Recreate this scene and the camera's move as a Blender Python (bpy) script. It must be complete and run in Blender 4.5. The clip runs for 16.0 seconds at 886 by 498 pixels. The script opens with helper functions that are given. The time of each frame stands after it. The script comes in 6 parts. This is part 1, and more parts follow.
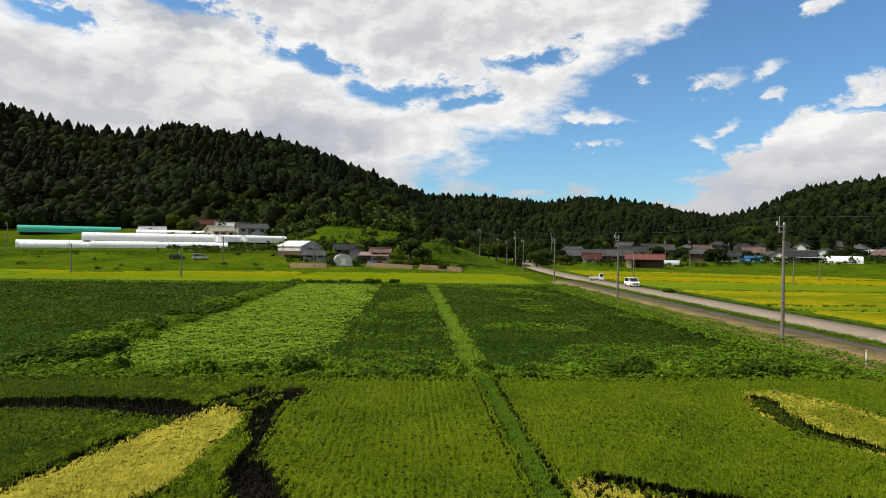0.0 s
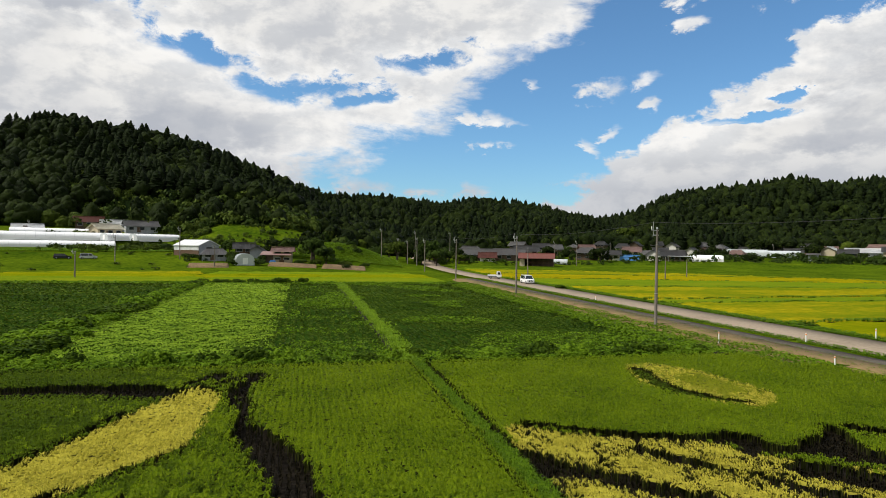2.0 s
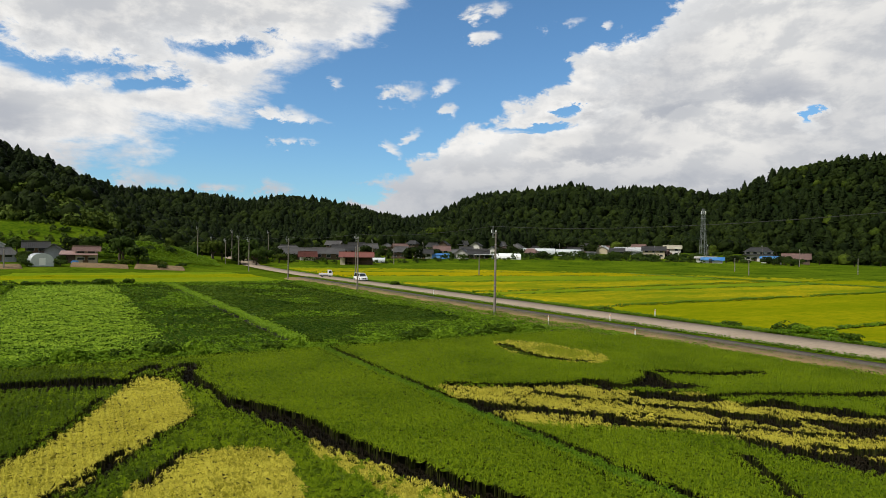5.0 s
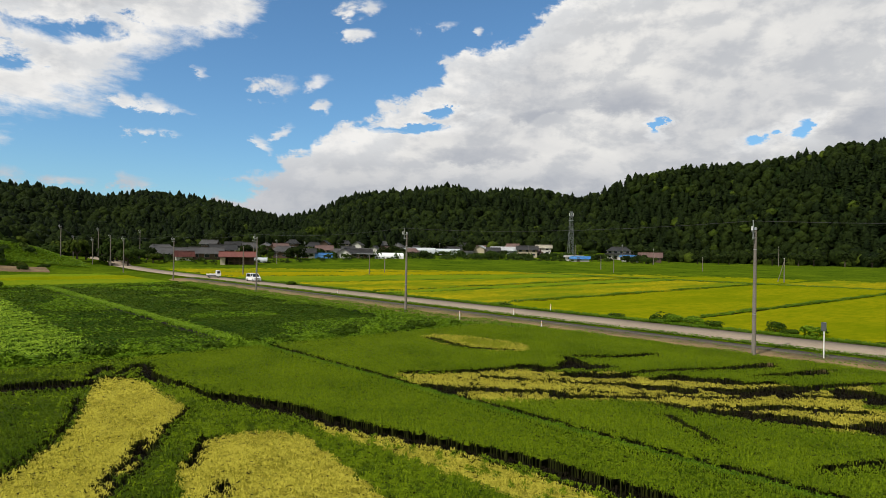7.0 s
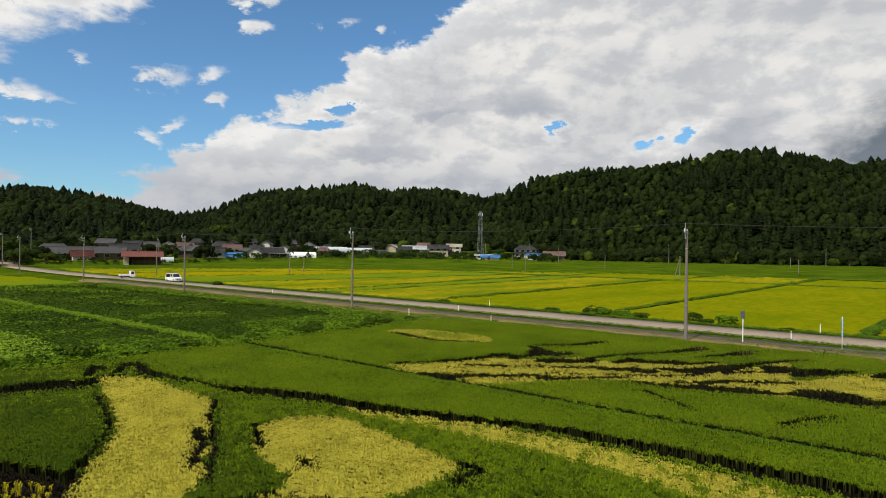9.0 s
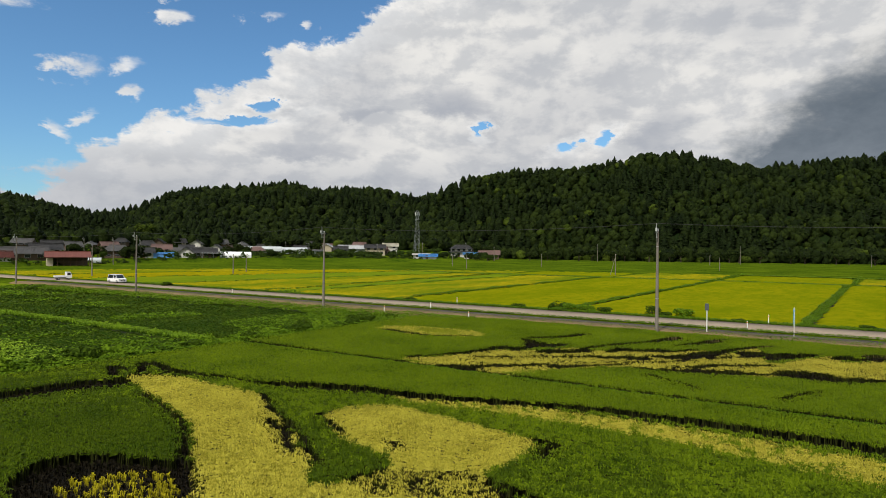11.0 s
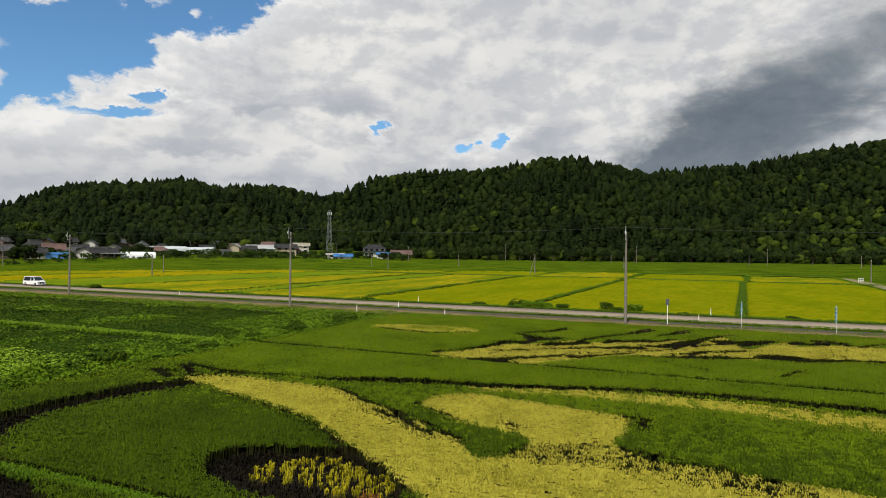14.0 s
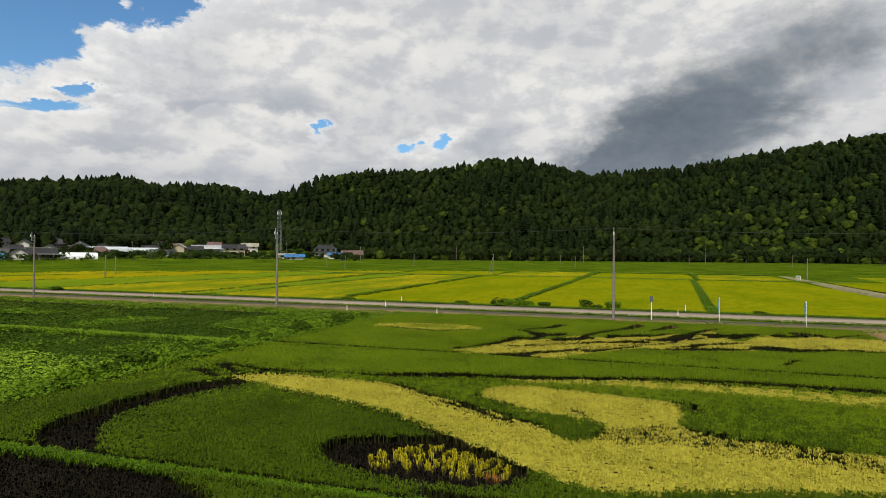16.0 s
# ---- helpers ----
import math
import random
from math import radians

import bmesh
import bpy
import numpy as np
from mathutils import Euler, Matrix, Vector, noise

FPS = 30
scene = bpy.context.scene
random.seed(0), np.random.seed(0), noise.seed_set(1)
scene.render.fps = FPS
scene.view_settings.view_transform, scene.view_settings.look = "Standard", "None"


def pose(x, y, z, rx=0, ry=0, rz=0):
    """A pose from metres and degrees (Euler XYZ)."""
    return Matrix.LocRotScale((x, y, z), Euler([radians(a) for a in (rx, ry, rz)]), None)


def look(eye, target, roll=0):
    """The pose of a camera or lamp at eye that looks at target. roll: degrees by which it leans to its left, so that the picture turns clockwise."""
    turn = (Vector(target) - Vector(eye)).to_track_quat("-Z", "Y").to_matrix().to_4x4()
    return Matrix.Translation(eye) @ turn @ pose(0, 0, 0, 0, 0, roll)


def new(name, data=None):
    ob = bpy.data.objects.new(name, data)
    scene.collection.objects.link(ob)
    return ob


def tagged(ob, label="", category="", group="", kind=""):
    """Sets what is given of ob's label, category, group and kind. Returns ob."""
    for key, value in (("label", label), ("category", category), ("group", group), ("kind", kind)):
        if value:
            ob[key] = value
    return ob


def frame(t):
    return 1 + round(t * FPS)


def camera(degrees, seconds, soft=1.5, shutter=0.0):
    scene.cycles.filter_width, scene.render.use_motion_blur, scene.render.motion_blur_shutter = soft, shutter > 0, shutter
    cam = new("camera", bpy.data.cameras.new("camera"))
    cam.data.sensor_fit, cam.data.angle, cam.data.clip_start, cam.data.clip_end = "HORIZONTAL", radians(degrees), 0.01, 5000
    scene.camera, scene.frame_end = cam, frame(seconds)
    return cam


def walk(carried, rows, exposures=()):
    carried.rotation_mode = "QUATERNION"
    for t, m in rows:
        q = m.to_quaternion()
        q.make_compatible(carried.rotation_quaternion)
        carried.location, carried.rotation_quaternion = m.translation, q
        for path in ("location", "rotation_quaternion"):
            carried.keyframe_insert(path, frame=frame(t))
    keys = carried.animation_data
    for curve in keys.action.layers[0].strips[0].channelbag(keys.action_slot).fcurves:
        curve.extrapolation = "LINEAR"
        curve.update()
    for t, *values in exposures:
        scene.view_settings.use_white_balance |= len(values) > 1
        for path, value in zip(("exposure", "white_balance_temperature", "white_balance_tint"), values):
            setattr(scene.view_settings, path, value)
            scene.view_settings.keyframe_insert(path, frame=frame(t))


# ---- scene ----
cam = camera(70.6, 16.0, soft=0.8)
PATH = [
    (0, (2.081, 7.306, 7.427), (1.7, 9.269, 7.419), 0.8),
    (0.5, (1.769, 5.786, 7.454), (1.47, 7.763, 7.447), 0.8),
    (1, (1.434, 4.307, 7.478), (1.22, 6.295, 7.471), 0.8),
    (1.5, (0.924, 2.82, 7.497), (0.794, 4.816, 7.491), 0.8),
    (2, (0.278, 1.381, 7.531), (0.231, 3.38, 7.525), 0.9),
    (2.5, (-0.602, -0.061, 7.55), (-0.564, 1.938, 7.545), 0.9),
    (3, (-1.676, -1.381, 7.555), (-1.533, 0.614, 7.551), 0.9),
    (3.5, (-2.898, -2.571, 7.55), (-2.648, -0.587, 7.547), 0.9),
    (4, (-4.263, -3.648, 7.537), (-3.905, -1.681, 7.535), 0.9),
    (6.5, (-11.272, -6.751, 7.647), (-10.422, -4.941, 7.649), 0.9),
    (7, (-12.828, -7.227, 7.686), (-11.891, -5.46, 7.689), 0.9),
    (7.5, (-14.401, -7.464, 7.719), (-13.384, -5.741, 7.723), 0.9),
    (8, (-15.961, -7.486, 7.72), (-14.879, -5.804, 7.725), 0.8),
    (8.5, (-17.552, -7.386, 7.698), (-16.411, -5.744, 7.703), 0.8),
    (9, (-19.12, -7.139, 7.634), (-17.922, -5.537, 7.638), 0.8),
    (11.5, (-26.31, -4.602, 7.497), (-24.898, -3.186, 7.503), 0.6),
    (12, (-27.774, -3.952, 7.522), (-26.325, -2.574, 7.529), 0.6),
    (12.5, (-29.156, -3.182, 7.54), (-27.671, -1.841, 7.546), 0.6),
    (13, (-30.534, -2.347, 7.553), (-29.013, -1.049, 7.56), 0.6),
    (13.5, (-31.835, -1.481, 7.552), (-30.279, -0.224, 7.559), 0.6),
    (14, (-33.069, -0.555, 7.544), (-31.479, 0.658, 7.551), 0.6),
    (14.5, (-34.308, 0.346, 7.54), (-32.689, 1.519, 7.548), 0.5),
    (15, (-35.542, 1.343, 7.508), (-33.898, 2.481, 7.515), 0.5),
    (15.5, (-36.782, 2.328, 7.495), (-35.113, 3.43, 7.504), 0.5),
    (16, (-37.856, 3.299, 7.496), (-36.161, 4.361, 7.505), 0.5),
]
walk(cam, [(t, look(eye, target, roll)) for t, eye, target, roll in PATH],
     [(0, 0.0), (4, -0.05), (8, -0.12), (12, -0.14), (16, -0.12)])

# ---------------------------------------------------------------- light
SUN_AZ, SUN_EL = 253.0, 48.0          # compass bearing from +y clockwise, elevation
scene.view_settings.exposure = 0.0


def build_world():
    world = bpy.data.worlds.new("sky")
    scene.world = world
    world.use_nodes = True
    nt = world.node_tree
    nt.nodes.clear()
    N, L = nt.nodes.new, nt.links.new

    def m(op, a, b=None, c=None, clamp=False):
        n = N("ShaderNodeMath")
        n.operation, n.use_clamp = op, clamp
        for i, q in enumerate((a, b, c)):
            if q is None:
                continue
            if isinstance(q, (int, float)):
                n.inputs[i].default_value = q
            else:
                L(q, n.inputs[i])
        return n.outputs[0]

    def step(x, lo, hi, a=0.0, b=1.0):
        n = N("ShaderNodeMapRange")
        n.interpolation_type = "SMOOTHSTEP"
        L(x, n.inputs[0])
        for i, q in enumerate((lo, hi, a, b)):
            n.inputs[i + 1].default_value = q
        return n.outputs[0]

    def mix(f, a, b):
        n = N("ShaderNodeMix")
        n.data_type = "RGBA"
        for i, q in ((0, f), (6, a), (7, b)):
            if isinstance(q, (int, float)):
                n.inputs[i].default_value = q
            elif isinstance(q, tuple):
                n.inputs[i].default_value = (*q, 1)
            else:
                L(q, n.inputs[i])
        return n.outputs[2]

    def fbm(vec, scale, detail, rough, offset=(0, 0, 0), distort=0.0):
        mp = N("ShaderNodeMapping")
        mp.inputs["Location"].default_value = offset
        L(vec, mp.inputs["Vector"])
        n = N("ShaderNodeTexNoise")
        n.inputs["Scale"].default_value, n.inputs["Detail"].default_value = scale, detail
        n.inputs["Roughness"].default_value, n.inputs["Distortion"].default_value = rough, distort
        L(mp.outputs[0], n.inputs["Vector"])
        return n.outputs["Fac"]

    tc = N("ShaderNodeTexCoord")
    sep = N("ShaderNodeSeparateXYZ")
    L(tc.outputs["Generated"], sep.inputs[0])
    x, y, z = sep.outputs
    az = m("MULTIPLY", m("ARCTAN2", x, y), 57.29578)
    el = m("MULTIPLY", m("ARCSINE", z), 57.29578)
    # bearings and heights in degrees; clouds are stretched a little along the horizon
    flat = N("ShaderNodeCombineXYZ")
    L(az, flat.inputs[0])
    L(m("MULTIPLY", el, 1.7), flat.inputs[1])
    p = flat.outputs[0]
    streak = N("ShaderNodeCombineXYZ")
    L(m("ADD", m("MULTIPLY", az, 0.55), m("MULTIPLY", el, 0.5)), streak.inputs[0])
    L(m("MULTIPLY", el, 2.1), streak.inputs[1])
    puffy = m("SUBTRACT", fbm(p, 0.11, 9, 0.60, (3.1, 0.7, 0.0), 0.2), 0.5)
    torn = m("SUBTRACT", fbm(streak.outputs[0], 0.115, 9, 0.60, (7.4, 2.2, 5.0), 0.3), 0.5)
    place = N("ShaderNodeCombineXYZ")
    rag = m("SUBTRACT", fbm(p, 0.34, 9, 0.64, (9.1, 3.3, 1.0), 0.25), 0.5)
    L(m("MULTIPLY_ADD", rag, 5.0, m("MULTIPLY_ADD", torn, 8.0, az)), place.inputs[0])
    L(m("MULTIPLY_ADD", rag, 2.2, m("MULTIPLY_ADD", puffy, 3.0, el)), place.inputs[1])

    def clumps(rows, vec=place.outputs[0]):
        """1 in the middle of the nearest ellipse, 0 on its rim. Rows: bearing, height, half length, half height, lean."""
        res = None
        for a, e, ra, re, lean in rows:
            mp = N("ShaderNodeMapping")
            mp.vector_type = "TEXTURE"
            mp.inputs["Location"].default_value = (a, e, 0)
            mp.inputs["Rotation"].default_value = (0, 0, radians(lean))
            mp.inputs["Scale"].default_value = (ra, re, 1)
            L(vec, mp.inputs["Vector"])
            n = N("ShaderNodeVectorMath")
            n.operation = "LENGTH"
            L(mp.outputs[0], n.inputs[0])
            res = n.outputs["Value"] if res is None else m("MINIMUM", res, n.outputs["Value"])
        return m("SUBTRACT", 1.0, res)

    # a wedge of open sky leans to the right as it rises, between a torn sheet and a heaped cloud
    s = m("SUBTRACT", az, m("MULTIPLY", m("SUBTRACT", el, 8.0), 1.75))
    gaps = clumps([(-12.2, 14.2, 3.4, 0.9, 4), (-17, 13.4, 3.0, 0.9, -5), (-3.6, 16.4, 3.4, 0.8, 6), (-23.6, 15.9, 3.4, 0.9, -8), (-9, 12.9, 3.2, 0.5, 4), (-44, 17.5, 3, 1.0, -10), (-34, 19.6, 5, 0.8, -8)])
    holes = clumps([(27.6, 12.5, 0.8, 0.4, 0), (46.8, 11.1, 0.45, 0.6, 20), (54.2, 9.2, 0.8, 0.35, 20), (57.3, 9.8, 0.7, 0.6, 30), (24.5, 10.9, 3.0, 0.3, 6)])
    sheet = m("ADD", m("SUBTRACT", -9.8, s), m("ADD", m("MULTIPLY", torn, 26.0), m("MULTIPLY", rag, 9.0)))
    sheet = m("MINIMUM", sheet, m("ADD", m("MULTIPLY_ADD", gaps, -5.0, 1.4), m("MULTIPLY", rag, 26.0)))
    heap = m("ADD", m("SUBTRACT", s, 14.6), m("ADD", m("MULTIPLY", puffy, 18.0), m("MULTIPLY", rag, 11.0)))
    heap = m("MINIMUM", heap, m("ADD", m("MULTIPLY", holes, -3.5), m("MULTIPLY", rag, 9.0)))
    puffs = clumps([(13.5, 13.7, 2.3, 1.5, 8), (16.7, 14.5, 1.9, 0.8, 20), (17.9, 12.5, 0.9, 0.6, 0), (11.3, 8.8, 1.1, 1.2, 30), (13.4, 10.0, 1.9, 0.45, 28), (3.5, 11.5, 3.2, 0.7, -9), (3.5, 9.0, 2.1, 0.6, -4), (6.0, 14.3, 1.1, 0.8, 0),
                    (20.3, 18.3, 1.6, 0.7, 0), (27.8, 19.5, 2.9, 0.7, 14), (20.3, 20.8, 2.7, 0.8, 8), (1.3, 5.1, 1.8, 0.9, 0), (27.9, 17.2, 0.9, 0.4, 0), (32.0, 19.3, 0.9, 0.5, 20), (20.2, 10.3, 4.2, 0.4, 6), (18.2, 8.9, 3.0, 0.55, 4),
                    (0.2, 15.6, 2.3, 0.7, 8), (-4.7, 11.4, 2.0, 0.5, 6), (-9.8, 5.4, 5.5, 1.3, -8), (-2.5, 4.9, 2.4, 0.6, 0), (12.5, 6.0, 4.0, 1.3, 10), (6, 3.4, 6, 0.7, 0)])
    puffs = m("ADD", puffs, m("ADD", m("MULTIPLY", rag, 3.2), -0.05))
    thin = m("ADD", m("MULTIPLY", rag, 1.6), 0.5)
    mask = m("MAXIMUM", m("MAXIMUM", step(sheet, -1.8, 3.8), step(heap, -0.5, 1.5)), m("MULTIPLY", step(puffs, 0.0, 0.75), step(thin, 0.15, 0.75, 0.55, 0.96)))
    mask = m("MULTIPLY", mask, step(el, 26.0, 46.0, 1.0, 0.6))
    # billows: the side towards the sun is lit
    bump = fbm(p, 0.16, 9, 0.58, (1.3, 4.4, 2.2), 0.15)
    back = fbm(p, 0.16, 9, 0.58, (1.3 - 0.9, 4.4 + 1.5, 2.2), 0.15)
    relief = step(m("SUBTRACT", bump, back), -0.10, 0.10)
    tone = fbm(p, 0.055, 6, 0.55, (7.7, 1.1, 3.0), 0.2)
    dusk = clumps([(44.0, 13.2, 4.2, 1.5, -6), (39.0, 6.0, 7.0, 1.3, 0), (31.0, 8.6, 5.5, 1.0, 5), (-22.6, 10.0, 8.0, 2.1, -10), (-33, 18.5, 6.0, 1.2, -8), (52, 6.8, 8.0, 1.2, 0), (62, 9.5, 3.5, 2.6, 30), (36, 12.0, 3.2, 0.9, 10)])
    dusk = step(m("ADD", dusk, m("ADD", m("MULTIPLY", puffy, 2.0), m("MULTIPLY", rag, 1.0))), -0.35, 0.7)
    inner = step(m("MAXIMUM", heap, m("MULTIPLY", sheet, 0.6)), 0.5, 9.0)
    base_low = m("MULTIPLY", step(el, 10.0, 4.5), 0.62)
    shade = m("MAXIMUM", m("MAXIMUM", m("MULTIPLY", dusk, 0.72), base_low), m("MULTIPLY", m("MULTIPLY", inner, step(tone, 0.36, 0.62)), 0.42))
    white = mix(shade, mix(relief, mix(inner, (0.78, 0.79, 0.80), (0.66, 0.67, 0.685)), mix(inner, (0.97, 0.955, 0.93), (0.90, 0.885, 0.855))), (0.40, 0.43, 0.495))
    gloom = clumps([(80.5, 11.4, 14.5, 4.9, 24), (73, 8.0, 5.0, 3.0, 40)])
    storm = m("MULTIPLY", step(m("ADD", gloom, m("ADD", m("MULTIPLY", puffy, 1.6), m("MULTIPLY", rag, 0.7))), -0.28, 0.62), step(clumps([(93, 12.2, 4.2, 2.2, 30)]), -0.25, 0.6, 1.0, 0.5))
    cloud = mix(storm, white, mix(m("ADD", tone, m("MULTIPLY", rag, 0.8)), (0.10, 0.130, 0.165), (0.285, 0.325, 0.37)))
    sky = N("ShaderNodeTexSky")
    sky.sky_type, sky.sun_disc = "NISHITA", False
    sky.sun_elevation, sky.sun_rotation = radians(SUN_EL), radians(SUN_AZ)
    sky.air_density, sky.dust_density, sky.ozone_density = 1.0, 0.6, 2.5
    clear = N("ShaderNodeVectorMath")
    clear.operation = "SCALE"
    L(sky.outputs[0], clear.inputs[0])
    clear.inputs["Scale"].default_value = 0.122
    bg = N("ShaderNodeBackground")
    deep = N("ShaderNodeVectorMath")
    deep.operation = "MULTIPLY"
    L(clear.outputs[0], deep.inputs[0])
    deep.inputs[1].default_value = (0.70, 1.0, 1.16)
    L(mix(mask, deep.outputs[0], cloud), bg.inputs["Color"])
    bg.inputs["Strength"].default_value = 1.0
    out = N("ShaderNodeOutputWorld")
    L(bg.outputs[0], out.inputs["Surface"])


build_world()
sun = new("sun", bpy.data.lights.new("sun", "SUN"))
sun.data.energy, sun.data.angle, sun.data.color = 4.8, radians(0.53), (1.0, 0.955, 0.88)
to_sun = Vector((math.sin(radians(SUN_AZ)) * math.cos(radians(SUN_EL)), math.cos(radians(SUN_AZ)) * math.cos(radians(SUN_EL)), math.sin(radians(SUN_EL))))
sun.matrix_world = look(to_sun * 300, (0, 0, 0))


# ---------------------------------------------------------------- materials
def material(name, build, rough=0.7, metal=0.0, bump=None, spec=0.35):
    """build(nodes, link) gives the colour socket; bump: (scale, strength, distance)."""
    mt = bpy.data.materials.new(name)
    mt.use_nodes = True
    nt = mt.node_tree
    bsdf = nt.nodes["Principled BSDF"]
    bsdf.inputs["Roughness"].default_value, bsdf.inputs["Metallic"].default_value = rough, metal
    bsdf.inputs["Specular IOR Level"].default_value = spec
    col = build(nt)
    if isinstance(col, tuple):
        bsdf.inputs["Base Color"].default_value = (*col, 1)
    else:
        nt.links.new(col, bsdf.inputs["Base Color"])
    if bump:
        n = noise_node(nt, bump[0], 5)
        b = nt.nodes.new("ShaderNodeBump")
        b.inputs["Strength"].default_value, b.inputs["Distance"].default_value = bump[1], bump[2]
        nt.links.new(n, b.inputs["Height"])
        nt.links.new(b.outputs[0], bsdf.inputs["Normal"])
    return mt


def noise_node(nt, scale, detail=4, rough=0.55, stretch=None, spin=0.0):
    tc = nt.nodes.new("ShaderNodeNewGeometry")
    n = nt.nodes.new("ShaderNodeTexNoise")
    n.inputs["Scale"].default_value, n.inputs["Detail"].default_value, n.inputs["Roughness"].default_value = scale, detail, rough
    if stretch:
        r = nt.nodes.new("ShaderNodeMapping")
        r.inputs["Rotation"].default_value = (0, 0, spin)
        mp = nt.nodes.new("ShaderNodeMapping")
        mp.inputs["Scale"].default_value = stretch
        nt.links.new(tc.outputs["Position"], r.inputs["Vector"])
        nt.links.new(r.outputs[0], mp.inputs["Vector"])
        nt.links.new(mp.outputs[0], n.inputs["Vector"])
    else:
        nt.links.new(tc.outputs["Position"], n.inputs["Vector"])
    return n.outputs["Fac"]


def ramp(nt, fac, stops):
    r = nt.nodes.new("ShaderNodeValToRGB")
    els = r.color_ramp.elements
    while len(els) < len(stops):
        els.new(0.5)
    for e, (pos, c) in zip(els, stops):
        e.position, e.color = pos, (*c, 1)
    nt.links.new(fac, r.inputs[0])
    return r.outputs[0]


def mixc(nt, fac, a, b, mode="MIX"):
    n = nt.nodes.new("ShaderNodeMix")
    n.data_type, n.blend_type = "RGBA", mode
    for i, q in ((0, fac), (6, a), (7, b)):
        if isinstance(q, (int, float)):
            n.inputs[i].default_value = q
        elif isinstance(q, tuple):
            n.inputs[i].default_value = (*q, 1)
        else:
            nt.links.new(q, n.inputs[i])
    return n.outputs[2]


def two_tone(a, b, s1, s2, lo=0.35, hi=0.65):
    """A colour that drifts between a and b at two scales."""
    def build(nt):
        f = nt.nodes.new("ShaderNodeMath")
        f.operation = "MULTIPLY_ADD"
        nt.links.new(noise_node(nt, s2, 5), f.inputs[0])
        f.inputs[1].default_value = 0.5
        g = nt.nodes.new("ShaderNodeMath")
        g.operation = "MULTIPLY"
        nt.links.new(noise_node(nt, s1, 3), g.inputs[0])
        g.inputs[1].default_value = 0.5
        nt.links.new(g.outputs[0], f.inputs[2])
        return ramp(nt, f.outputs[0], [(lo, a), (hi, b)])
    return build


def island_leaf(name, dark, light, patch=0.15, thru=0.3, odd=None, rough=0.6, spec=0.03, single=0.55, relief=None):
    """Leaves and blades: each one takes its own tint; light passes through them."""
    mt = bpy.data.materials.new(name)
    mt.use_nodes = True
    nt = mt.node_tree
    bsdf = nt.nodes["Principled BSDF"]
    g = nt.nodes.new("ShaderNodeNewGeometry")
    add = nt.nodes.new("ShaderNodeMath")
    add.operation = "MULTIPLY_ADD"
    nt.links.new(noise_node(nt, patch, 4), add.inputs[0])
    add.inputs[1].default_value = 0.9
    sub = nt.nodes.new("ShaderNodeMath")
    sub.operation = "MULTIPLY_ADD"
    nt.links.new(g.outputs["Random Per Island"], sub.inputs[0])
    sub.inputs[1].default_value, sub.inputs[2].default_value = single, -0.4 * single
    nt.links.new(sub.outputs[0], add.inputs[2])
    stops = [(0.15, dark), (0.8, light)] + ([(0.93, odd)] if odd else [])
    col = ramp(nt, add.outputs[0], stops)
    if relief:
        # shade in the bump's hollows and light on its lumps go into the colour
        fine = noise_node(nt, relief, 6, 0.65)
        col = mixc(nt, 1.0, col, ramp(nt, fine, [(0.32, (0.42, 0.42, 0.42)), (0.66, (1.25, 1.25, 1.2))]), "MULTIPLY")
        b = nt.nodes.new("ShaderNodeBump")
        b.inputs["Strength"].default_value, b.inputs["Distance"].default_value = 1.0, 0.9
        nt.links.new(fine, b.inputs["Height"])
        nt.links.new(b.outputs[0], bsdf.inputs["Normal"])
    nt.links.new(col, bsdf.inputs["Base Color"])
    bsdf.inputs["Roughness"].default_value, bsdf.inputs["Specular IOR Level"].default_value = rough, spec
    tr = nt.nodes.new("ShaderNodeBsdfTranslucent")
    nt.links.new(col, tr.inputs["Color"])
    mx = nt.nodes.new("ShaderNodeMixShader")
    mx.inputs[0].default_value = thru
    nt.links.new(bsdf.outputs[0], mx.inputs[1])
    nt.links.new(tr.outputs[0], mx.inputs[2])
    nt.links.new(mx.outputs[0], nt.nodes["Material Output"].inputs["Surface"])
    return mt


M = {}
M["rice_green"] = island_leaf("rice_green", (0.056, 0.100, 0.003), (0.170, 0.234, 0.007), 0.22, 0.3)
M["rice_yellow"] = island_leaf("rice_yellow", (0.225, 0.21, 0.017), (0.515, 0.46, 0.06), 0.5, 0.25, single=0.7)
# stems carry the shade under the leaves in their colour
M["shaded_rice_stem"] = island_leaf("shaded_rice_stem", (0.010, 0.014, 0.003), (0.040, 0.045, 0.010), 0.6, 0.1)
M["rice_mid"] = island_leaf("rice_mid", (0.12, 0.15, 0.006), (0.27, 0.29, 0.018), 0.3, 0.25)
M["rice_dark"] = island_leaf("rice_dark", (0.004, 0.0038, 0.0025), (0.016, 0.0125, 0.006), 0.8, 0.1)
M["rice_gold"] = island_leaf("rice_gold", (0.22, 0.20, 0.008), (0.44, 0.38, 0.015), 0.6, 0.25)
M["rice_orange"] = island_leaf("rice_orange", (0.20, 0.09, 0.02), (0.34, 0.16, 0.03), 1.0, 0.2)
# green darkened partly for cloud shade; also used for shade in the ring
M["rice_deep_shade"] = island_leaf("rice_deep_shade", (0.026, 0.052, 0.002), (0.084, 0.126, 0.005), 0.22, 0.25)
M["grass"] = island_leaf("grass", (0.045, 0.095, 0.004), (0.125, 0.215, 0.010), 0.35, 0.3)
M["soy"] = island_leaf("soy", (0.014, 0.037, 0.003), (0.086, 0.128, 0.009), 0.10, 0.25)
M["weed_light"] = island_leaf("weed_light", (0.090, 0.170, 0.012), (0.32, 0.46, 0.034), 0.3, 0.35)
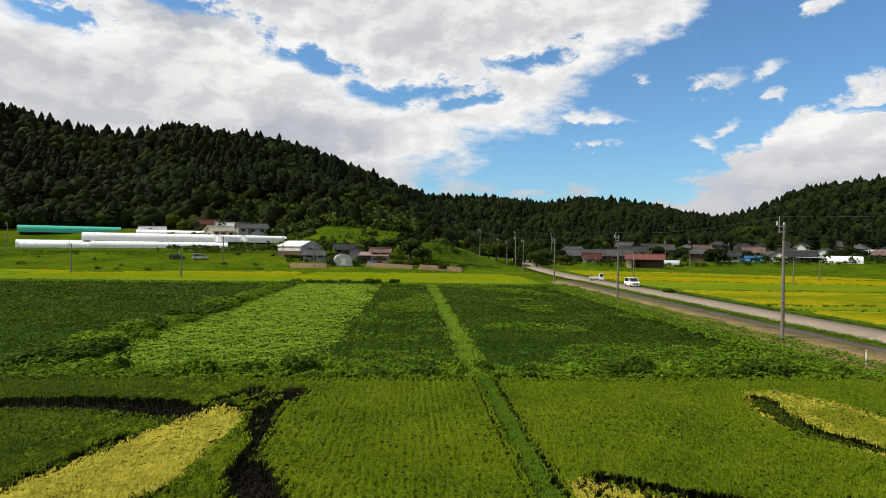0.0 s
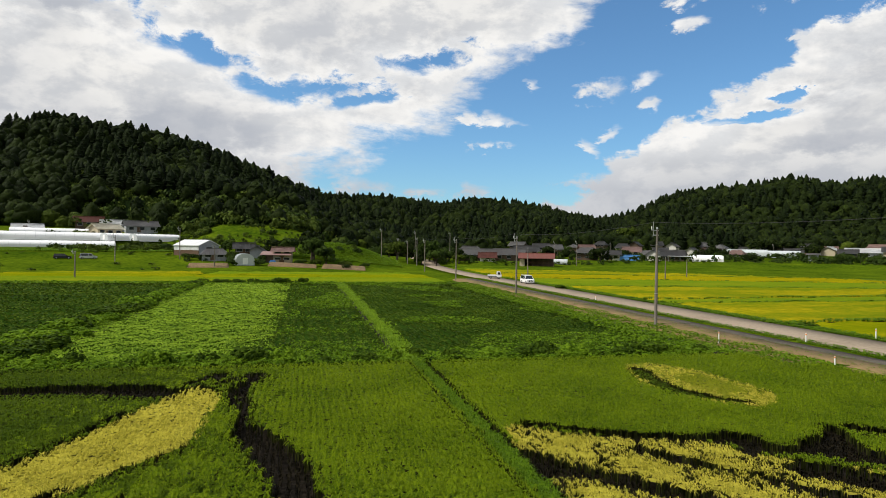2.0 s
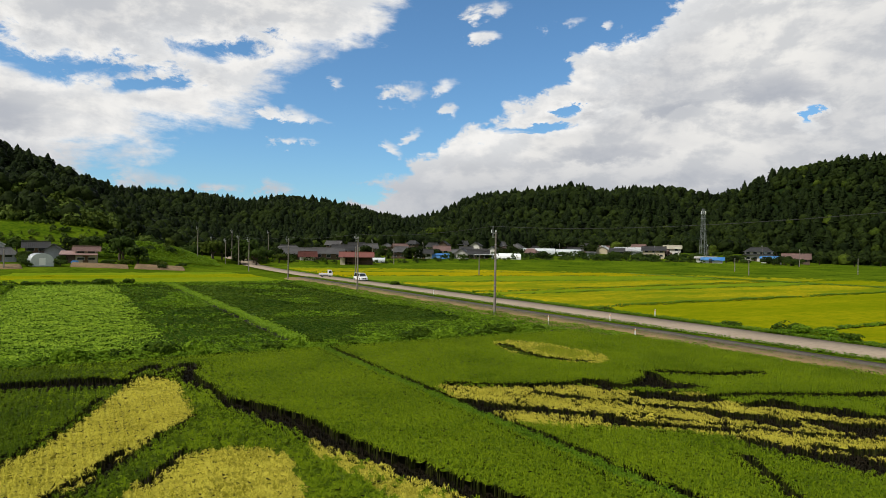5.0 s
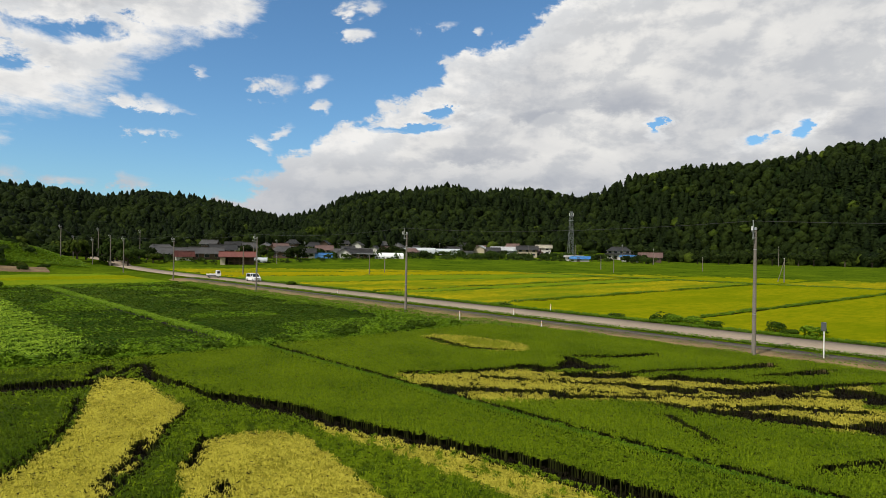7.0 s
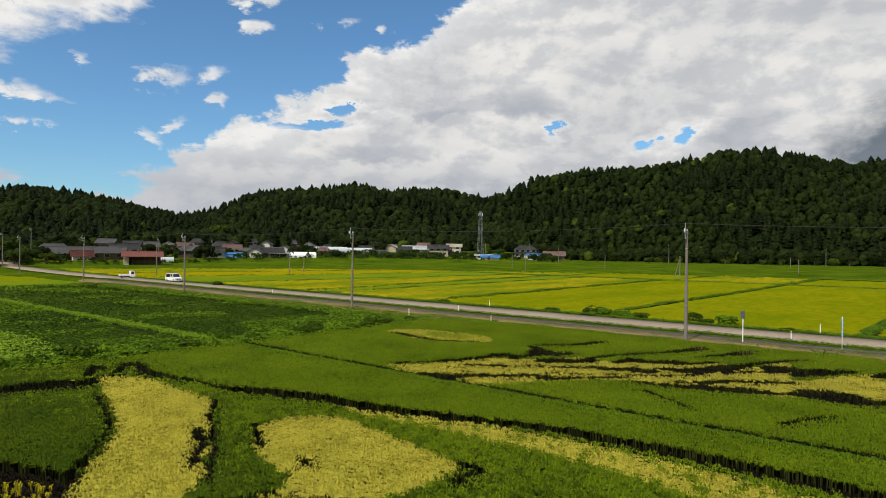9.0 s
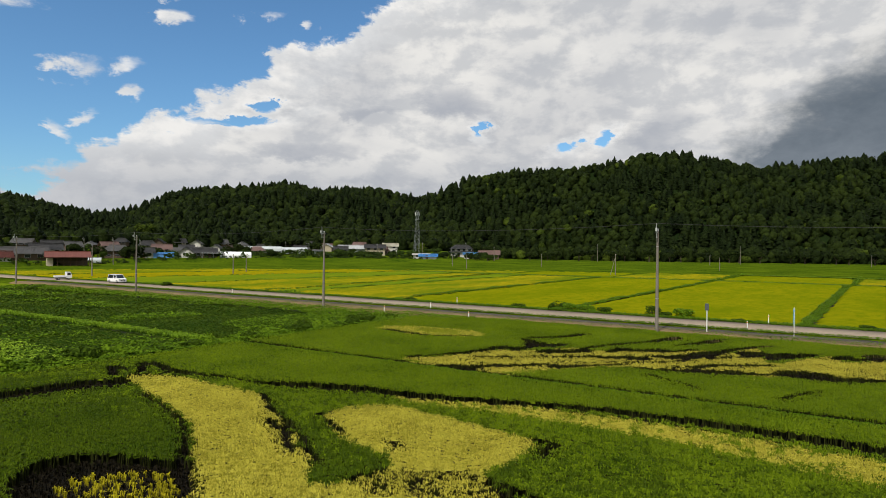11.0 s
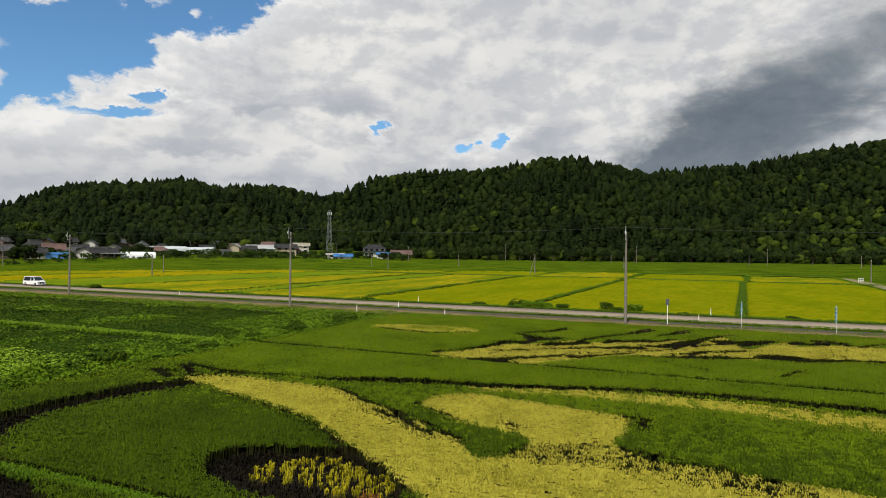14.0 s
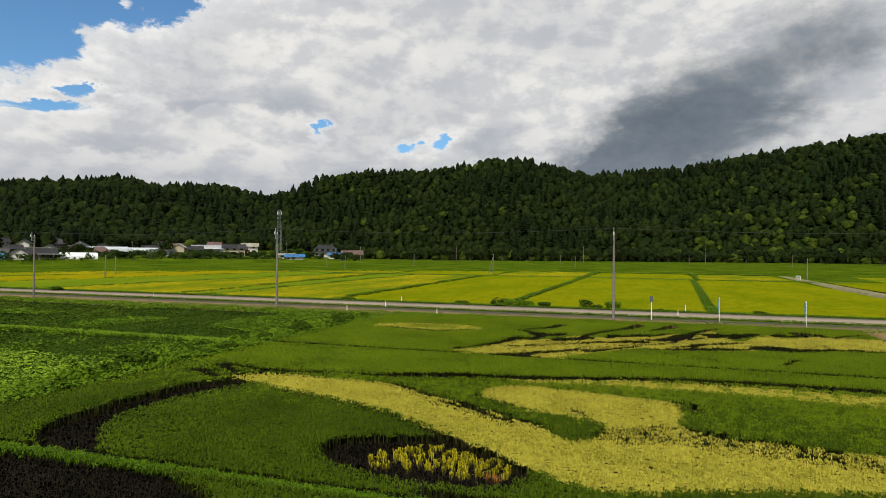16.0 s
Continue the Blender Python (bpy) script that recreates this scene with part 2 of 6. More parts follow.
M["weed_mid"] = island_leaf("weed_mid", (0.042, 0.092, 0.004), (0.150, 0.245, 0.011), 0.3, 0.3)
M["path_grass"] = island_leaf("path_grass", (0.075, 0.145, 0.006), (0.20, 0.315, 0.016), 0.4, 0.3)
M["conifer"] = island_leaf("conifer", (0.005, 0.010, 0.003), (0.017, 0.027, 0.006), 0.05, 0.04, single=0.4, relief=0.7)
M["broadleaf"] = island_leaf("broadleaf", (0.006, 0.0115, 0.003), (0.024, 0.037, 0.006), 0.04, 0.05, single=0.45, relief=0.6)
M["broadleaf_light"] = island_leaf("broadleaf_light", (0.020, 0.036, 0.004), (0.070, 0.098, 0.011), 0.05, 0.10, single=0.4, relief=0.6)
M["garden_leaf"] = island_leaf("garden_leaf", (0.008, 0.018, 0.003), (0.046, 0.074, 0.011), 0.3, 0.15, single=0.3)
M["shrub"] = island_leaf("shrub", (0.017, 0.038, 0.003), (0.062, 0.104, 0.006), 0.3, 0.25)
M["bamboo"] = island_leaf("bamboo", (0.026, 0.048, 0.006), (0.100, 0.134, 0.022), 0.2, 0.2, single=0.3)
M["ground"] = material("ground", two_tone((0.022, 0.050, 0.003), (0.098, 0.140, 0.006), 0.07, 0.9, 0.36, 0.66), 0.95, bump=(2.5, 1.0, 0.3), spec=0.0)
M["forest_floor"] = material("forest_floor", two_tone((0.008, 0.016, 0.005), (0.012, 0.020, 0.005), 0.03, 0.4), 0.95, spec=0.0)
# darker than the mud itself: shade among the plants is in the colour
M["mud"] = material("mud", two_tone((0.009, 0.007, 0.005), (0.022, 0.017, 0.011), 0.5, 4.0), 0.85, bump=(6.0, 0.5, 0.05), spec=0.1)
M["verge_soil"] = material("verge_soil", two_tone((0.115, 0.076, 0.026), (0.25, 0.168, 0.066), 0.35, 4.0), 0.95, bump=(9.0, 0.6, 0.04))
M["garden_soil"] = material("garden_soil", two_tone((0.085, 0.055, 0.024), (0.19, 0.125, 0.055), 0.25, 2.0), 0.95, bump=(4.0, 0.6, 0.06))
M["asphalt"] = material("asphalt", two_tone((0.20, 0.160, 0.115), (0.30, 0.243, 0.178), 0.12, 3.0), 0.95, bump=(30.0, 0.3, 0.01), spec=0.05)
M["old_asphalt"] = material("old_asphalt", two_tone((0.05, 0.043, 0.035), (0.10, 0.087, 0.072), 0.3, 5.0), 0.9, bump=(25.0, 0.3, 0.01), spec=0.05)
M["concrete"] = material("concrete", two_tone((0.06, 0.055, 0.042), (0.11, 0.10, 0.075), 0.6, 6.0), 0.9, bump=(20.0, 0.25, 0.01), spec=0.05)

# ---------------------------------------------------------------- plan
# road axes: u runs along the road away from the near pole, v to its right
P0 = (30.97, 24.07)
UX, UY, VX, VY = -0.2408, 0.9706, 0.9706, 0.2408


def W(u, v):
    return (P0[0] + u * UX + v * VX, P0[1] + u * UY + v * VY)


def hermite(xs, ys, q):
    """Smooth curve through the given knots."""
    xs, ys, q = np.asarray(xs, float), np.asarray(ys, float), np.asarray(q, float)
    slope = np.gradient(ys, xs)
    i = np.clip(np.searchsorted(xs, q) - 1, 0, len(xs) - 2)
    h = xs[i + 1] - xs[i]
    t = np.clip((q - xs[i]) / h, 0, 1)
    return ((1 + 2 * t) * (1 - t) ** 2 * ys[i] + t * (1 - t) ** 2 * h * slope[i] + t * t * (3 - 2 * t) * ys[i + 1] + t * t * (t - 1) * h * slope[i + 1])


def smooth(a, b, x):
    t = np.clip((np.asarray(x, float) - a) / (b - a), 0, 1)
    return t * t * (3 - 2 * t)


# hills round the valley: bearing, distance of the crest, its height above the valley, distance of the foot
HUB = (-14.0, 0.0)
BEARING = [-180, -130, -90, -60, -46, -42, -38, -35, -32, -28, -24.5, -20.5, -17.5, -14.4, -10.7, -7.6, -4, -0.5, 3, 6.5, 10.5, 14, 17, 20, 23, 26, 29, 32, 36.5, 41, 45, 49, 53, 57, 62.5, 66, 70, 75, 79, 83, 87, 91, 96, 120, 180]
RISE = [4.95, 5.95, 8.95, 11.25, 11.25, 10.25, 9.6, 9.9, 10.6, 10.4, 10.05, 9.15, 7.95, 6.85, 5.2, 5.0, 4.9, 4.5, 5.0, 4.6, 3.8, 3.15, 3.95, 5.25, 5.75, 5.95, 6.35, 5.95, 6.25, 5.55, 7.15, 7.95, 8.05, 8.45, 9.35, 8.85, 7.75, 7.85, 8.15, 8.75, 9.15, 9.65, 9.65, 6.85, 4.85]
FAR_KEYS = ([-180, -60, -40, -25, -14, -8, 0, 14, 20, 38, 46, 60, 68, 75, 90, 120, 180], [700, 470, 470, 470, 500, 640, 740, 760, 720, 720, 690, 690, 720, 820, 830, 800, 700])
FOOT_KEYS = ([-180, -60, -45, -30, -20, -12, -5, 4, 14, 25, 40, 50, 60, 75, 90, 120, 180], [400, 310, 306, 300, 286, 282, 302, 345, 395, 400, 455, 480, 455, 480, 520, 520, 400])
BUMPS = [(random.uniform(0, 6.28), random.uniform(0.008, 0.03), random.uniform(0, 6.28)) for _ in range(14)]


def hill(x, y):
    """Height of the hills and of the rising ground at their feet."""
    x, y = np.asarray(x, float), np.asarray(y, float)
    dx, dy = x - HUB[0], y - HUB[1]
    r, az = np.hypot(dx, dy), np.degrees(np.arctan2(dx, dy))
    crest, foot = hermite(*FAR_KEYS, az), hermite(*FOOT_KEYS, az)
    top = crest * np.tan(np.radians(hermite(BEARING, RISE, az))) - 6.0
    t = (r - foot) / (crest - foot)
    up = np.where(t < 1, 0.25 * smooth(0, 1, t) + 0.75 * np.clip(t, 0, 1) ** 0.9 * smooth(-0.02, 0.25, t), 1 - 0.35 * smooth(1, 2.6, t))
    waves = sum(np.sin(x * math.cos(a) * f + y * math.sin(a) * f + p) for a, f, p in BUMPS) / 5.0
    z = top * up + waves * 6.0 * smooth(0.02, 0.35, t) * (1 - 0.85 * smooth(0.65, 0.95, t)) * (t < 1.4)
    terrace = np.interp(r - 16 * smooth(-33, -42, az), [165, 180, 198, 208, 252, 262, 275, 295, 330], [0, 1.0, 2.6, 4.2, 5.0, 8.0, 10.0, 13.2, 15.0])
    rise = terrace * smooth(0, -16, az) * smooth(-110, -80, az) + 1.3 * smooth(180, 330, r) * smooth(-6, 8, az)
    rise = rise + 5.5 * smooth(213, 268, r) * smooth(-22, -17, az) * smooth(-6, -12, az)
    rise = rise + 6.0 * np.exp(-((x + 41) / 17) ** 2 - ((y - 229) / 14) ** 2)
    front = np.interp(az, [-8, 6, 16, 30, 47], [250, 258, 298, 322, 328])
    rise = rise + (1.5 * smooth(-16, -3, r - front) + 4.5 * smooth(28, 105, r - front) * smooth(2, 9, az)) * smooth(-8, -2, az) * smooth(50, 42, az)
    return z + rise * (1 - smooth(0.0, 0.7, t)) - 0.65 + 0.55 * smooth(120, 180, r)


def mesh_np(name, verts, faces, mats, index=None, smooth_shade=False):
    """One mesh object from arrays: faces is (n, 3) or (n, 4)."""
    verts, faces = np.asarray(verts, np.float32), np.asarray(faces, np.int32)
    me = bpy.data.meshes.new(name)
    n, k = faces.shape
    me.vertices.add(len(verts))
    me.vertices.foreach_set("co", verts.ravel())
    me.loops.add(n * k)
    me.loops.foreach_set("vertex_index", faces.ravel())
    me.polygons.add(n)
    me.polygons.foreach_set("loop_start", np.arange(0, n * k, k, dtype=np.int32))
    for mt in mats:
        me.materials.append(mt)
    if index is not None:
        me.polygons.foreach_set("material_index", np.asarray(index, np.int32))
    if smooth_shade:
        me.polygons.foreach_set("use_smooth", np.ones(n, bool))
    me.update(calc_edges=True)
    me.validate()
    return new(name, me)


def grid_faces(nu, nv):
    i = np.arange(nu - 1)[:, None] * nv + np.arange(nv - 1)[None, :]
    return np.stack([i, i + nv, i + nv + 1, i + 1], -1).reshape(-1, 4)


# ---------------------------------------------------------------- ground
def build_ground():
    rr = np.concatenate([np.linspace(0.01, 140, 15), np.linspace(150, 300, 31), np.linspace(306, 900, 100), [940, 1000, 1100, 1250, 1500, 2000, 3000, 4500]])
    aa = np.radians(np.linspace(-180, 180, 481))
    r, a = np.meshgrid(rr, aa, indexing="ij")
    x, y = HUB[0] + r * np.sin(a), HUB[1] + r * np.cos(a)
    v = np.stack([x, y, hill(x, y)], -1).reshape(-1, 3)
    f = grid_faces(len(rr), len(aa))
    c = v[f].mean(1)
    dr = np.hypot(c[:, 0] - HUB[0], c[:, 1] - HUB[1])
    az = np.degrees(np.arctan2(c[:, 0] - HUB[0], c[:, 1] - HUB[1]))
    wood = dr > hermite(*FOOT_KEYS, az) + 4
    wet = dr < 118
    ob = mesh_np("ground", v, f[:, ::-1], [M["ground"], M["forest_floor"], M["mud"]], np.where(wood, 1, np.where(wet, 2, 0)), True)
    tagged(ob, "valley floor of soil and grass rising into wooded hills", "ground", kind="structure")


build_ground()


# ---------------------------------------------------------------- forest
def conifer_unit(seed, boughs=40):
    """Cedar of unit height and unit width: ragged drooping boughs round a spire."""
    rng = np.random.default_rng(seed)
    V, F = [], []
    for k in range(boughs):
        q = (k + rng.uniform(0, 1)) / boughs
        z = 0.14 + 0.82 * q
        rad = 0.50 * (1 - q ** 2.8) * rng.uniform(0.8, 1.12) + 0.05
        a = k * 2.4 + rng.normal(0, 0.3)
        c, s = math.cos(a), math.sin(a)
        w = 0.55 * rad + 0.045
        top = z + 0.10 * (1.2 - q) + 0.02
        i = len(V)
        V += [(c * rad * 0.08, s * rad * 0.08, top), (c * rad * 0.68 - s * w, s * rad * 0.68 + c * w, z - rng.uniform(0, 0.04)),
              (c * rad * 1.12, s * rad * 1.12, z - rng.uniform(-0.02, 0.05)), (c * rad * 0.68 + s * w, s * rad * 0.68 - c * w, z - rng.uniform(0, 0.04))]
        F += [(i, i + 1, i + 2), (i, i + 2, i + 3)]
    i = len(V)
    V += [(0.08, 0, 0.86), (-0.04, 0.07, 0.86), (-0.04, -0.07, 0.86), (0, 0, 1.0)]
    F += [(i, i + 1, i + 3), (i + 1, i + 2, i + 3), (i + 2, i, i + 3)]
    return np.array(V), np.array(F)


def broadleaf_unit(seed, leaves=44, size=0.15, faces=2, turn=0.2):
    """Round crown of unit height and width: many leaf sprays over lobes."""
    rng = np.random.default_rng(seed)
    lobes = [(0, 0, 0.60, 0.34)] + [(0.26 * math.cos(a), 0.26 * math.sin(a), rng.uniform(0.36, 0.72), rng.uniform(0.18, 0.27)) for a in rng.uniform(0, 6.28, 6)]
    V, F = [], []
    for k in range(leaves):
        lx, ly, lz, lr = lobes[k % len(lobes)]
        d = rng.normal(size=3)
        d[2] = abs(d[2]) * 0.9 - 0.15
        d /= np.linalg.norm(d)
        c = np.array((lx, ly, lz)) + d * lr
        n = d + np.array((0, 0, 0.25)) + rng.normal(0, turn, 3)
        n /= np.linalg.norm(n)
        t = np.cross(n, rng.normal(size=3))
        t /= np.linalg.norm(t)
        b = np.cross(n, t)
        s = size * rng.uniform(0.7, 1.25)
        i = len(V)
        V += [c + t * s * 0.9, c + b * s * 0.7 - n * s * 0.3, c - t * s, c - b * s * 0.8 - n * s * 0.25]
        if faces == 2:
            F += [(i, i + 1, i + 2), (i, i + 2, i + 3)]
            continue
        V.append(c + n * s * 0.35)
        F += [(i + 4, i, i + 1), (i + 4, i + 1, i + 2), (i + 4, i + 2, i + 3), (i + 4, i + 3, i)]
    return np.array(V), np.array(F)


def lumpy(seed, profile, rings, seg, rough):
    """The mass of a crown: a closed, uneven shell; profile gives (height, radius) from foot to tip."""
    rng = np.random.default_rng(seed)
    q = np.linspace(0, 1, rings)
    zs, rs = np.interp(q, np.linspace(0, 1, len(profile)), [p[0] for p in profile]), np.interp(q, np.linspace(0, 1, len(profile)), [p[1] for p in profile])
    a = np.arange(seg) * 6.2832 / seg
    V, F = [], []
    for i in range(rings):
        turn = rng.uniform(0, 6.28)
        for j in range(seg):
            r = rs[i] * (1 + rough * rng.uniform(-1, 1))
            V.append((r * math.cos(a[j] + 0.5 * i + 0.1 * math.sin(turn)), r * math.sin(a[j] + 0.5 * i + 0.1 * math.sin(turn)), zs[i] + rough * 0.22 * rng.uniform(-1, 1)))
    for i in range(rings - 1):
        for j in range(seg):
            p, q2 = i * seg + j, i * seg + (j + 1) % seg
            F += [(p, q2, q2 + seg), (p, q2 + seg, p + seg)]
    V.append((0, 0, profile[-1][0] + 0.03))
    F += [((rings - 1) * seg + j, (rings - 1) * seg + (j + 1) % seg, len(V) - 1) for j in range(seg)]
    return np.array(V), np.array(F)


def together(a, b):
    return np.concatenate([a[0], b[0]]), np.concatenate([a[1], b[1] + len(a[0])])


CEDAR = [(0.05, 0.34), (0.20, 0.46), (0.38, 0.42), (0.56, 0.35), (0.72, 0.26), (0.86, 0.16), (0.97, 0.05)]
ROUND = [(0.16, 0.26), (0.30, 0.44), (0.48, 0.50), (0.66, 0.45), (0.80, 0.33), (0.90, 0.18), (0.94, 0.06)]


def scatter(units, places, rng):
    """Copies of unit shapes joined into arrays. places: (x, y, z, width, height)."""
    VV, FF, base = [], [], 0
    pick = rng.integers(0, len(units), len(places))
    for k, (uv, uf) in enumerate(units):
        P = places[pick == k]
        if not len(P):
            continue
        a = rng.uniform(0, 6.283, len(P))
        c, s = np.cos(a)[:, None], np.sin(a)[:, None]
        X = (uv[None, :, 0] * c - uv[None, :, 1] * s) * P[:, 3:4] + P[:, 0:1]
        Y = (uv[None, :, 0] * s + uv[None, :, 1] * c) * P[:, 3:4] + P[:, 1:2]
        Z = uv[None, :, 2] * P[:, 4:5] + P[:, 2:3]
        VV.append(np.stack([X, Y, Z], -1).reshape(-1, 3))
        FF.append((uf[None] + (np.arange(len(P)) * len(uv))[:, None, None] + base).reshape(-1, uf.shape[1]))
        base += len(P) * len(uv)
    return np.concatenate(VV), np.concatenate(FF)


def build_forest():
    rng = np.random.default_rng(5)
    pts = []
    for az in np.arange(-51, 97, 0.80):
        crest, foot = float(hermite(*FAR_KEYS, az)), float(hermite(*FOOT_KEYS, az))
        r = foot + 2
        while r < crest + 12:
            pts.append((az + rng.uniform(-0.40, 0.40), r + rng.uniform(-3, 3)))
            r += 6.5 + 0.004 * (r - 300)
    pts = np.array(pts)
    x = HUB[0] + pts[:, 1] * np.sin(np.radians(pts[:, 0]))
    y = HUB[1] + pts[:, 1] * np.cos(np.radians(pts[:, 0]))
    z = hill(x, y)
    foot = hermite(*FOOT_KEYS, pts[:, 0])
    near = pts[:, 1] - foot
    kind = np.array([noise.noise((a / 60, b / 60, 2.0)) for a, b in zip(x, y)]) + rng.normal(0, 0.16, len(x))
    kind += np.where(near < 22, -0.35, 0.0)
    h = rng.uniform(0.8, 1.2, len(x))
    con = kind > 0.12
    slope = (pts[:, 0] > -30) & (pts[:, 0] < -8) & (near < 42)
    edge = slope | ((pts[:, 0] > 79) & (pts[:, 0] < 91) & (near < 120))
    con |= (pts[:, 0] < -12) & (near > 28) & (kind > 0.0)
    con &= ~edge
    lite = (~con) & (rng.random(len(x)) < np.where(edge, 0.38, np.where(near < 30, 0.16, 0.04))) & ~slope
    brd = (~con) & (~lite) & ~(slope & (rng.random(len(x)) < 0.75))
    units_c = [together(lumpy(s, CEDAR, 6, 6, 0.30), conifer_unit(s, 16)) for s in range(5)]
    units_l = [together(lumpy(s, CEDAR, 6, 7, 0.30), conifer_unit(s, 22)) for s in range(30, 35)]
    units_b = [together(lumpy(s, ROUND, 6, 7, 0.36), broadleaf_unit(s, 18, 0.12, 2, 0.35)) for s in range(10, 16)]
    units_n = [together(lumpy(s, ROUND, 6, 8, 0.36), broadleaf_unit(s, 40, 0.095, 2, 0.4)) for s in range(20, 26)]

    def go(sel, units, mat, w, hh, label):
        P = np.stack([x, y, z - 1.8, w * h * rng.uniform(0.85, 1.2, len(x)), hh * h], -1)[sel]
        v, f = scatter(units, P, rng)
        tagged(mesh_np("forest", v, f, [M[mat]], None, True), label, "forest", kind="stuff")

    left = pts[:, 0] < 2
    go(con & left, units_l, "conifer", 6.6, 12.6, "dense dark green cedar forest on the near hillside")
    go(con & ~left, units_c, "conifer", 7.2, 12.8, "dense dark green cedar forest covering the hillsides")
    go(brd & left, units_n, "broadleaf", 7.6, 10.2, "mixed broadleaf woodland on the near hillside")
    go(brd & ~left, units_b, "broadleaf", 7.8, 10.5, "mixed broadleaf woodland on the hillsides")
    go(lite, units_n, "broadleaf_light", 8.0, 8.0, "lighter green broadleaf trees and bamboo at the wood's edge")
    # thicket of bamboo and scrub on the slope above the farm, hedges and bushes on its terraces
    n = 620
    az = rng.uniform(-30, -7, n)
    r = hermite(*FOOT_KEYS, az) + rng.uniform(-8, 46, n)
    ledge = rng.integers(0, 6, 760)
    az2 = rng.uniform(-31, -5, 760)
    r2 = np.array([220.0, 231.0, 241.0, 252.0, 261.0, 271.0])[ledge] + 3.0 * np.sin(az2 * 0.7 + ledge * 2) + rng.normal(0, 1.6, 760)
    gap = np.sin(az2 * 0.9 + ledge * 1.7) + rng.normal(0, 0.5, 760) > -0.1
    A, D = np.concatenate([az, az2[gap]]), np.concatenate([r, r2[gap]])
    bx, by = HUB[0] + D * np.sin(np.radians(A)), HUB[1] + D * np.cos(np.radians(A))
    up = np.concatenate([rng.uniform(2.6, 6.0, n), rng.uniform(1.0, 2.8, int(gap.sum()))])
    P = np.stack([bx, by, hill(bx, by) - 0.45 * up, up * rng.uniform(0.9, 1.4, len(up)), up * 1.5], -1)
    m = 36
    bund = rng.integers(0, 4, m)
    az3 = rng.uniform(-47, -17, m)
    r3 = np.array([172.0, 183.0, 196.0, 208.0])[bund] + 16 * smooth(-33, -42, az3) + 2.5 * np.sin(az3 * 0.5 + bund) + rng.normal(0, 0.7, m)
    cx, cy = HUB[0] + r3 * np.sin(np.radians(az3)), HUB[1] + r3 * np.cos(np.radians(az3))
    low = rng.uniform(0.35, 0.9, m)
    P = np.concatenate([P, np.stack([cx, cy, hill(cx, cy) - 0.4 * low, low * rng.uniform(2.2, 4.0, m), low * 1.5], -1)])
    bx, by, up = np.concatenate([bx, cx]), np.concatenate([by, cy]), np.concatenate([up, low])
    tint = rng.random(len(up)) + np.where(up < 0.95, 0.8, 0.0) + 0.5 * np.sin(bx * 0.11) * np.sin(by * 0.13)
    for k, (lo, hi, mat, lab) in enumerate(((-9, 0.30, "garden_leaf", "dark bushes on the slope above the farm"), (0.30, 0.72, "bamboo", "thicket of bamboo and scrub on the slope above the farm"), (0.72, 9, "broadleaf_light", "light green saplings on the slope above the farm"))):
        sel = (tint >= lo) & (tint < hi)
        v, f = scatter([broadleaf_unit(q, 46, 0.125) for q in range(40 + k * 4, 44 + k * 4)], P[sel], rng)
        tagged(mesh_np("thicket", v, f, [M[mat]]), lab, "bushes", kind="stuff")


build_forest()


# ---------------------------------------------------------------- rice with a picture grown into it
def curve_pts(pts, closed, n=6):
    p = np.array(pts, float)
    if closed:
        p = np.vstack([p[-1], p, p[0], p[1]])
    else:
        p = np.vstack([2 * p[0] - p[1], p, 2 * p[-1] - p[-2]])
    out = []
    for i in range(1, len(p) - 2):
        for t in np.arange(n) / n:
            a, b, c, d = p[i - 1:i + 3]
            out.append(0.5 * (2 * b + (c - a) * t + (2 * a - 5 * b + 4 * c - d) * t * t + (3 * b - a - 3 * c + d) * t ** 3))
    if not closed:
        out.append(p[-2])
    return np.array(out)


def inside(x, y, pts):
    p = curve_pts(pts, True)
    res = np.zeros(len(x), bool)
    x2, y2 = np.roll(p[:, 0], -1), np.roll(p[:, 1], -1)
    for a, b, c, d in zip(p[:, 0], p[:, 1], x2, y2):
        if b != d:
            res ^= ((b > y) != (d > y)) & (x < (c - a) * (y - b) / (d - b) + a)
    return res


def along(x, y, pts, grow=0.0):
    """True within the half width of a line; pts are (x, y, half width)."""
    p = curve_pts(pts, False, 4)
    res = np.zeros(len(x), bool)
    for a, b in zip(p[:-1], p[1:]):
        d = b[:2] - a[:2]
        t = np.clip(((x - a[0]) * d[0] + (y - a[1]) * d[1]) / (d @ d + 1e-9), 0, 1)
        res |= np.hypot(x - a[0] - t * d[0], y - a[1] - t * d[1]) < a[2] + t * (b[2] - a[2]) + grow
    return res


BODY = [(-13.2, 33.2), (-11.5, 32.2), (-10.4, 28), (-9.7, 24.3), (-10.8, 21), (-12.0, 17), (-13.2, 13.8), (-14.2, 12.0), (-12.2, 11.4), (-10.8, 12.4), (-10.8, 14.7), (-10.4, 16.6), (-9.6, 18.4),
        (-8.3, 19.2), (-6.1, 18.4), (-5.6, 15.3), (-5.4, 12.4), (-5.5, 10), (-7.0, 9.3), (-9.4, 9.0), (-10.4, 7.6), (-10.2, 5.0), (-9.7, 2.0), (-9.5, -4), (-13, -4), (-14.1, 1.9), (-15, 3.7), (-16.3, 5.9),
        (-17.6, 7.7), (-18.6, 9.5), (-18.2, 11.8), (-17.1, 14), (-16.0, 17), (-14.6, 20.5), (-14.0, 24), (-13.8, 28.5)]
FRAYED = [(-13.2, 11.6), (-10.2, 10.6), (-9.6, 8.8), (-9.9, 3), (-11.2, 2), (-11.9, 7)]
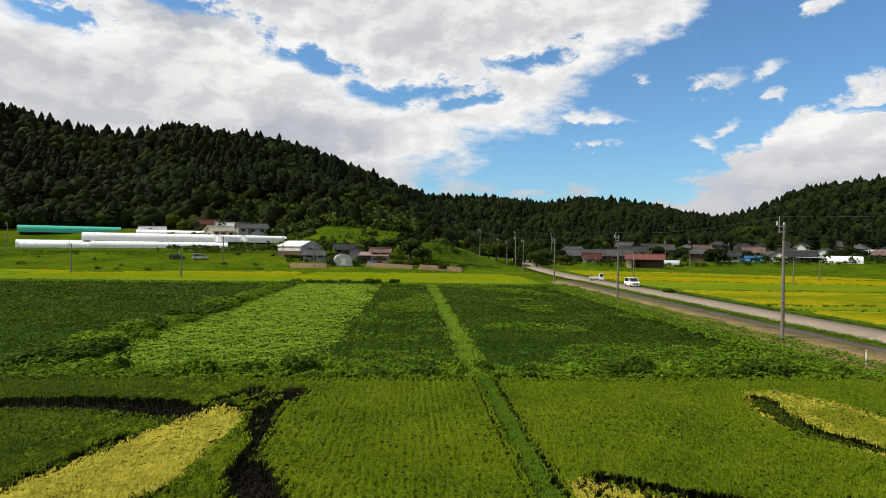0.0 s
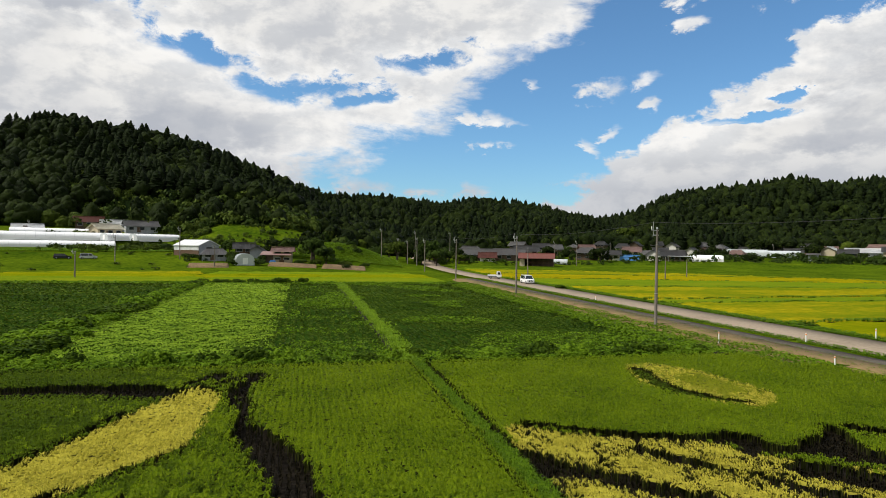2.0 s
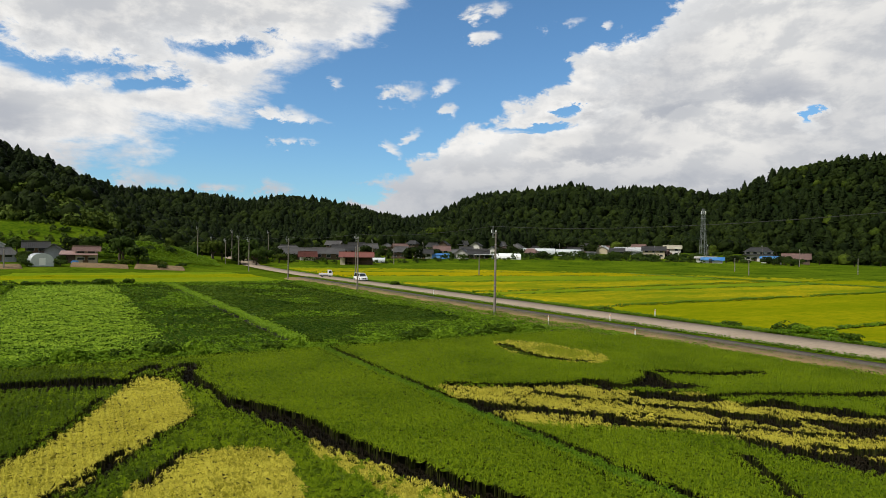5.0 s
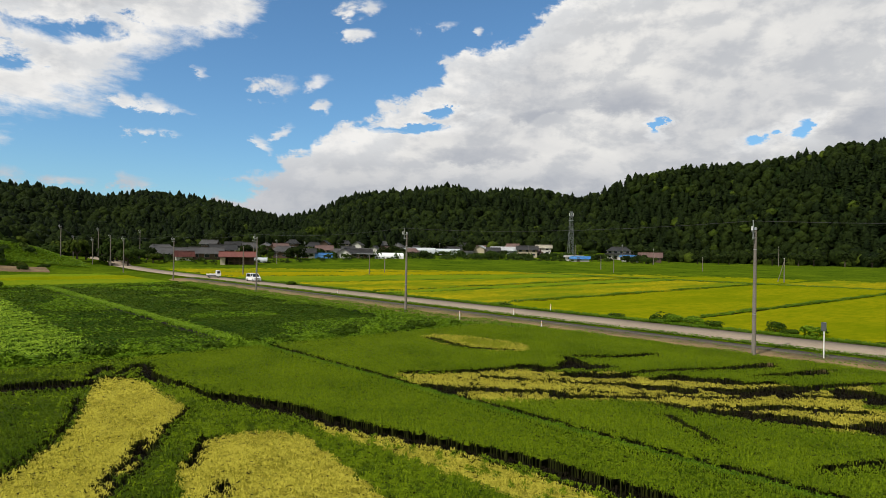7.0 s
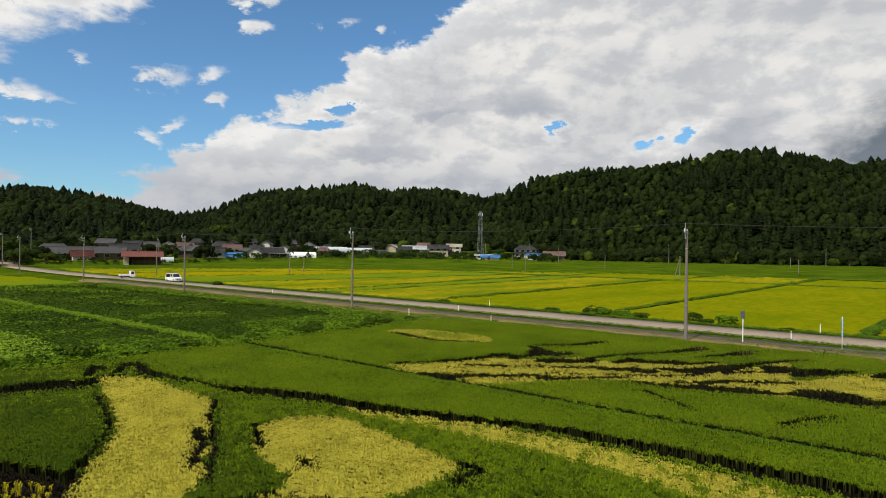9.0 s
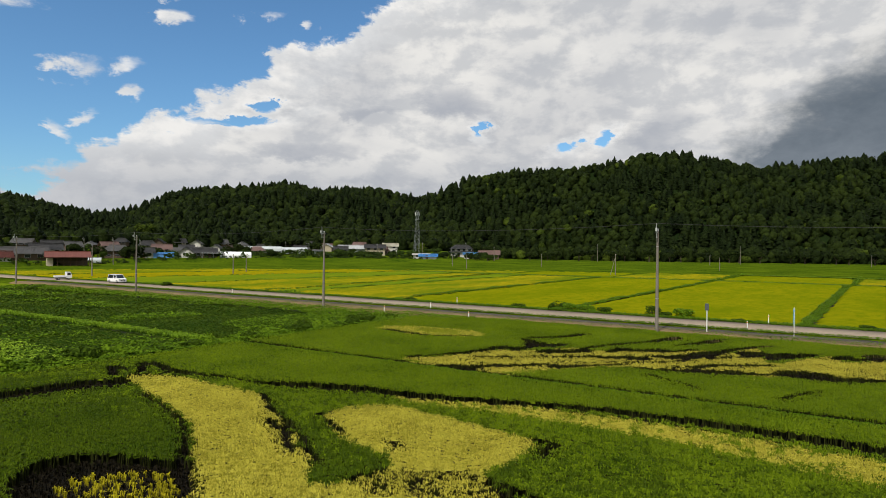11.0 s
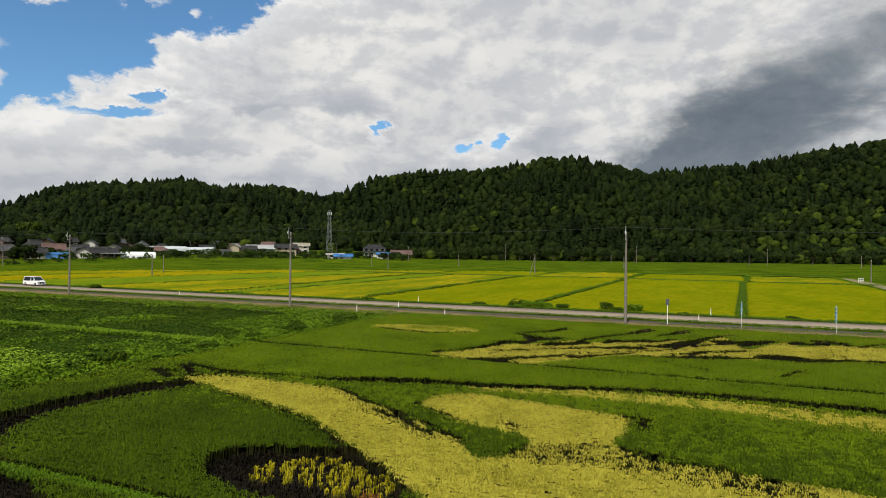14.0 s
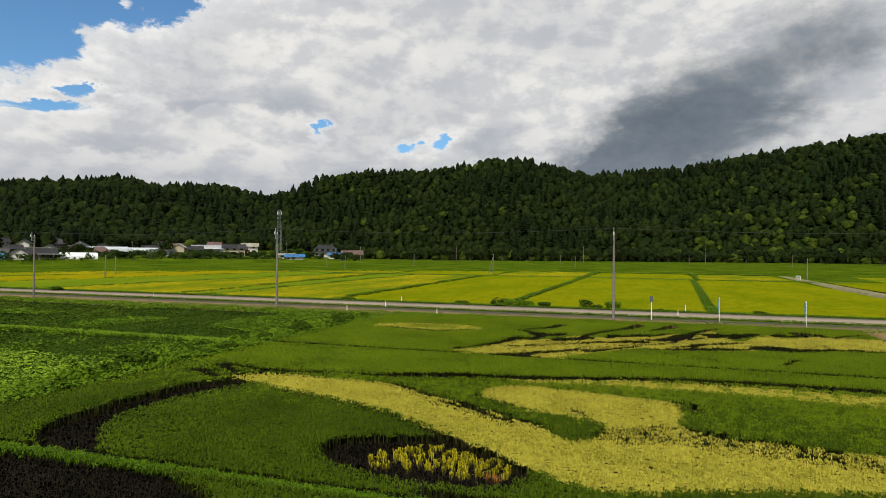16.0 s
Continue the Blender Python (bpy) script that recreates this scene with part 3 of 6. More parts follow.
STRIP = [(-4.8, 19.5), (-2.7, 16.7), (-1.5, 14), (-0.5, 11.2), (0.4, 8.7), (1.3, 5.2), (2.1, 0.7), (2.8, -4), (-0.3, -4), (-0.9, 1), (-1.3, 5.6), (-1.9, 8.9), (-2.8, 12.4), (-3.7, 15.2), (-4.9, 18)]
CRESCENT = [(-13.0, 32.6), (-16, 33.6), (-18.6, 33.3), (-21.3, 32.7), (-23.7, 31.6), (-25.4, 30.2), (-25.9, 28.3), (-25.2, 26.3), (-24.6, 26.8), (-24.0, 28.1), (-22, 30.2), (-18.5, 31.2), (-15, 30.9), (-13.4, 31.2)]
EYE = [(-20.6, 19.4), (-19, 19.9), (-16.9, 17.4), (-16.1, 15.1), (-17.4, 12.6), (-18.6, 11.9), (-19.9, 12.2), (-21, 13.8), (-21.5, 16.8)]
IRIS = [(-20.3, 17.5), (-18.6, 17.8), (-17.0, 16.1), (-17.0, 14.4), (-18.0, 12.8), (-19.2, 13.1), (-19.5, 15.3)]
CORNER = [(-27.0, 31.0), (-25.9, 27.6), (-25.2, 25.1), (-24.9, 22.7), (-25.3, 20.9), (-26, 18.5), (-30, 14), (-38, 20), (-40, 32)]
RING = [(11.2, 41.9), (13.0, 42.8), (15.1, 41.2), (16.3, 38.4), (17.1, 35.5), (16.4, 33.0), (15.0, 31.7), (14.1, 32.1), (12.8, 33.0), (11.4, 35.0), (10.7, 37.3)]
RING_IN = [(13.3, 38.9), (14.9, 39.8), (16.0, 36.9), (15.6, 34.8), (14.5, 35.2), (13.3, 37.0)]
# crescent of lower rice whose dark green stands for shade in the ring
RING_SHADE = [(11.7, 41.1, 0.4), (11.7, 37.9, 0.44), (12.0, 35.7, 0.5), (12.9, 34.2, 0.58), (13.9, 33.3, 0.54), (14.7, 32.9, 0.36)]
WING = [(2.5, 27.7), (4.6, 26.9), (7.3, 26.4), (10.4, 25.8), (11.4, 24.7), (13.4, 23.7), (15.7, 23.0), (15.7, 21.5), (17.0, 19.8), (18.8, 18.3), (20.2, 16.5), (22.0, 15.8), (22.2, 13.9), (24.9, 13.7), (26.3, 13.1), (20.5, 10.4), (24.5, 9.1), (27.1, 8.1), (24.8, 6.9), (27.2, 5.3), (27.9, 3.6), (28.6, -4), (20.6, -4), (20.5, 2.7), (18.0, 6.0), (16.7, 8.4), (16.0, 7.6), (14.5, 9.4), (13.4, 11.5), (12.7, 14.3), (10.9, 16.5), (8.3, 17.9), (5.4, 19.1), (3.1, 20.4), (3.2, 21.4), (2.7, 24.8)]
# dark lines over and round the yellow wing
FEATHERS = [
    [(3.3, 28.1, 0.28), (6.7, 26.9, 0.37), (9.9, 26.5, 0.45), (11.2, 26.6, 0.69), (11.8, 26.5, 0.69), (11.2, 24.7, 0.26)], [(11.7, 25.4, 0.52), (13.5, 25.2, 0.53), (14.7, 25.1, 0.89)],
    [(16.3, 28.5, 0.28), (15.7, 26.9, 0.56), (14.8, 25.3, 1.3), (16.5, 24.3, 0.56)], [(17.5, 28.3, 0.65), (19.8, 27.1, 0.6), (23.1, 26.8, 0.55)],
    [(7.2, 25.0, 0.36), (8.5, 23.8, 0.45), (9.6, 23.0, 0.27)], [(12.4, 23.1, 0.75), (14.1, 22.3, 0.94), (15.2, 21.7, 0.76)],
    [(15.8, 22.1, 0.39), (19.2, 21.8, 0.44), (22.6, 20.8, 0.46), (24.7, 20.6, 0.4), (28.0, 20.6, 0.39)], [(10.3, 22.7, 0.27), (11.4, 21.4, 0.35), (13.0, 20.2, 0.53), (13.8, 19.1, 0.69), (14.9, 18.0, 0.86), (15.3, 17.1, 0.81)]]
FEATHERS_HIGH = [
    [(16.2, 20.0, 0.37), (18.1, 20.1, 0.65), (18.6, 20.1, 0.43)], [(17.7, 19.3, 0.56), (19.0, 18.5, 0.76), (19.9, 17.8, 0.76)],
    [(19.2, 17.4, 0.34), (20.8, 16.6, 0.31), (22.3, 16.4, 0.39)], [(17.1, 17.1, 0.7), (17.8, 15.7, 1.03), (18.8, 15.2, 0.93), (20.8, 14.9, 1.0), (23.2, 14.5, 0.52), (25.6, 14.1, 0.43), (28.9, 13.0, 0.31)],
    [(22.9, 18.0, 0.21), (25.1, 17.8, 0.29), (29.5, 17.3, 0.39)], [(19.0, 13.8, 0.26), (21.0, 13.1, 0.29), (22.0, 12.3, 0.48), (23.7, 12.5, 1.3), (23.4, 11.3, 0.86), (25.6, 10.4, 0.69)]]
UNDERSIDE = [
    [(2.8, 24.3, 0.33), (3.8, 22.7, 0.72), (5.0, 22.2, 0.6), (6.8, 21.0, 0.53), (8.4, 19.9, 0.44), (8.5, 18.9, 0.57), (10.5, 17.7, 0.35), (12.5, 16.7, 0.28)], [(11.9, 15.4, 0.4), (12.5, 14.1, 0.65), (13.3, 12.7, 0.77), (14.5, 11.3, 1.01), (15.6, 10.0, 0.75), (16.1, 8.9, 0.37)],
    [(14.2, 14.0, 0.41), (15.4, 12.9, 0.51), (17.1, 12.4, 0.53), (18.5, 11.1, 0.57), (19.6, 10.0, 0.42)], [(17.2, 8.7, 0.5), (18.0, 7.6, 1.25), (18.2, 7.1, 1.3)],
    [(10.3, 13.9, 0.15), (9.9, 12.7, 0.15), (9.4, 11.3, 0.15), (8.9, 10.0, 0.15)], [(10.0, 19.9, 0.24), (11.4, 18.6, 0.23), (12.9, 17.5, 0.23)],
    [(13.3, 17.0, 0.23), (15.2, 15.5, 0.3), (17.4, 14.3, 0.29)]]
TAIL = [
    [(21.9, 10.8, 0.51), (24.3, 10.1, 0.65), (26.4, 9.6, 0.76)], [(25.8, 7.9, 0.43), (27.6, 7.6, 0.55)],
    [(26.1, 7.2, 0.68), (27.4, 5.9, 0.58), (29.3, 5.7, 1.3), (28.4, 4.6, 0.68)], [(16.5, 8.6, 0.48), (16.9, 7.4, 0.95), (17.3, 6.2, 1.11), (18.6, 4.5, 0.85), (20.0, 2.6, 0.86), (20.8, -1, 0.8), (21.2, -4, 0.8)],
    [(9.7, 6.0, 0.15), (11.3, 5.7, 0.23), (13.0, 5.3, 0.19)], [(21.7, 21.2, 0.42), (23.5, 20.5, 0.49), (26.9, 19.9, 0.46)],
    [(24.3, 17.8, 0.33), (27.8, 16.9, 0.46)]]
STROKES = [
    [(-11.0, 34.0, 0.25), (-9.4, 30, 0.2), (-8.6, 27.2, 0.3), (-7.6, 25.6, 0.7), (-6.5, 24.0, 0.78), (-5.3, 22.0, 0.75), (-4.4, 19.8, 0.6), (-1.4, 14.7, 0.5), (0.3, 11.8, 0.55), (1.3, 9.1, 0.6), (2.4, 5.4, 0.65), (3.4, 1, 0.65), (4.2, -4, 0.65)],
    [(-14.1, 28.4, 0.12), (-14.3, 24.2, 0.12), (-14.9, 20.6, 0.13), (-16.3, 17.0, 0.15), (-17.3, 14.2, 0.18)], [(-13.3, 33.7, 0.2), (-12.3, 33.2, 0.15), (-11.2, 32.7, 0.2), (-10.4, 31.0, 0.2), (-9.6, 29.5, 0.18)],
    [(-9.6, 24.2, 0.14), (-10.7, 20.9, 0.13), (-11.8, 17, 0.13), (-13, 13.6, 0.13)],
    [(28.0, 3.2, 0.4), (31.1, 1.4, 0.35), (32, -1, 0.3)],
    [(-13.8, 33.9, 0.25), (-13.4, 35.6, 0.3), (-13.0, 37.0, 0.3), (-12.7, 35.4, 0.2)], [(-12.3, 34.1, 0.25), (-11.7, 35.6, 0.35), (-10.9, 37.2, 0.3), (-10.8, 33.6, 0.3), (-10.4, 31.6, 0.2)],
    [(-11.6, 19.8, 0.22), (-11.9, 18.0, 0.2), (-12.4, 16.8, 0.15), (-13.0, 15.2, 0.12)], [(-9.4, 19.5, 0.12), (-9.9, 17.3, 0.15), (-10.3, 16.0, 0.15)], [(-9.4, 13.9, 0.12), (-9.7, 13.2, 0.15)],
    [(-5.2, 9.9, 0.25), (-5.3, 9.2, 0.25), (-6.6, 8.9, 0.2)]]
LEVEES = (-27.8, -54.3)               # grassy banks between the paddies, by v


def blade_field(name, x, y, z0, rng, blades, height, spread, width, mat, label, lean=0.0, skirt=0.0, rim=None):
    """Tufts of bent blades: each blade is one kite of two faces."""
    n = len(x)
    if not n:
        return
    a = rng.uniform(0, 6.283, (n, blades))
    h = height * rng.uniform(0.94, 1.03, (n, blades)) * rng.uniform(0.965, 1.03, (n, 1))
    out = spread * rng.uniform(0.25, 1.0, (n, blades))
    w = width * rng.uniform(0.7, 1.3, (n, blades))
    ca, sa = np.cos(a), np.sin(a)
    loose = 0.065 if skirt else 0.035
    bx, by = x[:, None] + rng.normal(0, loose * 0.6, (n, blades)), y[:, None] + rng.normal(0, loose * 1.2, (n, blades))
    zz = np.broadcast_to(np.asarray(z0, float).reshape(-1, 1), (n, blades)) if np.ndim(z0) else np.full((n, blades), z0)
    if skirt:
        # ripe rice: leaves arch over and hang, so that the tops close into one soft sheet
        base = np.stack([bx, by, zz + rng.uniform(0.80, 0.92, (n, blades)) * h], -1)
        rise, droop = rng.uniform(0.92, 1.0, (n, blades)), rng.uniform(0.0, 0.16, (n, blades)) + lean * 0.05
    else:
        base = np.stack([bx, by, zz + 0.45 * h], -1)
        rise, droop = rng.uniform(0.86, 0.98, (n, blades)), rng.uniform(-0.05, 0.15, (n, blades)) + lean * out
    mx, my, mz = bx + ca * out * 0.7, by + sa * out * 0.7, zz + h * rise
    left = np.stack([mx - sa * w, my + ca * w, mz], -1)
    right = np.stack([mx + sa * w, my - ca * w, mz], -1)
    reach = out * rng.uniform(1.4, 2.1, (n, blades))
    tip = np.stack([bx + ca * reach, by + sa * reach, mz - h * droop], -1)
    v = np.stack([base, left, tip, right], 2).reshape(-1, 3)
    look_of = np.zeros(2 * n * blades, int)
    k = np.arange(n * blades)[:, None] * 4
    f = np.concatenate([k + np.array([0, 3, 1]), k + np.array([1, 3, 2])], 1).reshape(-1, 3)
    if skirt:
        # broad lower leaves close the canopy inside a stand; at its rim the bare stems show, darkened for shade
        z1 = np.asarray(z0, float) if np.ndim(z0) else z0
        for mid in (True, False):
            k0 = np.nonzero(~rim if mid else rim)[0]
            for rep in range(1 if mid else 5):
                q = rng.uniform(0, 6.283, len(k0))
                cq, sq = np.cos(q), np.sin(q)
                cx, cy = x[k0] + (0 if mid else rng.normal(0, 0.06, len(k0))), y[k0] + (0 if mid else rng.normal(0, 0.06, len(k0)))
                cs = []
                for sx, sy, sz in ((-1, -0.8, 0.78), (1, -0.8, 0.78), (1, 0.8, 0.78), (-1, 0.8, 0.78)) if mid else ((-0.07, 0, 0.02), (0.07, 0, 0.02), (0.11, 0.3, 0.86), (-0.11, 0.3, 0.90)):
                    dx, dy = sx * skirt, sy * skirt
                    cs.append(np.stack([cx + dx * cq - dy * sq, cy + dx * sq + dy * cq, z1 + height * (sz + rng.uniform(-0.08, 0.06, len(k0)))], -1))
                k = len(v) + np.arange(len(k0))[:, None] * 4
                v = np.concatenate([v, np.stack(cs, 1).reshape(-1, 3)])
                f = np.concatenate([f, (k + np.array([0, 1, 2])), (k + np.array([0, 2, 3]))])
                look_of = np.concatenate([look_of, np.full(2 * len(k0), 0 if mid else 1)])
    return tagged(mesh_np(name, v, f, [M[mat], M["shaded_rice_stem"]], look_of), label, "rice" if "rice" in name else "plants", kind="stuff")


def build_rice_art():
    rng = np.random.default_rng(11)
    u, v = np.meshgrid(np.arange(-23, 25.3, 0.20), np.arange(-80, -0.4, 0.30), indexing="ij")
    shape = u.shape
    u, v = u.ravel(), v.ravel()
    u = u + rng.normal(0, 0.03, len(u))
    v = v + rng.normal(0, 0.025, len(v))
    ids = np.arange(len(u))
    keep = (u > -6 - 0.3 * (v + 72)) & ((v > -53.4) | (u > 3)) & (v < np.where(u > 21, -3.5, -0.75) + 0.25 * np.sin(u * 0.9))
    for lv in LEVEES:
        keep &= np.abs(v - lv) > 0.34
    u, v, ids = u[keep], v[keep], ids[keep]
    x, y = W(u, v)
    cls = np.zeros(len(x), int)
    wob = rng.normal(0, 0.05, len(x)), rng.normal(0, 0.05, len(x))
    px, py = x + wob[0], y + wob[1]
    wing = inside(px, py, WING)
    cls[wing] = 1
    cls[wing & (rng.random(len(x)) < 0.16 * (np.sin(x * 1.9 + y) * np.sin(y * 1.7) > -0.2))] = 2
    for p in FEATHERS + FEATHERS_HIGH + UNDERSIDE + TAIL:
        cls[along(px, py, p, 0.05)] = 2
    ring = inside(px, py, RING)
    cls[ring] = 4
    cls[ring & (rng.random(len(x)) < 0.55)] = 1
    cls[inside(px, py, RING_IN)] = 4
    cls[along(px, py, RING_SHADE, 0.1)] = 7
    cls[inside(px, py, CRESCENT) | inside(px, py, EYE)] = 2
    cls[inside(px, py, IRIS) & (rng.random(len(x)) < 0.62)] = 3
    cls[(np.hypot(x + 18.8, y - 13.1) < 0.32)] = 5
    cls[inside(px, py, STRIP) & (rng.random(len(x)) < 0.86)] = 1
    cls[inside(px, py, BODY)] = 1
    cls[inside(px, py, FRAYED) & (rng.random(len(x)) < 0.38)] = 2
    for p in STROKES:
        cls[along(px, py, p, 0.02)] = 2
    cls[inside(px, py, CORNER) & (v < LEVEES[1])] = 2
    # towards the left a darker green takes over, partly painted cloud shade
    deep = rng.random(len(x)) < np.clip((-v - 35) / 11, 0, 1)
    cls[(cls == 0) & deep] = 6
    near = u < 14
    g = -0.65
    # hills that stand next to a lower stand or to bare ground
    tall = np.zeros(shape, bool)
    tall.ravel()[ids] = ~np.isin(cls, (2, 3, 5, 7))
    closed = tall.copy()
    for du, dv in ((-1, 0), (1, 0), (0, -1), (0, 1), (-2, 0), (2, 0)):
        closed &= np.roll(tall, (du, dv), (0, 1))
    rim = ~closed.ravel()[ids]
    # class, material, height, spread, leaf half width, droop, leaves in a near hill
    for k, mat, h, sp, wd, lean, many, lab in ((0, "rice_green", 0.88, 0.14, 0.020, 0.2, 12, "dense rows of deep green rice plants"),
                                               (1, "rice_yellow", 0.82, 0.14, 0.0135, 0.6, 15, "pale yellow ornamental rice forming part of a picture"),
                                               (2, "rice_dark", 0.56, 0.13, 0.021, 0.0, 10, "short dark purple rice drawing outlines in the field"),
                                               (3, "rice_gold", 0.66, 0.10, 0.017, 0.0, 11, "golden yellow rice inside the drawn eye"),
                                               (6, "rice_deep_shade", 0.88, 0.14, 0.020, 0.2, 12, "dense rows of rice plants, their darker green partly standing for cloud shade"),
                                               (4, "rice_mid", 0.80, 0.15, 0.017, 0.3, 10, "yellow-green rice filling the drawn ring"),
                                               (7, "rice_deep_shade", 0.60, 0.15, 0.018, 0.2, 10, "lower rice inside the drawn ring, dark green standing for shade"),
                                               (5, "rice_orange", 0.6, 0.13, 0.017, 0.1, 10, "a spot of orange rice in the drawn eye")):
        for sel, bl, ws in ((near, many, 1.0), (~near, 6, 1.6)):
            s = sel & (cls == k)
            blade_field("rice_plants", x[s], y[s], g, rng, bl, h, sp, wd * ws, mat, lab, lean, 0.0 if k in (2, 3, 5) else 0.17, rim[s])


build_rice_art()


# ---------------------------------------------------------------- leafy crops and weeds
def leaf_cards(x, y, z, size, rng, tilt=0.5):
    """Bent leaves, two faces each, turned mostly to the sky."""
    n = len(x)
    nrm = np.stack([rng.normal(0, tilt, n), rng.normal(0, tilt, n), np.ones(n)], -1)
    nrm /= np.linalg.norm(nrm, axis=1, keepdims=True)
    t = np.cross(nrm, rng.normal(size=(n, 3)))
    t /= np.linalg.norm(t, axis=1, keepdims=True)
    b = np.cross(nrm, t)
    c = np.stack([x, y, z], -1)
    s = (np.asarray(size) * rng.uniform(0.65, 1.35, n))[:, None]
    v = np.stack([c - t * s * 0.9, c + b * s * 0.62 - nrm * s * 0.2, c + t * s * 1.1 - nrm * s * 0.15, c - b * s * 0.62 - nrm * s * 0.2], 1).reshape(-1, 3)
    k = np.arange(n)[:, None] * 4
    f = np.concatenate([k + np.array([0, 2, 1]), k + np.array([0, 3, 2])], 1).reshape(-1, 3)
    return v, f


def leafy(name, u0, u1, v0, v1, density, size, top, rough_z, mat, label, rng, row=0.0, keep=None, ground=-0.6):
    n = int((u1 - u0) * (v1 - v0) * density)
    u, v = rng.uniform(u0, u1, n), rng.uniform(v0, v1, n)
    if keep is not None:
        k = keep(u, v)
        u, v = u[k], v[k]
    x, y = W(u, v)
    lump = np.sin(u * 2.1 + np.sin(v * 1.7) * 1.5) * np.sin(v * 2.3 + np.sin(u * 1.3)) * 0.5 + 0.5
    z = ground + top * (1 - rough_z * lump * rng.uniform(0.3, 1.0, len(u)))
    if row:
        z -= 0.32 * (0.5 - 0.5 * np.cos(6.283 * v / row)) * rng.uniform(0.5, 1.3, len(u))
    vv, ff = leaf_cards(x, y, z, size, rng)
    tagged(mesh_np(name, vv, ff, [M[mat]]), label, "crop" if "bean" in name else "weeds", kind="stuff")


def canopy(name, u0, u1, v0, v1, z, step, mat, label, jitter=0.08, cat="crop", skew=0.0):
    """The mass of stems under the leaves, shade put into its dark colour: a rough raised bed with sides."""
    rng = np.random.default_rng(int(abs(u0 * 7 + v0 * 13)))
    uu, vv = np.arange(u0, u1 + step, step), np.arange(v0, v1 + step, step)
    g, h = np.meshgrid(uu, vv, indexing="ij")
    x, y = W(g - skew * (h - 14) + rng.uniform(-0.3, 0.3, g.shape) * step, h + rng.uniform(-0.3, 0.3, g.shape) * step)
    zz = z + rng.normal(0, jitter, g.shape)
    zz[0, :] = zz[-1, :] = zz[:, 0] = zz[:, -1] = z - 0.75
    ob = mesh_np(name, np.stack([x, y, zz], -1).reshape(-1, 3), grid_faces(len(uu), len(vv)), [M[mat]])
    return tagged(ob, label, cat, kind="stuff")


# a dark green that stands for the shade between the leaves
M["under_leaf_shade"] = material("under_leaf_shade", two_tone((0.010, 0.026, 0.003), (0.028, 0.058, 0.006), 0.2, 2.5), 0.95, spec=0.0)


def patch_mask(u, v, scale, lo, seed):
    return np.array([noise.noise((a / scale, b / scale, seed)) for a, b in zip(u, v)]) > lo


def build_crops():
    rng = np.random.default_rng(21)
    canopy("soybean_crop", 27.5, 112, -53, -28.6, -0.28, 0.8, "under_leaf_shade", "dark bed under the soybean leaves, its colour holding their shade")
    canopy("soybean_crop", 27.5, 113, -27.4, -4.5, -0.28, 0.8, "under_leaf_shade", "dark bed under the soybean leaves, its colour holding their shade")
    canopy("soybean_crop", 29, 111, -118, -57.5, -0.28, 1.2, "under_leaf_shade", "dark bed under the soybean leaves, its colour holding their shade")
    dark = "dark green soybean leaves in straight rows"
    light = "bright yellow-green weeds spreading over the crop"
    not_path = lambda u, v: (np.abs(v + 28) > 0.8)
    for a, b, dens, size in ((28, 48, 54, 0.088), (48, 75, 29, 0.12), (75, 113, 14, 0.175)):
        leafy("soybean_leaves", a, b, -27.3, -5, dens, size, 0.62, 0.4, "soy", dark, rng, 0.75)
        leafy("soybean_leaves", a, b, -40.5, -28.8, dens, size, 0.60, 0.4, "soy", dark, rng, 0.75)
        leafy("weeds", a, b, -53, -37.5, dens, size, 0.66, 0.4, "weed_light", light, rng, 0, lambda u, v: v < -38.0 + 0.9 * np.sin(u * 0.33) + 0.6 * np.sin(u * 1.3 + 1) + rng.normal(0, 0.9, len(u)))
        leafy("soybean_leaves", a, b, -118, -57, dens * 0.55, size * 1.25, 0.62, 0.4, "soy", dark, rng, 0.75)
        # lighter patches inside the dark crop
        leafy("weeds", a, b, -36, -5, dens * 0.5, size * 1.05, 0.74, 0.3, "weed_mid", "lighter green weeds among the crop", rng, 0, lambda u, v: patch_mask(u, v, 9.0, 0.22, 3.3) & not_path(u, v))
    leafy("weeds", 28, 112, -40, -29, 9, 0.13, 0.66, 0.4, "weed_mid", "lighter green weeds among the crop", rng, 0, lambda u, v: patch_mask(u, v, 5.0, 0.05, 7.7) & (rng.random(len(u)) < np.clip(1.3 - (u - 28) / 40, 0.25, 1)))
    weeds = "tangled green weeds along the field edge"
    leafy("weeds", 25.9, 29.5, -80, -4, 60, 0.10, 0.80, 0.6, "weed_mid", weeds, rng)
    leafy("weeds", 28, 42, -16, -3.5, 22, 0.12, 0.80, 0.35, "weed_mid", weeds, rng, 0, lambda u, v: (v + 16) / 12.5 > (u - 28) / 16)
    leafy("weeds", 26, 118, -6.5, -3.0, 46, 0.13, 0.80, 0.45, "weed_mid", weeds, rng)
    leafy("weeds", -42, 118, -1.4, 1.6, 42, 0.085, 0.26, 0.5, "weed_mid", weeds, rng, 0, lambda u, v: v < 0.45 + 0.7 * np.sin(u * 0.7) * np.sin(u * 0.23 + 1) - 0.5 * (u > 60), -0.18)
    leafy("weeds", -42, -3, 0.2, 4.6, 26, 0.075, 0.20, 0.5, "grass", weeds, rng, 0, lambda u, v: np.sin(u * 0.9 + v * 1.3) * np.sin(u * 0.31 + 2) + rng.normal(0, 0.4, len(u)) > -0.15 + 0.15 * v, 0.0)
    leafy("weeds", 26, 118, -3.4, 0.2, 26, 0.10, 0.45, 0.5, "weed_mid", weeds, rng, 0, None, -0.5)
    leafy("weeds", 110, 116, -118, -2, 12, 0.22, 0.75, 0.4, "weed_mid", weeds, rng)
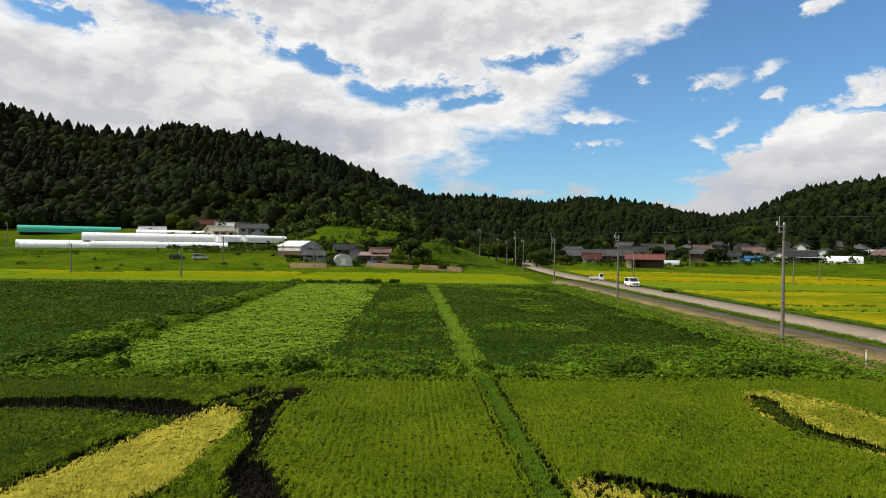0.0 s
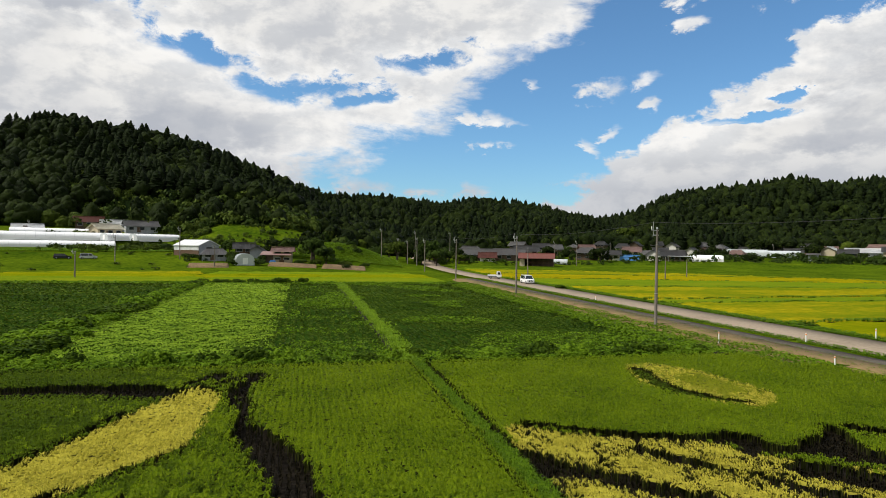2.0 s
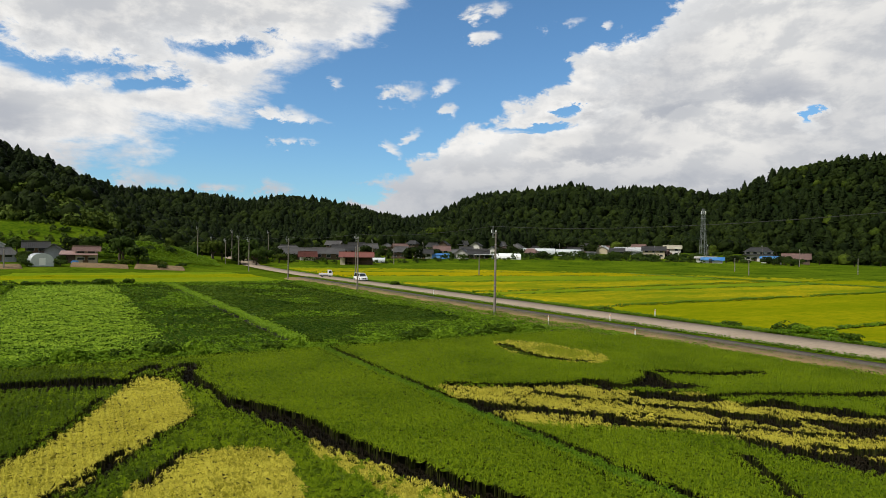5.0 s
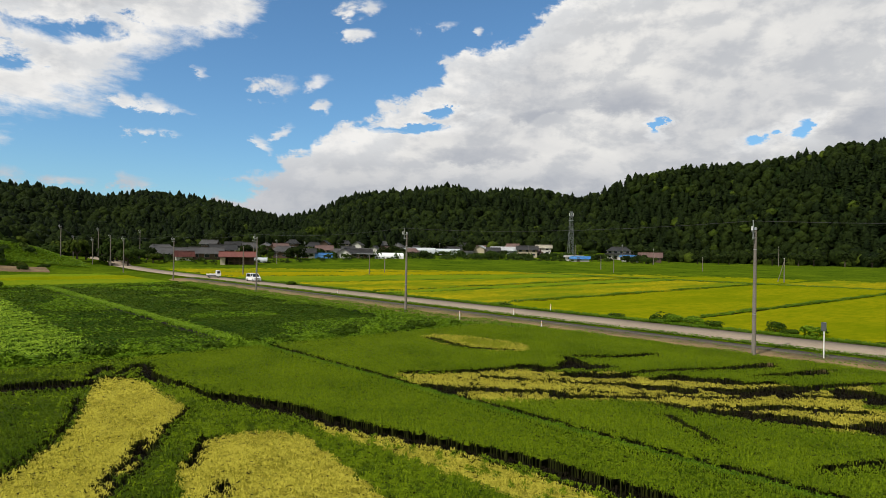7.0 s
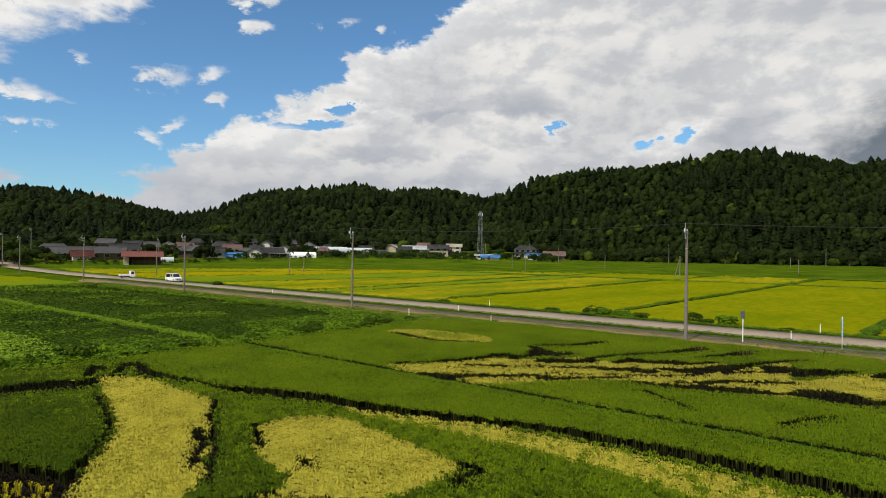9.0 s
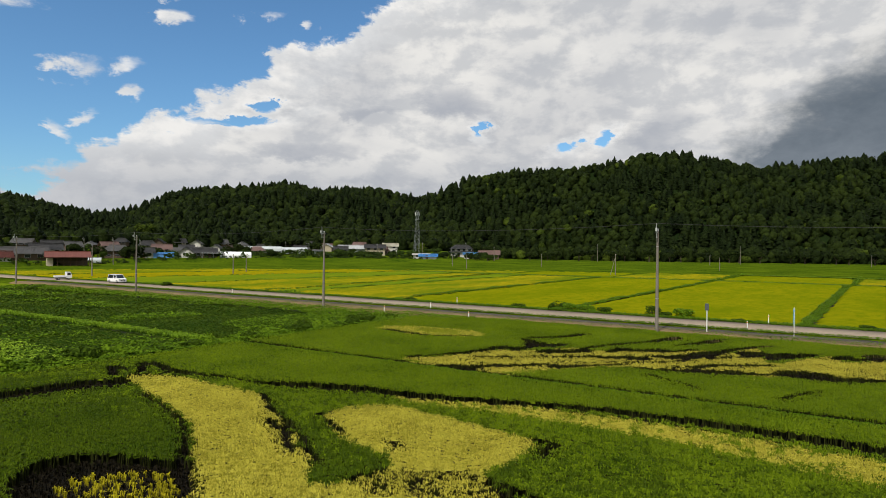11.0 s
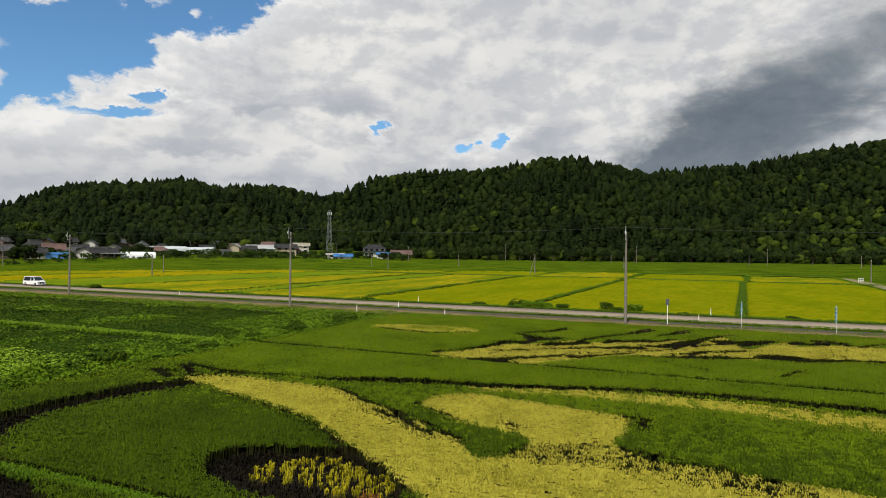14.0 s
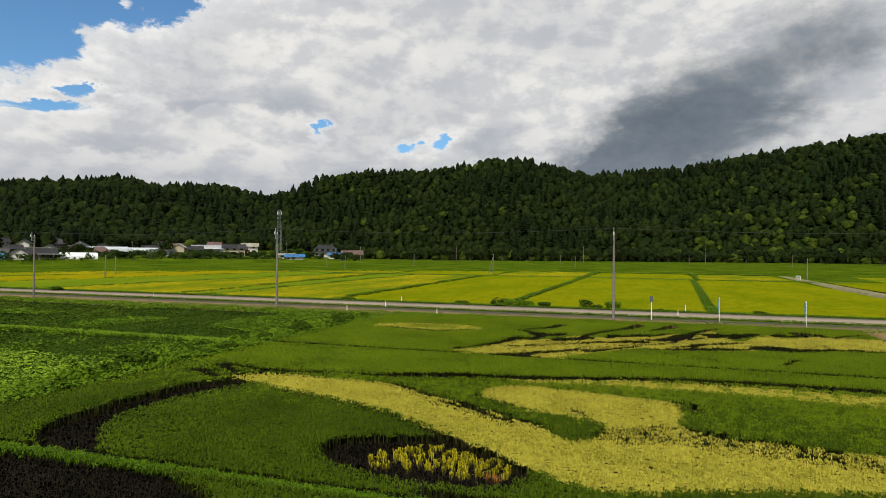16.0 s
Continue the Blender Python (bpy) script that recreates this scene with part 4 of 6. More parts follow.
    leafy("weeds", 20, 26, -4.4, 0.4, 60, 0.10, 0.62, 0.4, "weed_mid", weeds, rng, 0, None, -0.5)
    leafy("weeds", 27, 112, -56.2, -53.0, 26, 0.15, 1.15, 0.65, "weed_mid", "overgrown green weeds on the bank between the plots", rng)
    leafy("weeds", 26, 34, -53, -27, 14, 0.11, 0.80, 0.5, "weed_mid", light, rng, 0, lambda u, v: rng.random(len(u)) < (1 - (u - 26) / 10))
    # grassy banks between the plots
    for lv, a, b in ((LEVEES[0], -20, 26), (LEVEES[1], 0, 26)):
        n = int((b - a) * 55)
        u, v = rng.uniform(a, b, n), rng.normal(lv, 0.18, n)
        x, y = W(u, v)
        blade_field("bank_grass", x, y, -0.5, rng, 7, 0.58, 0.20, 0.02, "grass", "bright grass on the narrow bank between paddies", 0.3)
    for lv, a, b, wd in ((-28.0, 26, 113, 0.38), (-54.6, 27, 112, 1.0)):
        n = int((b - a) * 32 * wd / 0.5)
        u, v = rng.uniform(a, b, n), rng.normal(lv, wd, n)
        x, y = W(u, v)
        blade_field("bank_grass", x, y, -0.5, rng, 4, 0.66, 0.32, 0.04, "path_grass" if lv > -40 else "weed_mid", "bright grass on the path between the bean plots", 0.3)


build_crops()


def paddy_mat(name, a, b, c, size=0.06, lo=0.45, hi=0.68):
    def build(nt):
        rows = noise_node(nt, 1.0, 5, 0.6, (5.0, 0.35, 1.0), math.atan2(UX, UY))
        big = noise_node(nt, size, 6, 0.62, (0.6, 1.7, 1.0), math.atan2(UX, UY))
        col = ramp(nt, rows, [(0.36, a), (0.64, b)])
        spots = noise_node(nt, 0.45, 7, 0.68, (0.7, 1.5, 1.0), math.atan2(UX, UY))
        col = mixc(nt, ramp(nt, spots, [(0.46, (0, 0, 0)), (0.66, (0.7, 0.7, 0.7))]), col, c)
        return mixc(nt, ramp(nt, big, [(lo, (0, 0, 0)), (hi, (0.8, 0.8, 0.8))]), col, c)
    return material(name, build, 0.95, bump=(5.0, 1.0, 0.2), spec=0.0)


M["paddy_ripe"] = paddy_mat("paddy_ripe", (0.150, 0.162, 0.003), (0.228, 0.224, 0.004), (0.104, 0.142, 0.002))
M["paddy_gold"] = paddy_mat("paddy_gold", (0.22, 0.187, 0.003), (0.31, 0.248, 0.005), (0.155, 0.164, 0.003))
M["paddy_green"] = paddy_mat("paddy_green", (0.082, 0.138, 0.006), (0.130, 0.196, 0.008), (0.170, 0.198, 0.008))
M["paddy_mixed"] = paddy_mat("paddy_mixed", (0.205, 0.180, 0.003), (0.34, 0.282, 0.010), (0.084, 0.138, 0.005), 0.05, 0.42, 0.60)


def build_paddies():
    R, G, N, X = "paddy_ripe", "paddy_gold", "paddy_green", "paddy_mixed"
    names = {R: "yellow-green ripening rice in a flat paddy", G: "golden ripe rice in a flat paddy", N: "green rice in a flat paddy", X: "half-ripe rice in patches of green and yellow"}
    # each: near edge and its slant, far edge and its slant, extent across, ripeness
    for a, sa, b, sb, v0, v1, t in ((-42.5, 0.0, -12.2, -0.04, 14, 118, R), (-11.0, -0.04, 15.4, -0.01, 14, 119, R), (16.6, -0.01, 42.3, 0.03, 14.5, 120, R), (43.6, 0.03, 66.0, 0.02, 15, 118, X), (66.7, 0.02, 71.0, 0.10, 15, 118, N),
                                    (71.6, 0.10, 103.5, -0.12, 15, 118, X), (104.3, -0.12, 135, -0.22, 15, 118, N), (136, -0.22, 162, -0.22, 15.5, 122, G), (163, -0.22, 194, -0.1, 16, 118, X), (195, -0.1, 238, 0, 18, 118, N),
                                    (-100, 0, -50, 0, 14, 122, R), (-120, 0, -66, 0.0, 128, 250, X), (-44, 0.0, -17.4, -0.04, 124, 168, X), (-46, 0, -19.8, -0.04, 170, 208, X), (-46, 0, -21, -0.04, 210, 300, R), (-16.2, -0.04, 14.6, -0.005, 124, 270, R),
                                    (16.2, -0.005, 45, 0.0, 126, 205, X), (16.2, -0.005, 45, 0, 207, 330, R), (46, 0, 80, 0, 124, 290, R), (81, 0, 118, 0, 124, 290, X), (119, 0, 160, 0, 124, 290, X), (161, 0, 237, 0, 124, 250, X),
                                    (116, 0, 131.6, 0, -55.4, -4, N), (132, 0, 147, 0, -59.4, -4, R), (116, 0, 131.6, 0, -120, -55.6, N), (132, 0, 146, 0, -120, -59.6, R), (148, 0, 160, 0, -58, -6, N), (147, 0, 162, 0, -150, -60, X), (118, 0, 160, 0, -185, -122, N)):
        rng = np.random.default_rng(int(abs(a * 7 + v0 * 13)))
        v0 = v0 + 1.9 if 0 < v0 < 30 else v0
        z, step = (0.15 if v0 > 0 else 0.25), (1.1 if 0 < v0 < 100 else 1.8)
        nu, nv = int((b - a) / step) + 2, int((v1 - v0) / step) + 2
        q, vv = np.meshgrid(np.linspace(0, 1, nu), np.linspace(v0, v1, nv), indexing="ij")
        d = vv - (14 if v0 < 100 else 118 if v0 > 0 else v0)
        uu = (a + sa * d) * (1 - q) + (b + sb * d) * q
        x, y = W(uu + rng.uniform(-0.35, 0.35, q.shape) * step, vv + rng.uniform(-0.35, 0.35, q.shape) * step)
        zz = z + rng.normal(0, 0.05, q.shape)
        zz[0, :] = zz[-1, :] = zz[:, 0] = zz[:, -1] = z - 0.28
        tagged(mesh_np("rice_paddy", np.stack([x, y, zz], -1).reshape(-1, 3), grid_faces(nu, nv), [M[t]]), names[t], "rice", kind="stuff")
    rng = np.random.default_rng(31)
    # rough grass and weeds on the banks between the paddies: start, slant, width, extent, density, height
    for a, sa, wd, v0, v1, den, h, mat in ((-12.2, -0.04, 1.3, 13, 118, 16, 0.55, "grass"), (15.3, -0.01, 1.4, 13, 119, 11, 0.58, "grass"), (42.2, 0.03, 1.6, 13, 118, 9, 0.66, "grass"), (65.9, 0.02, 0.9, 14, 118, 8, 0.6, "grass"), (70.9, 0.10, 0.9, 14, 118, 8, 0.7, "weed_mid"),
                                       (103.3, -0.12, 1.1, 14, 118, 6, 0.7, "weed_mid"), (134.8, -0.22, 1.2, 14, 118, 5, 0.7, "weed_mid"), (162, -0.22, 1.2, 14, 118, 5, 0.7, "weed_mid"), (14.6, -0.005, 1.6, 118, 270, 3, 0.8, "weed_mid"), (-17.4, -0.04, 1.2, 118, 270, 5, 0.7, "grass")):
        n = int(wd * (v1 - v0) * den)
        vv = rng.uniform(v0, v1, n)
        uu = a + sa * (vv - (14 if v0 < 100 else 118)) + rng.uniform(0, wd, n)
        tall = 0.75 + 0.5 * (np.sin(vv * 0.37 + a) * np.sin(vv * 0.11) + rng.uniform(-0.3, 0.3, n))
        sel = rng.random(n) < 0.15 + 0.55 * tall
        x, y = W(uu[sel], vv[sel])
        blade_field("bank_grass", x, y, -0.35 + 0.25 * (tall[sel] - 0.75), rng, 5, h, 0.35, 0.06, mat, "rough green grass on the paddy banks", 0.3)
    n = 4200
    vv, uu = rng.uniform(13.2, 16.2, n), rng.uniform(-42, 122, n)
    x, y = W(uu, vv)
    blade_field("bank_grass", x, y, -0.35, rng, 5, 0.5, 0.35, 0.05, "grass", "rough green grass on the paddy banks", 0.3)
    n = 2600
    vv, uu = rng.uniform(118.5, 124.5, n), rng.uniform(-60, 160, n)
    x, y = W(uu, vv)
    blade_field("bank_grass", x, y, -0.35, rng, 5, 0.6, 0.6, 0.12, "weed_mid", "rough green grass on the paddy banks", 0.3)
    for u0, u1, v in ((-60, 118, 300), (-44, 14, 169)):
        n = int((u1 - u0) * 14)
        x, y = W(rng.uniform(u0, u1, n), v + rng.normal(0, 0.8, n))
        blade_field("bank_grass", x, y, -0.35, rng, 4, 0.9, 0.8, 0.2, "weed_mid", "rough green grass on the paddy banks", 0.3)


build_paddies()


# ---------------------------------------------------------------- road
def road_z(u):
    x, y = W(u, 9.4 + bend(u))
    return max(0.06, float(hill(x, y)) + 0.15)


def bend(u):
    return 14.0 * (max(0.0, u - 120) / 210.0) ** 2


def ribbon(name, u0, u1, profile, mat, label, step=4.0, kind="structure"):
    """A strip along the road with the given cross-section of (v, z)."""
    us = np.arange(u0, u1 + step, step)
    V = []
    for u in us:
        lift = road_z(u) - 0.06
        for v, z in profile:
            x, y = W(u, v + bend(u))
            V.append((x, y, z + lift))
    f = grid_faces(len(us), len(profile))
    return tagged(mesh_np(name, V, f[:, ::-1], [M[mat]]), label, name.split("_")[-1], kind=kind)


def build_road():
    ribbon("road", -140, 300, [(6.6, -0.3), (6.62, 0.05), (9.9, 0.10), (13.1, 0.05), (13.12, -0.3)], "asphalt", "pale grey worn asphalt country road")
    ribbon("side_lane", -140, 132, [(3.6, -0.25), (3.62, 0.02), (4.98, 0.03), (5.0, -0.25)], "old_asphalt", "dark patched asphalt strip beside the road")
    ribbon("kerb_edge", -140, 132, [(3.40, -0.25), (3.41, 0.05), (3.56, 0.05), (3.57, -0.25)], "concrete", "low concrete edge of the drain")
    ribbon("verge", -140, 132, [(-0.9, -0.66), (0.3, -0.12), (0.9, 0.0), (3.37, 0.0), (3.38, -0.25)], "verge_soil", "bare brown earth verge by the road")
    ribbon("verge", -140, 132, [(5.02, -0.25), (5.04, 0.02), (6.56, 0.03), (6.57, -0.25)], "ground", "narrow grassy verge by the road")
    ribbon("verge", -140, 300, [(13.14, -0.25), (13.16, 0.0), (14.6, -0.05), (16.0, -0.62)], "ground", "grassy bank beyond the road")
    ribbon("verge", 132, 300, [(-1.0, -0.5), (1.5, 0.0), (6.56, 0.02), (6.57, -0.3)], "ground", "grassy bank beside the road")
    rng = np.random.default_rng(41)
    for u0, u1, v0, v1, d, h in ((-40, 132, 5.1, 6.75, 13, 0.26), (-40, 118, 0.6, 3.3, 3, 0.12), (-40, 132, 12.95, 13.9, 12, 0.3)):
        n = int((u1 - u0) * (v1 - v0) * d)
        x, y = W(rng.uniform(u0, u1, n), rng.uniform(v0, v1, n))
        blade_field("bank_grass", x, y, -0.03, rng, 4 if h < 0.2 else 6, h, 0.22, 0.025, "grass", "short grass tufts along the road's edge", 0.3)


build_road()


def build_track():
    """A dirt farm track that crosses the paddies away from the road."""
    V = []
    vs = np.arange(12, 330, 6.0)
    for v in vs:
        for du, z in ((-1.8, -0.5), (-1.3, 0.12), (1.3, 0.12), (1.8, -0.5)):
            V.append((*W(-46 - 0.012 * (v - 60) + du, v), z))
    tagged(mesh_np("farm_track", V, grid_faces(len(vs), 4), [M["track"]]), "pale dirt farm track between the paddies", "track", kind="structure")


M["track"] = material("track", two_tone((0.14, 0.14, 0.05), (0.27, 0.23, 0.14), 0.4, 3.0), 0.95, bump=(5.0, 0.5, 0.05), spec=0.0)
build_track()


# ---------------------------------------------------------------- things: materials
def plain(name, c, rough=0.6, metal=0.0, dirt=0.8, scale=0.7, spec=0.35):
    return material(name, two_tone(tuple(q * dirt for q in c), c, scale, scale * 9), rough, metal, spec=spec)


def striped(name, c, pitch, rough=0.6, metal=0.0):
    """Sheet or tile roofing: fine ribs in relief and faint tone between sheets."""
    mt = plain(name, c, rough, metal, 0.7)
    nt = mt.node_tree
    tc = nt.nodes.new("ShaderNodeTexCoord")
    wv = nt.nodes.new("ShaderNodeTexWave")
    wv.bands_direction = "X"
    wv.inputs["Scale"].default_value = 0.314 / pitch
    nt.links.new(tc.outputs["Object"], wv.inputs["Vector"])
    b = nt.nodes.new("ShaderNodeBump")
    b.inputs["Strength"].default_value, b.inputs["Distance"].default_value = 0.7, 0.05
    nt.links.new(wv.outputs["Fac"], b.inputs["Height"])
    nt.links.new(b.outputs[0], nt.nodes["Principled BSDF"].inputs["Normal"])
    return mt


M["roof_grey"] = striped("roof_grey", (0.150, 0.145, 0.140), 0.5, 0.5)
M["roof_dark"] = striped("roof_dark", (0.072, 0.070, 0.068), 0.5, 0.5)
M["roof_red"] = striped("roof_red", (0.155, 0.05, 0.036), 0.5, 0.6)
M["roof_pink"] = striped("roof_pink", (0.27, 0.17, 0.145), 0.5, 0.6)
M["roof_white"] = striped("roof_white", (0.72, 0.73, 0.72), 0.6, 0.45)
M["roof_cream"] = striped("roof_cream", (0.62, 0.58, 0.45), 0.5, 0.5)
M["roof_blue"] = striped("roof_blue", (0.10, 0.33, 0.68), 0.5, 0.45)
M["wall_white"] = plain("wall_white", (0.54, 0.52, 0.47), 0.85)
M["wall_cream"] = plain("wall_cream", (0.42, 0.36, 0.25), 0.85)
M["wall_grey"] = striped("wall_grey", (0.34, 0.36, 0.38), 0.4, 0.6)
M["wall_wood"] = plain("wall_wood", (0.11, 0.075, 0.05), 0.85, 0, 0.6)
M["wall_blue"] = plain("wall_blue", (0.10, 0.28, 0.62), 0.6)
M["window_dark"] = plain("window_dark", (0.025, 0.03, 0.035), 0.12, 0, 0.9, 0.7, 0.6)
M["timber"] = plain("timber", (0.14, 0.085, 0.05), 0.8, 0, 0.6, 3.0)
M["bark"] = plain("bark", (0.075, 0.055, 0.04), 0.9, 0, 0.6, 3.0)
M["vinyl"] = plain("vinyl", (0.80, 0.80, 0.79), 0.5, 0, 0.93, 0.4, 0.2)
M["vinyl_grey"] = plain("vinyl_grey", (0.50, 0.53, 0.53), 0.35, 0, 0.8, 0.6)
M["net_teal"] = plain("net_teal", (0.045, 0.42, 0.30), 0.5, 0, 0.85)
M["pole_concrete"] = plain("pole_concrete", (0.20, 0.175, 0.145), 0.85, 0, 0.6, 0.9)
M["steel"] = plain("steel", (0.42, 0.43, 0.44), 0.4, 0.7, 0.8, 2.0)
M["steel_dark"] = plain("steel_dark", (0.10, 0.11, 0.115), 0.6, 0.3, 0.7, 2.0)
M["tower_steel"] = plain("tower_steel", (0.24, 0.255, 0.265), 0.6, 0.2, 0.8, 2.0)
M["porcelain"] = plain("porcelain", (0.72, 0.72, 0.70), 0.25)
M["wire"] = plain("wire", (0.03, 0.03, 0.03), 0.6)
M["post_white"] = plain("post_white", (0.80, 0.79, 0.74), 0.5)
M["reflector"] = plain("reflector", (0.75, 0.25, 0.04), 0.3)
M["cloth_white"] = plain("cloth_white", (0.74, 0.80, 0.80), 0.8)
M["cloth_blue"] = plain("cloth_blue", (0.05, 0.30, 0.50), 0.8)
M["car_white"] = plain("car_white", (0.80, 0.80, 0.79), 0.25, 0, 0.95)
M["car_silver"] = plain("car_silver", (0.55, 0.56, 0.58), 0.3, 0.4, 0.95)
M["car_black"] = plain("car_black", (0.02, 0.021, 0.025), 0.25, 0, 0.9)
M["tyre"] = plain("tyre", (0.018, 0.018, 0.018), 0.9)
M["lamp_glass"] = plain("lamp_glass", (0.70, 0.72, 0.74), 0.1)
M["lamp_red"] = plain("lamp_red", (0.45, 0.02, 0.02), 0.2)
M["plate"] = plain("plate", (0.75, 0.74, 0.62), 0.5)


# ---------------------------------------------------------------- things: helpers
def thing(name, x, y, z, rot, label, category, group=""):
    e = new(name)
    e.empty_display_size = 0.3
    e.matrix_world = pose(x, y, z, 0, 0, rot)
    return tagged(e, label, category, group)


def part(name, bm, mat, parent, label=""):
    me = bpy.data.meshes.new(name)
    bm.normal_update()
    bm.to_mesh(me)
    bm.free()
    me.materials.append(M[mat] if isinstance(mat, str) else mat)
    ob = new(name, me)
    ob.parent = parent
    if label:
        ob["label"] = label
    return ob


def box(x0, x1, y0, y1, z0, z1, bevel=0.0, bm=None, taper=1.0):
    bm = bm or bmesh.new()
    vs = []
    cx, cy = (x0 + x1) / 2, (y0 + y1) / 2
    for z, k in ((z0, 1.0), (z1, taper)):
        for x, y in ((x0, y0), (x1, y0), (x1, y1), (x0, y1)):
            vs.append(bm.verts.new((cx + (x - cx) * k, cy + (y - cy) * k, z)))
    fs = [bm.faces.new([vs[i] for i in q]) for q in ((3, 2, 1, 0), (4, 5, 6, 7), (0, 1, 5, 4), (1, 2, 6, 5), (2, 3, 7, 6), (3, 0, 4, 7))]
    if bevel:
        bmesh.ops.bevel(bm, geom=list({e for f in fs for e in f.edges}), offset=bevel, segments=2, affect="EDGES")
    return bm


def tube(p, q, r0, r1=None, n=10, bm=None):
    """A tapered round bar from p to q."""
    bm = bm or bmesh.new()
    p, q = Vector(p), Vector(q)
    r1 = r0 if r1 is None else r1
    d = (q - p).normalized()
    t = d.orthogonal().normalized()
    b = d.cross(t)
    rings = []
    for c, r in ((p, r0), (q, r1)):
        rings.append([bm.verts.new(c + (t * math.cos(6.2832 * i / n) + b * math.sin(6.2832 * i / n)) * r) for i in range(n)])
    for i in range(n):
        bm.faces.new((rings[0][i], rings[0][(i + 1) % n], rings[1][(i + 1) % n], rings[1][i]))
    bm.faces.new(rings[0][::-1])
    bm.faces.new(rings[1])
    return bm


def prism(outline, x0, x1, bm=None):
    """A side outline of (y, z) drawn out from x0 to x1."""
    bm = bm or bmesh.new()
    a = [bm.verts.new((x0, y, z)) for y, z in outline]
    b = [bm.verts.new((x1, y, z)) for y, z in outline]
    n = len(outline)
    for i in range(n):
        bm.faces.new((a[i], a[(i + 1) % n], b[(i + 1) % n], b[i]))
    bm.faces.new(a[::-1])
    bm.faces.new(b)
    bmesh.ops.recalc_face_normals(bm, faces=bm.faces[:])
    return bm


def site(x, y):
    """The settlement's own grid lies three degrees off the valley's."""
    c, s = math.cos(radians(3.0)), math.sin(radians(3.0))
    return x * c + y * s, y * c - x * s


# ---------------------------------------------------------------- buildings
def house(x, y, z, w, d, h, rh, rot, roof, wall, label, windows=3, storeys=1, hip=False, category="house", name="house", group="", eave=0.95, door=True):
    h *= 0.84
    x, y = site(x, y)
    e = thing(name, x, y, float(hill(x, y)) + 0.1, rot - 3, label, category, group)
    part("wall", box(-w / 2, w / 2, -d / 2, d / 2, -0.6, h), wall, e)
    if not hip:
        for sx in (-1, 1):
            part("gable", prism([(-d / 2, h), (d / 2, h), (0, h + rh * 0.96)], sx * w / 2 - 0.08, sx * w / 2 + 0.08), wall, e)
    # two thick slopes, or four for a hipped roof
    hw, hd, k = w / 2 + eave, d / 2 + eave, 0.16
    drop = rh * eave / (d / 2)
    inset = hw * 0.45 if hip else 0.0
    bm = bmesh.new()
    low = [bm.verts.new(q) for q in ((-hw, -hd, h - drop), (hw, -hd, h - drop), (hw, hd, h - drop), (-hw, hd, h - drop))]
    top = [bm.verts.new((-hw + inset, 0, h + rh)), bm.verts.new((hw - inset, 0, h + rh))]
    for q in ((low[0], low[1], top[1], top[0]), (low[2], low[3], top[0], top[1])):
        bm.faces.new(q)
    if hip:
        bm.faces.new((low[1], low[2], top[1]))
        bm.faces.new((low[3], low[0], top[0]))
    bmesh.ops.solidify(bm, geom=bm.faces[:], thickness=-k)
    bmesh.ops.recalc_face_normals(bm, faces=bm.faces[:])
    r = part("roof", bm, roof, e)
    part("ridge", box(-hw + inset, hw - inset, -0.18, 0.18, h + rh + k - 0.12, h + rh + k + 0.16, 0.04), roof, r)
    for sgn in (-1, 1):
        for st in range(storeys):
            for i in range(windows):
                cx = -w / 2 + w * (i + 0.5) / windows
                zb = st * h / storeys + 0.9
                hh = min(1.2, h / storeys - 1.2)
                fw = min(0.85, w / windows * 0.36)
                yy = sgn * (d / 2 + 0.03)
                wn = part("window", box(cx - fw - 0.07, cx + fw + 0.07, yy - 0.05, yy + 0.05, zb - 0.07, zb + hh + 0.07), "steel", e)
                part("pane", box(cx - fw, cx + fw, yy - 0.065, yy + 0.065, zb, zb + hh), "window_dark", wn)
    if door:
        part("door", box(-w * 0.16, -w * 0.16 + 1.4, -d / 2 - 0.07, -d / 2 + 0.02, -0.1, 2.0), "timber", e)
    return e


def lower_eaves(e, w, d, h, roof):
    """The lower roof that runs round a two-storey house."""
    bm = bmesh.new()
    a = [bm.verts.new(q) for q in ((-w / 2 - 1.4, -d / 2 - 1.4, h), (w / 2 + 1.4, -d / 2 - 1.4, h), (w / 2 + 1.4, d / 2 + 1.4, h), (-w / 2 - 1.4, d / 2 + 1.4, h))]
    b = [bm.verts.new(q) for q in ((-w / 2, -d / 2, h + 0.75), (w / 2, -d / 2, h + 0.75), (w / 2, d / 2, h + 0.75), (-w / 2, d / 2, h + 0.75))]
    for i in range(4):
        bm.faces.new((a[i], a[(i + 1) % 4], b[(i + 1) % 4], b[i]))
    bmesh.ops.solidify(bm, geom=bm.faces[:], thickness=-0.15)
    part("lower_roof", bm, roof, e)


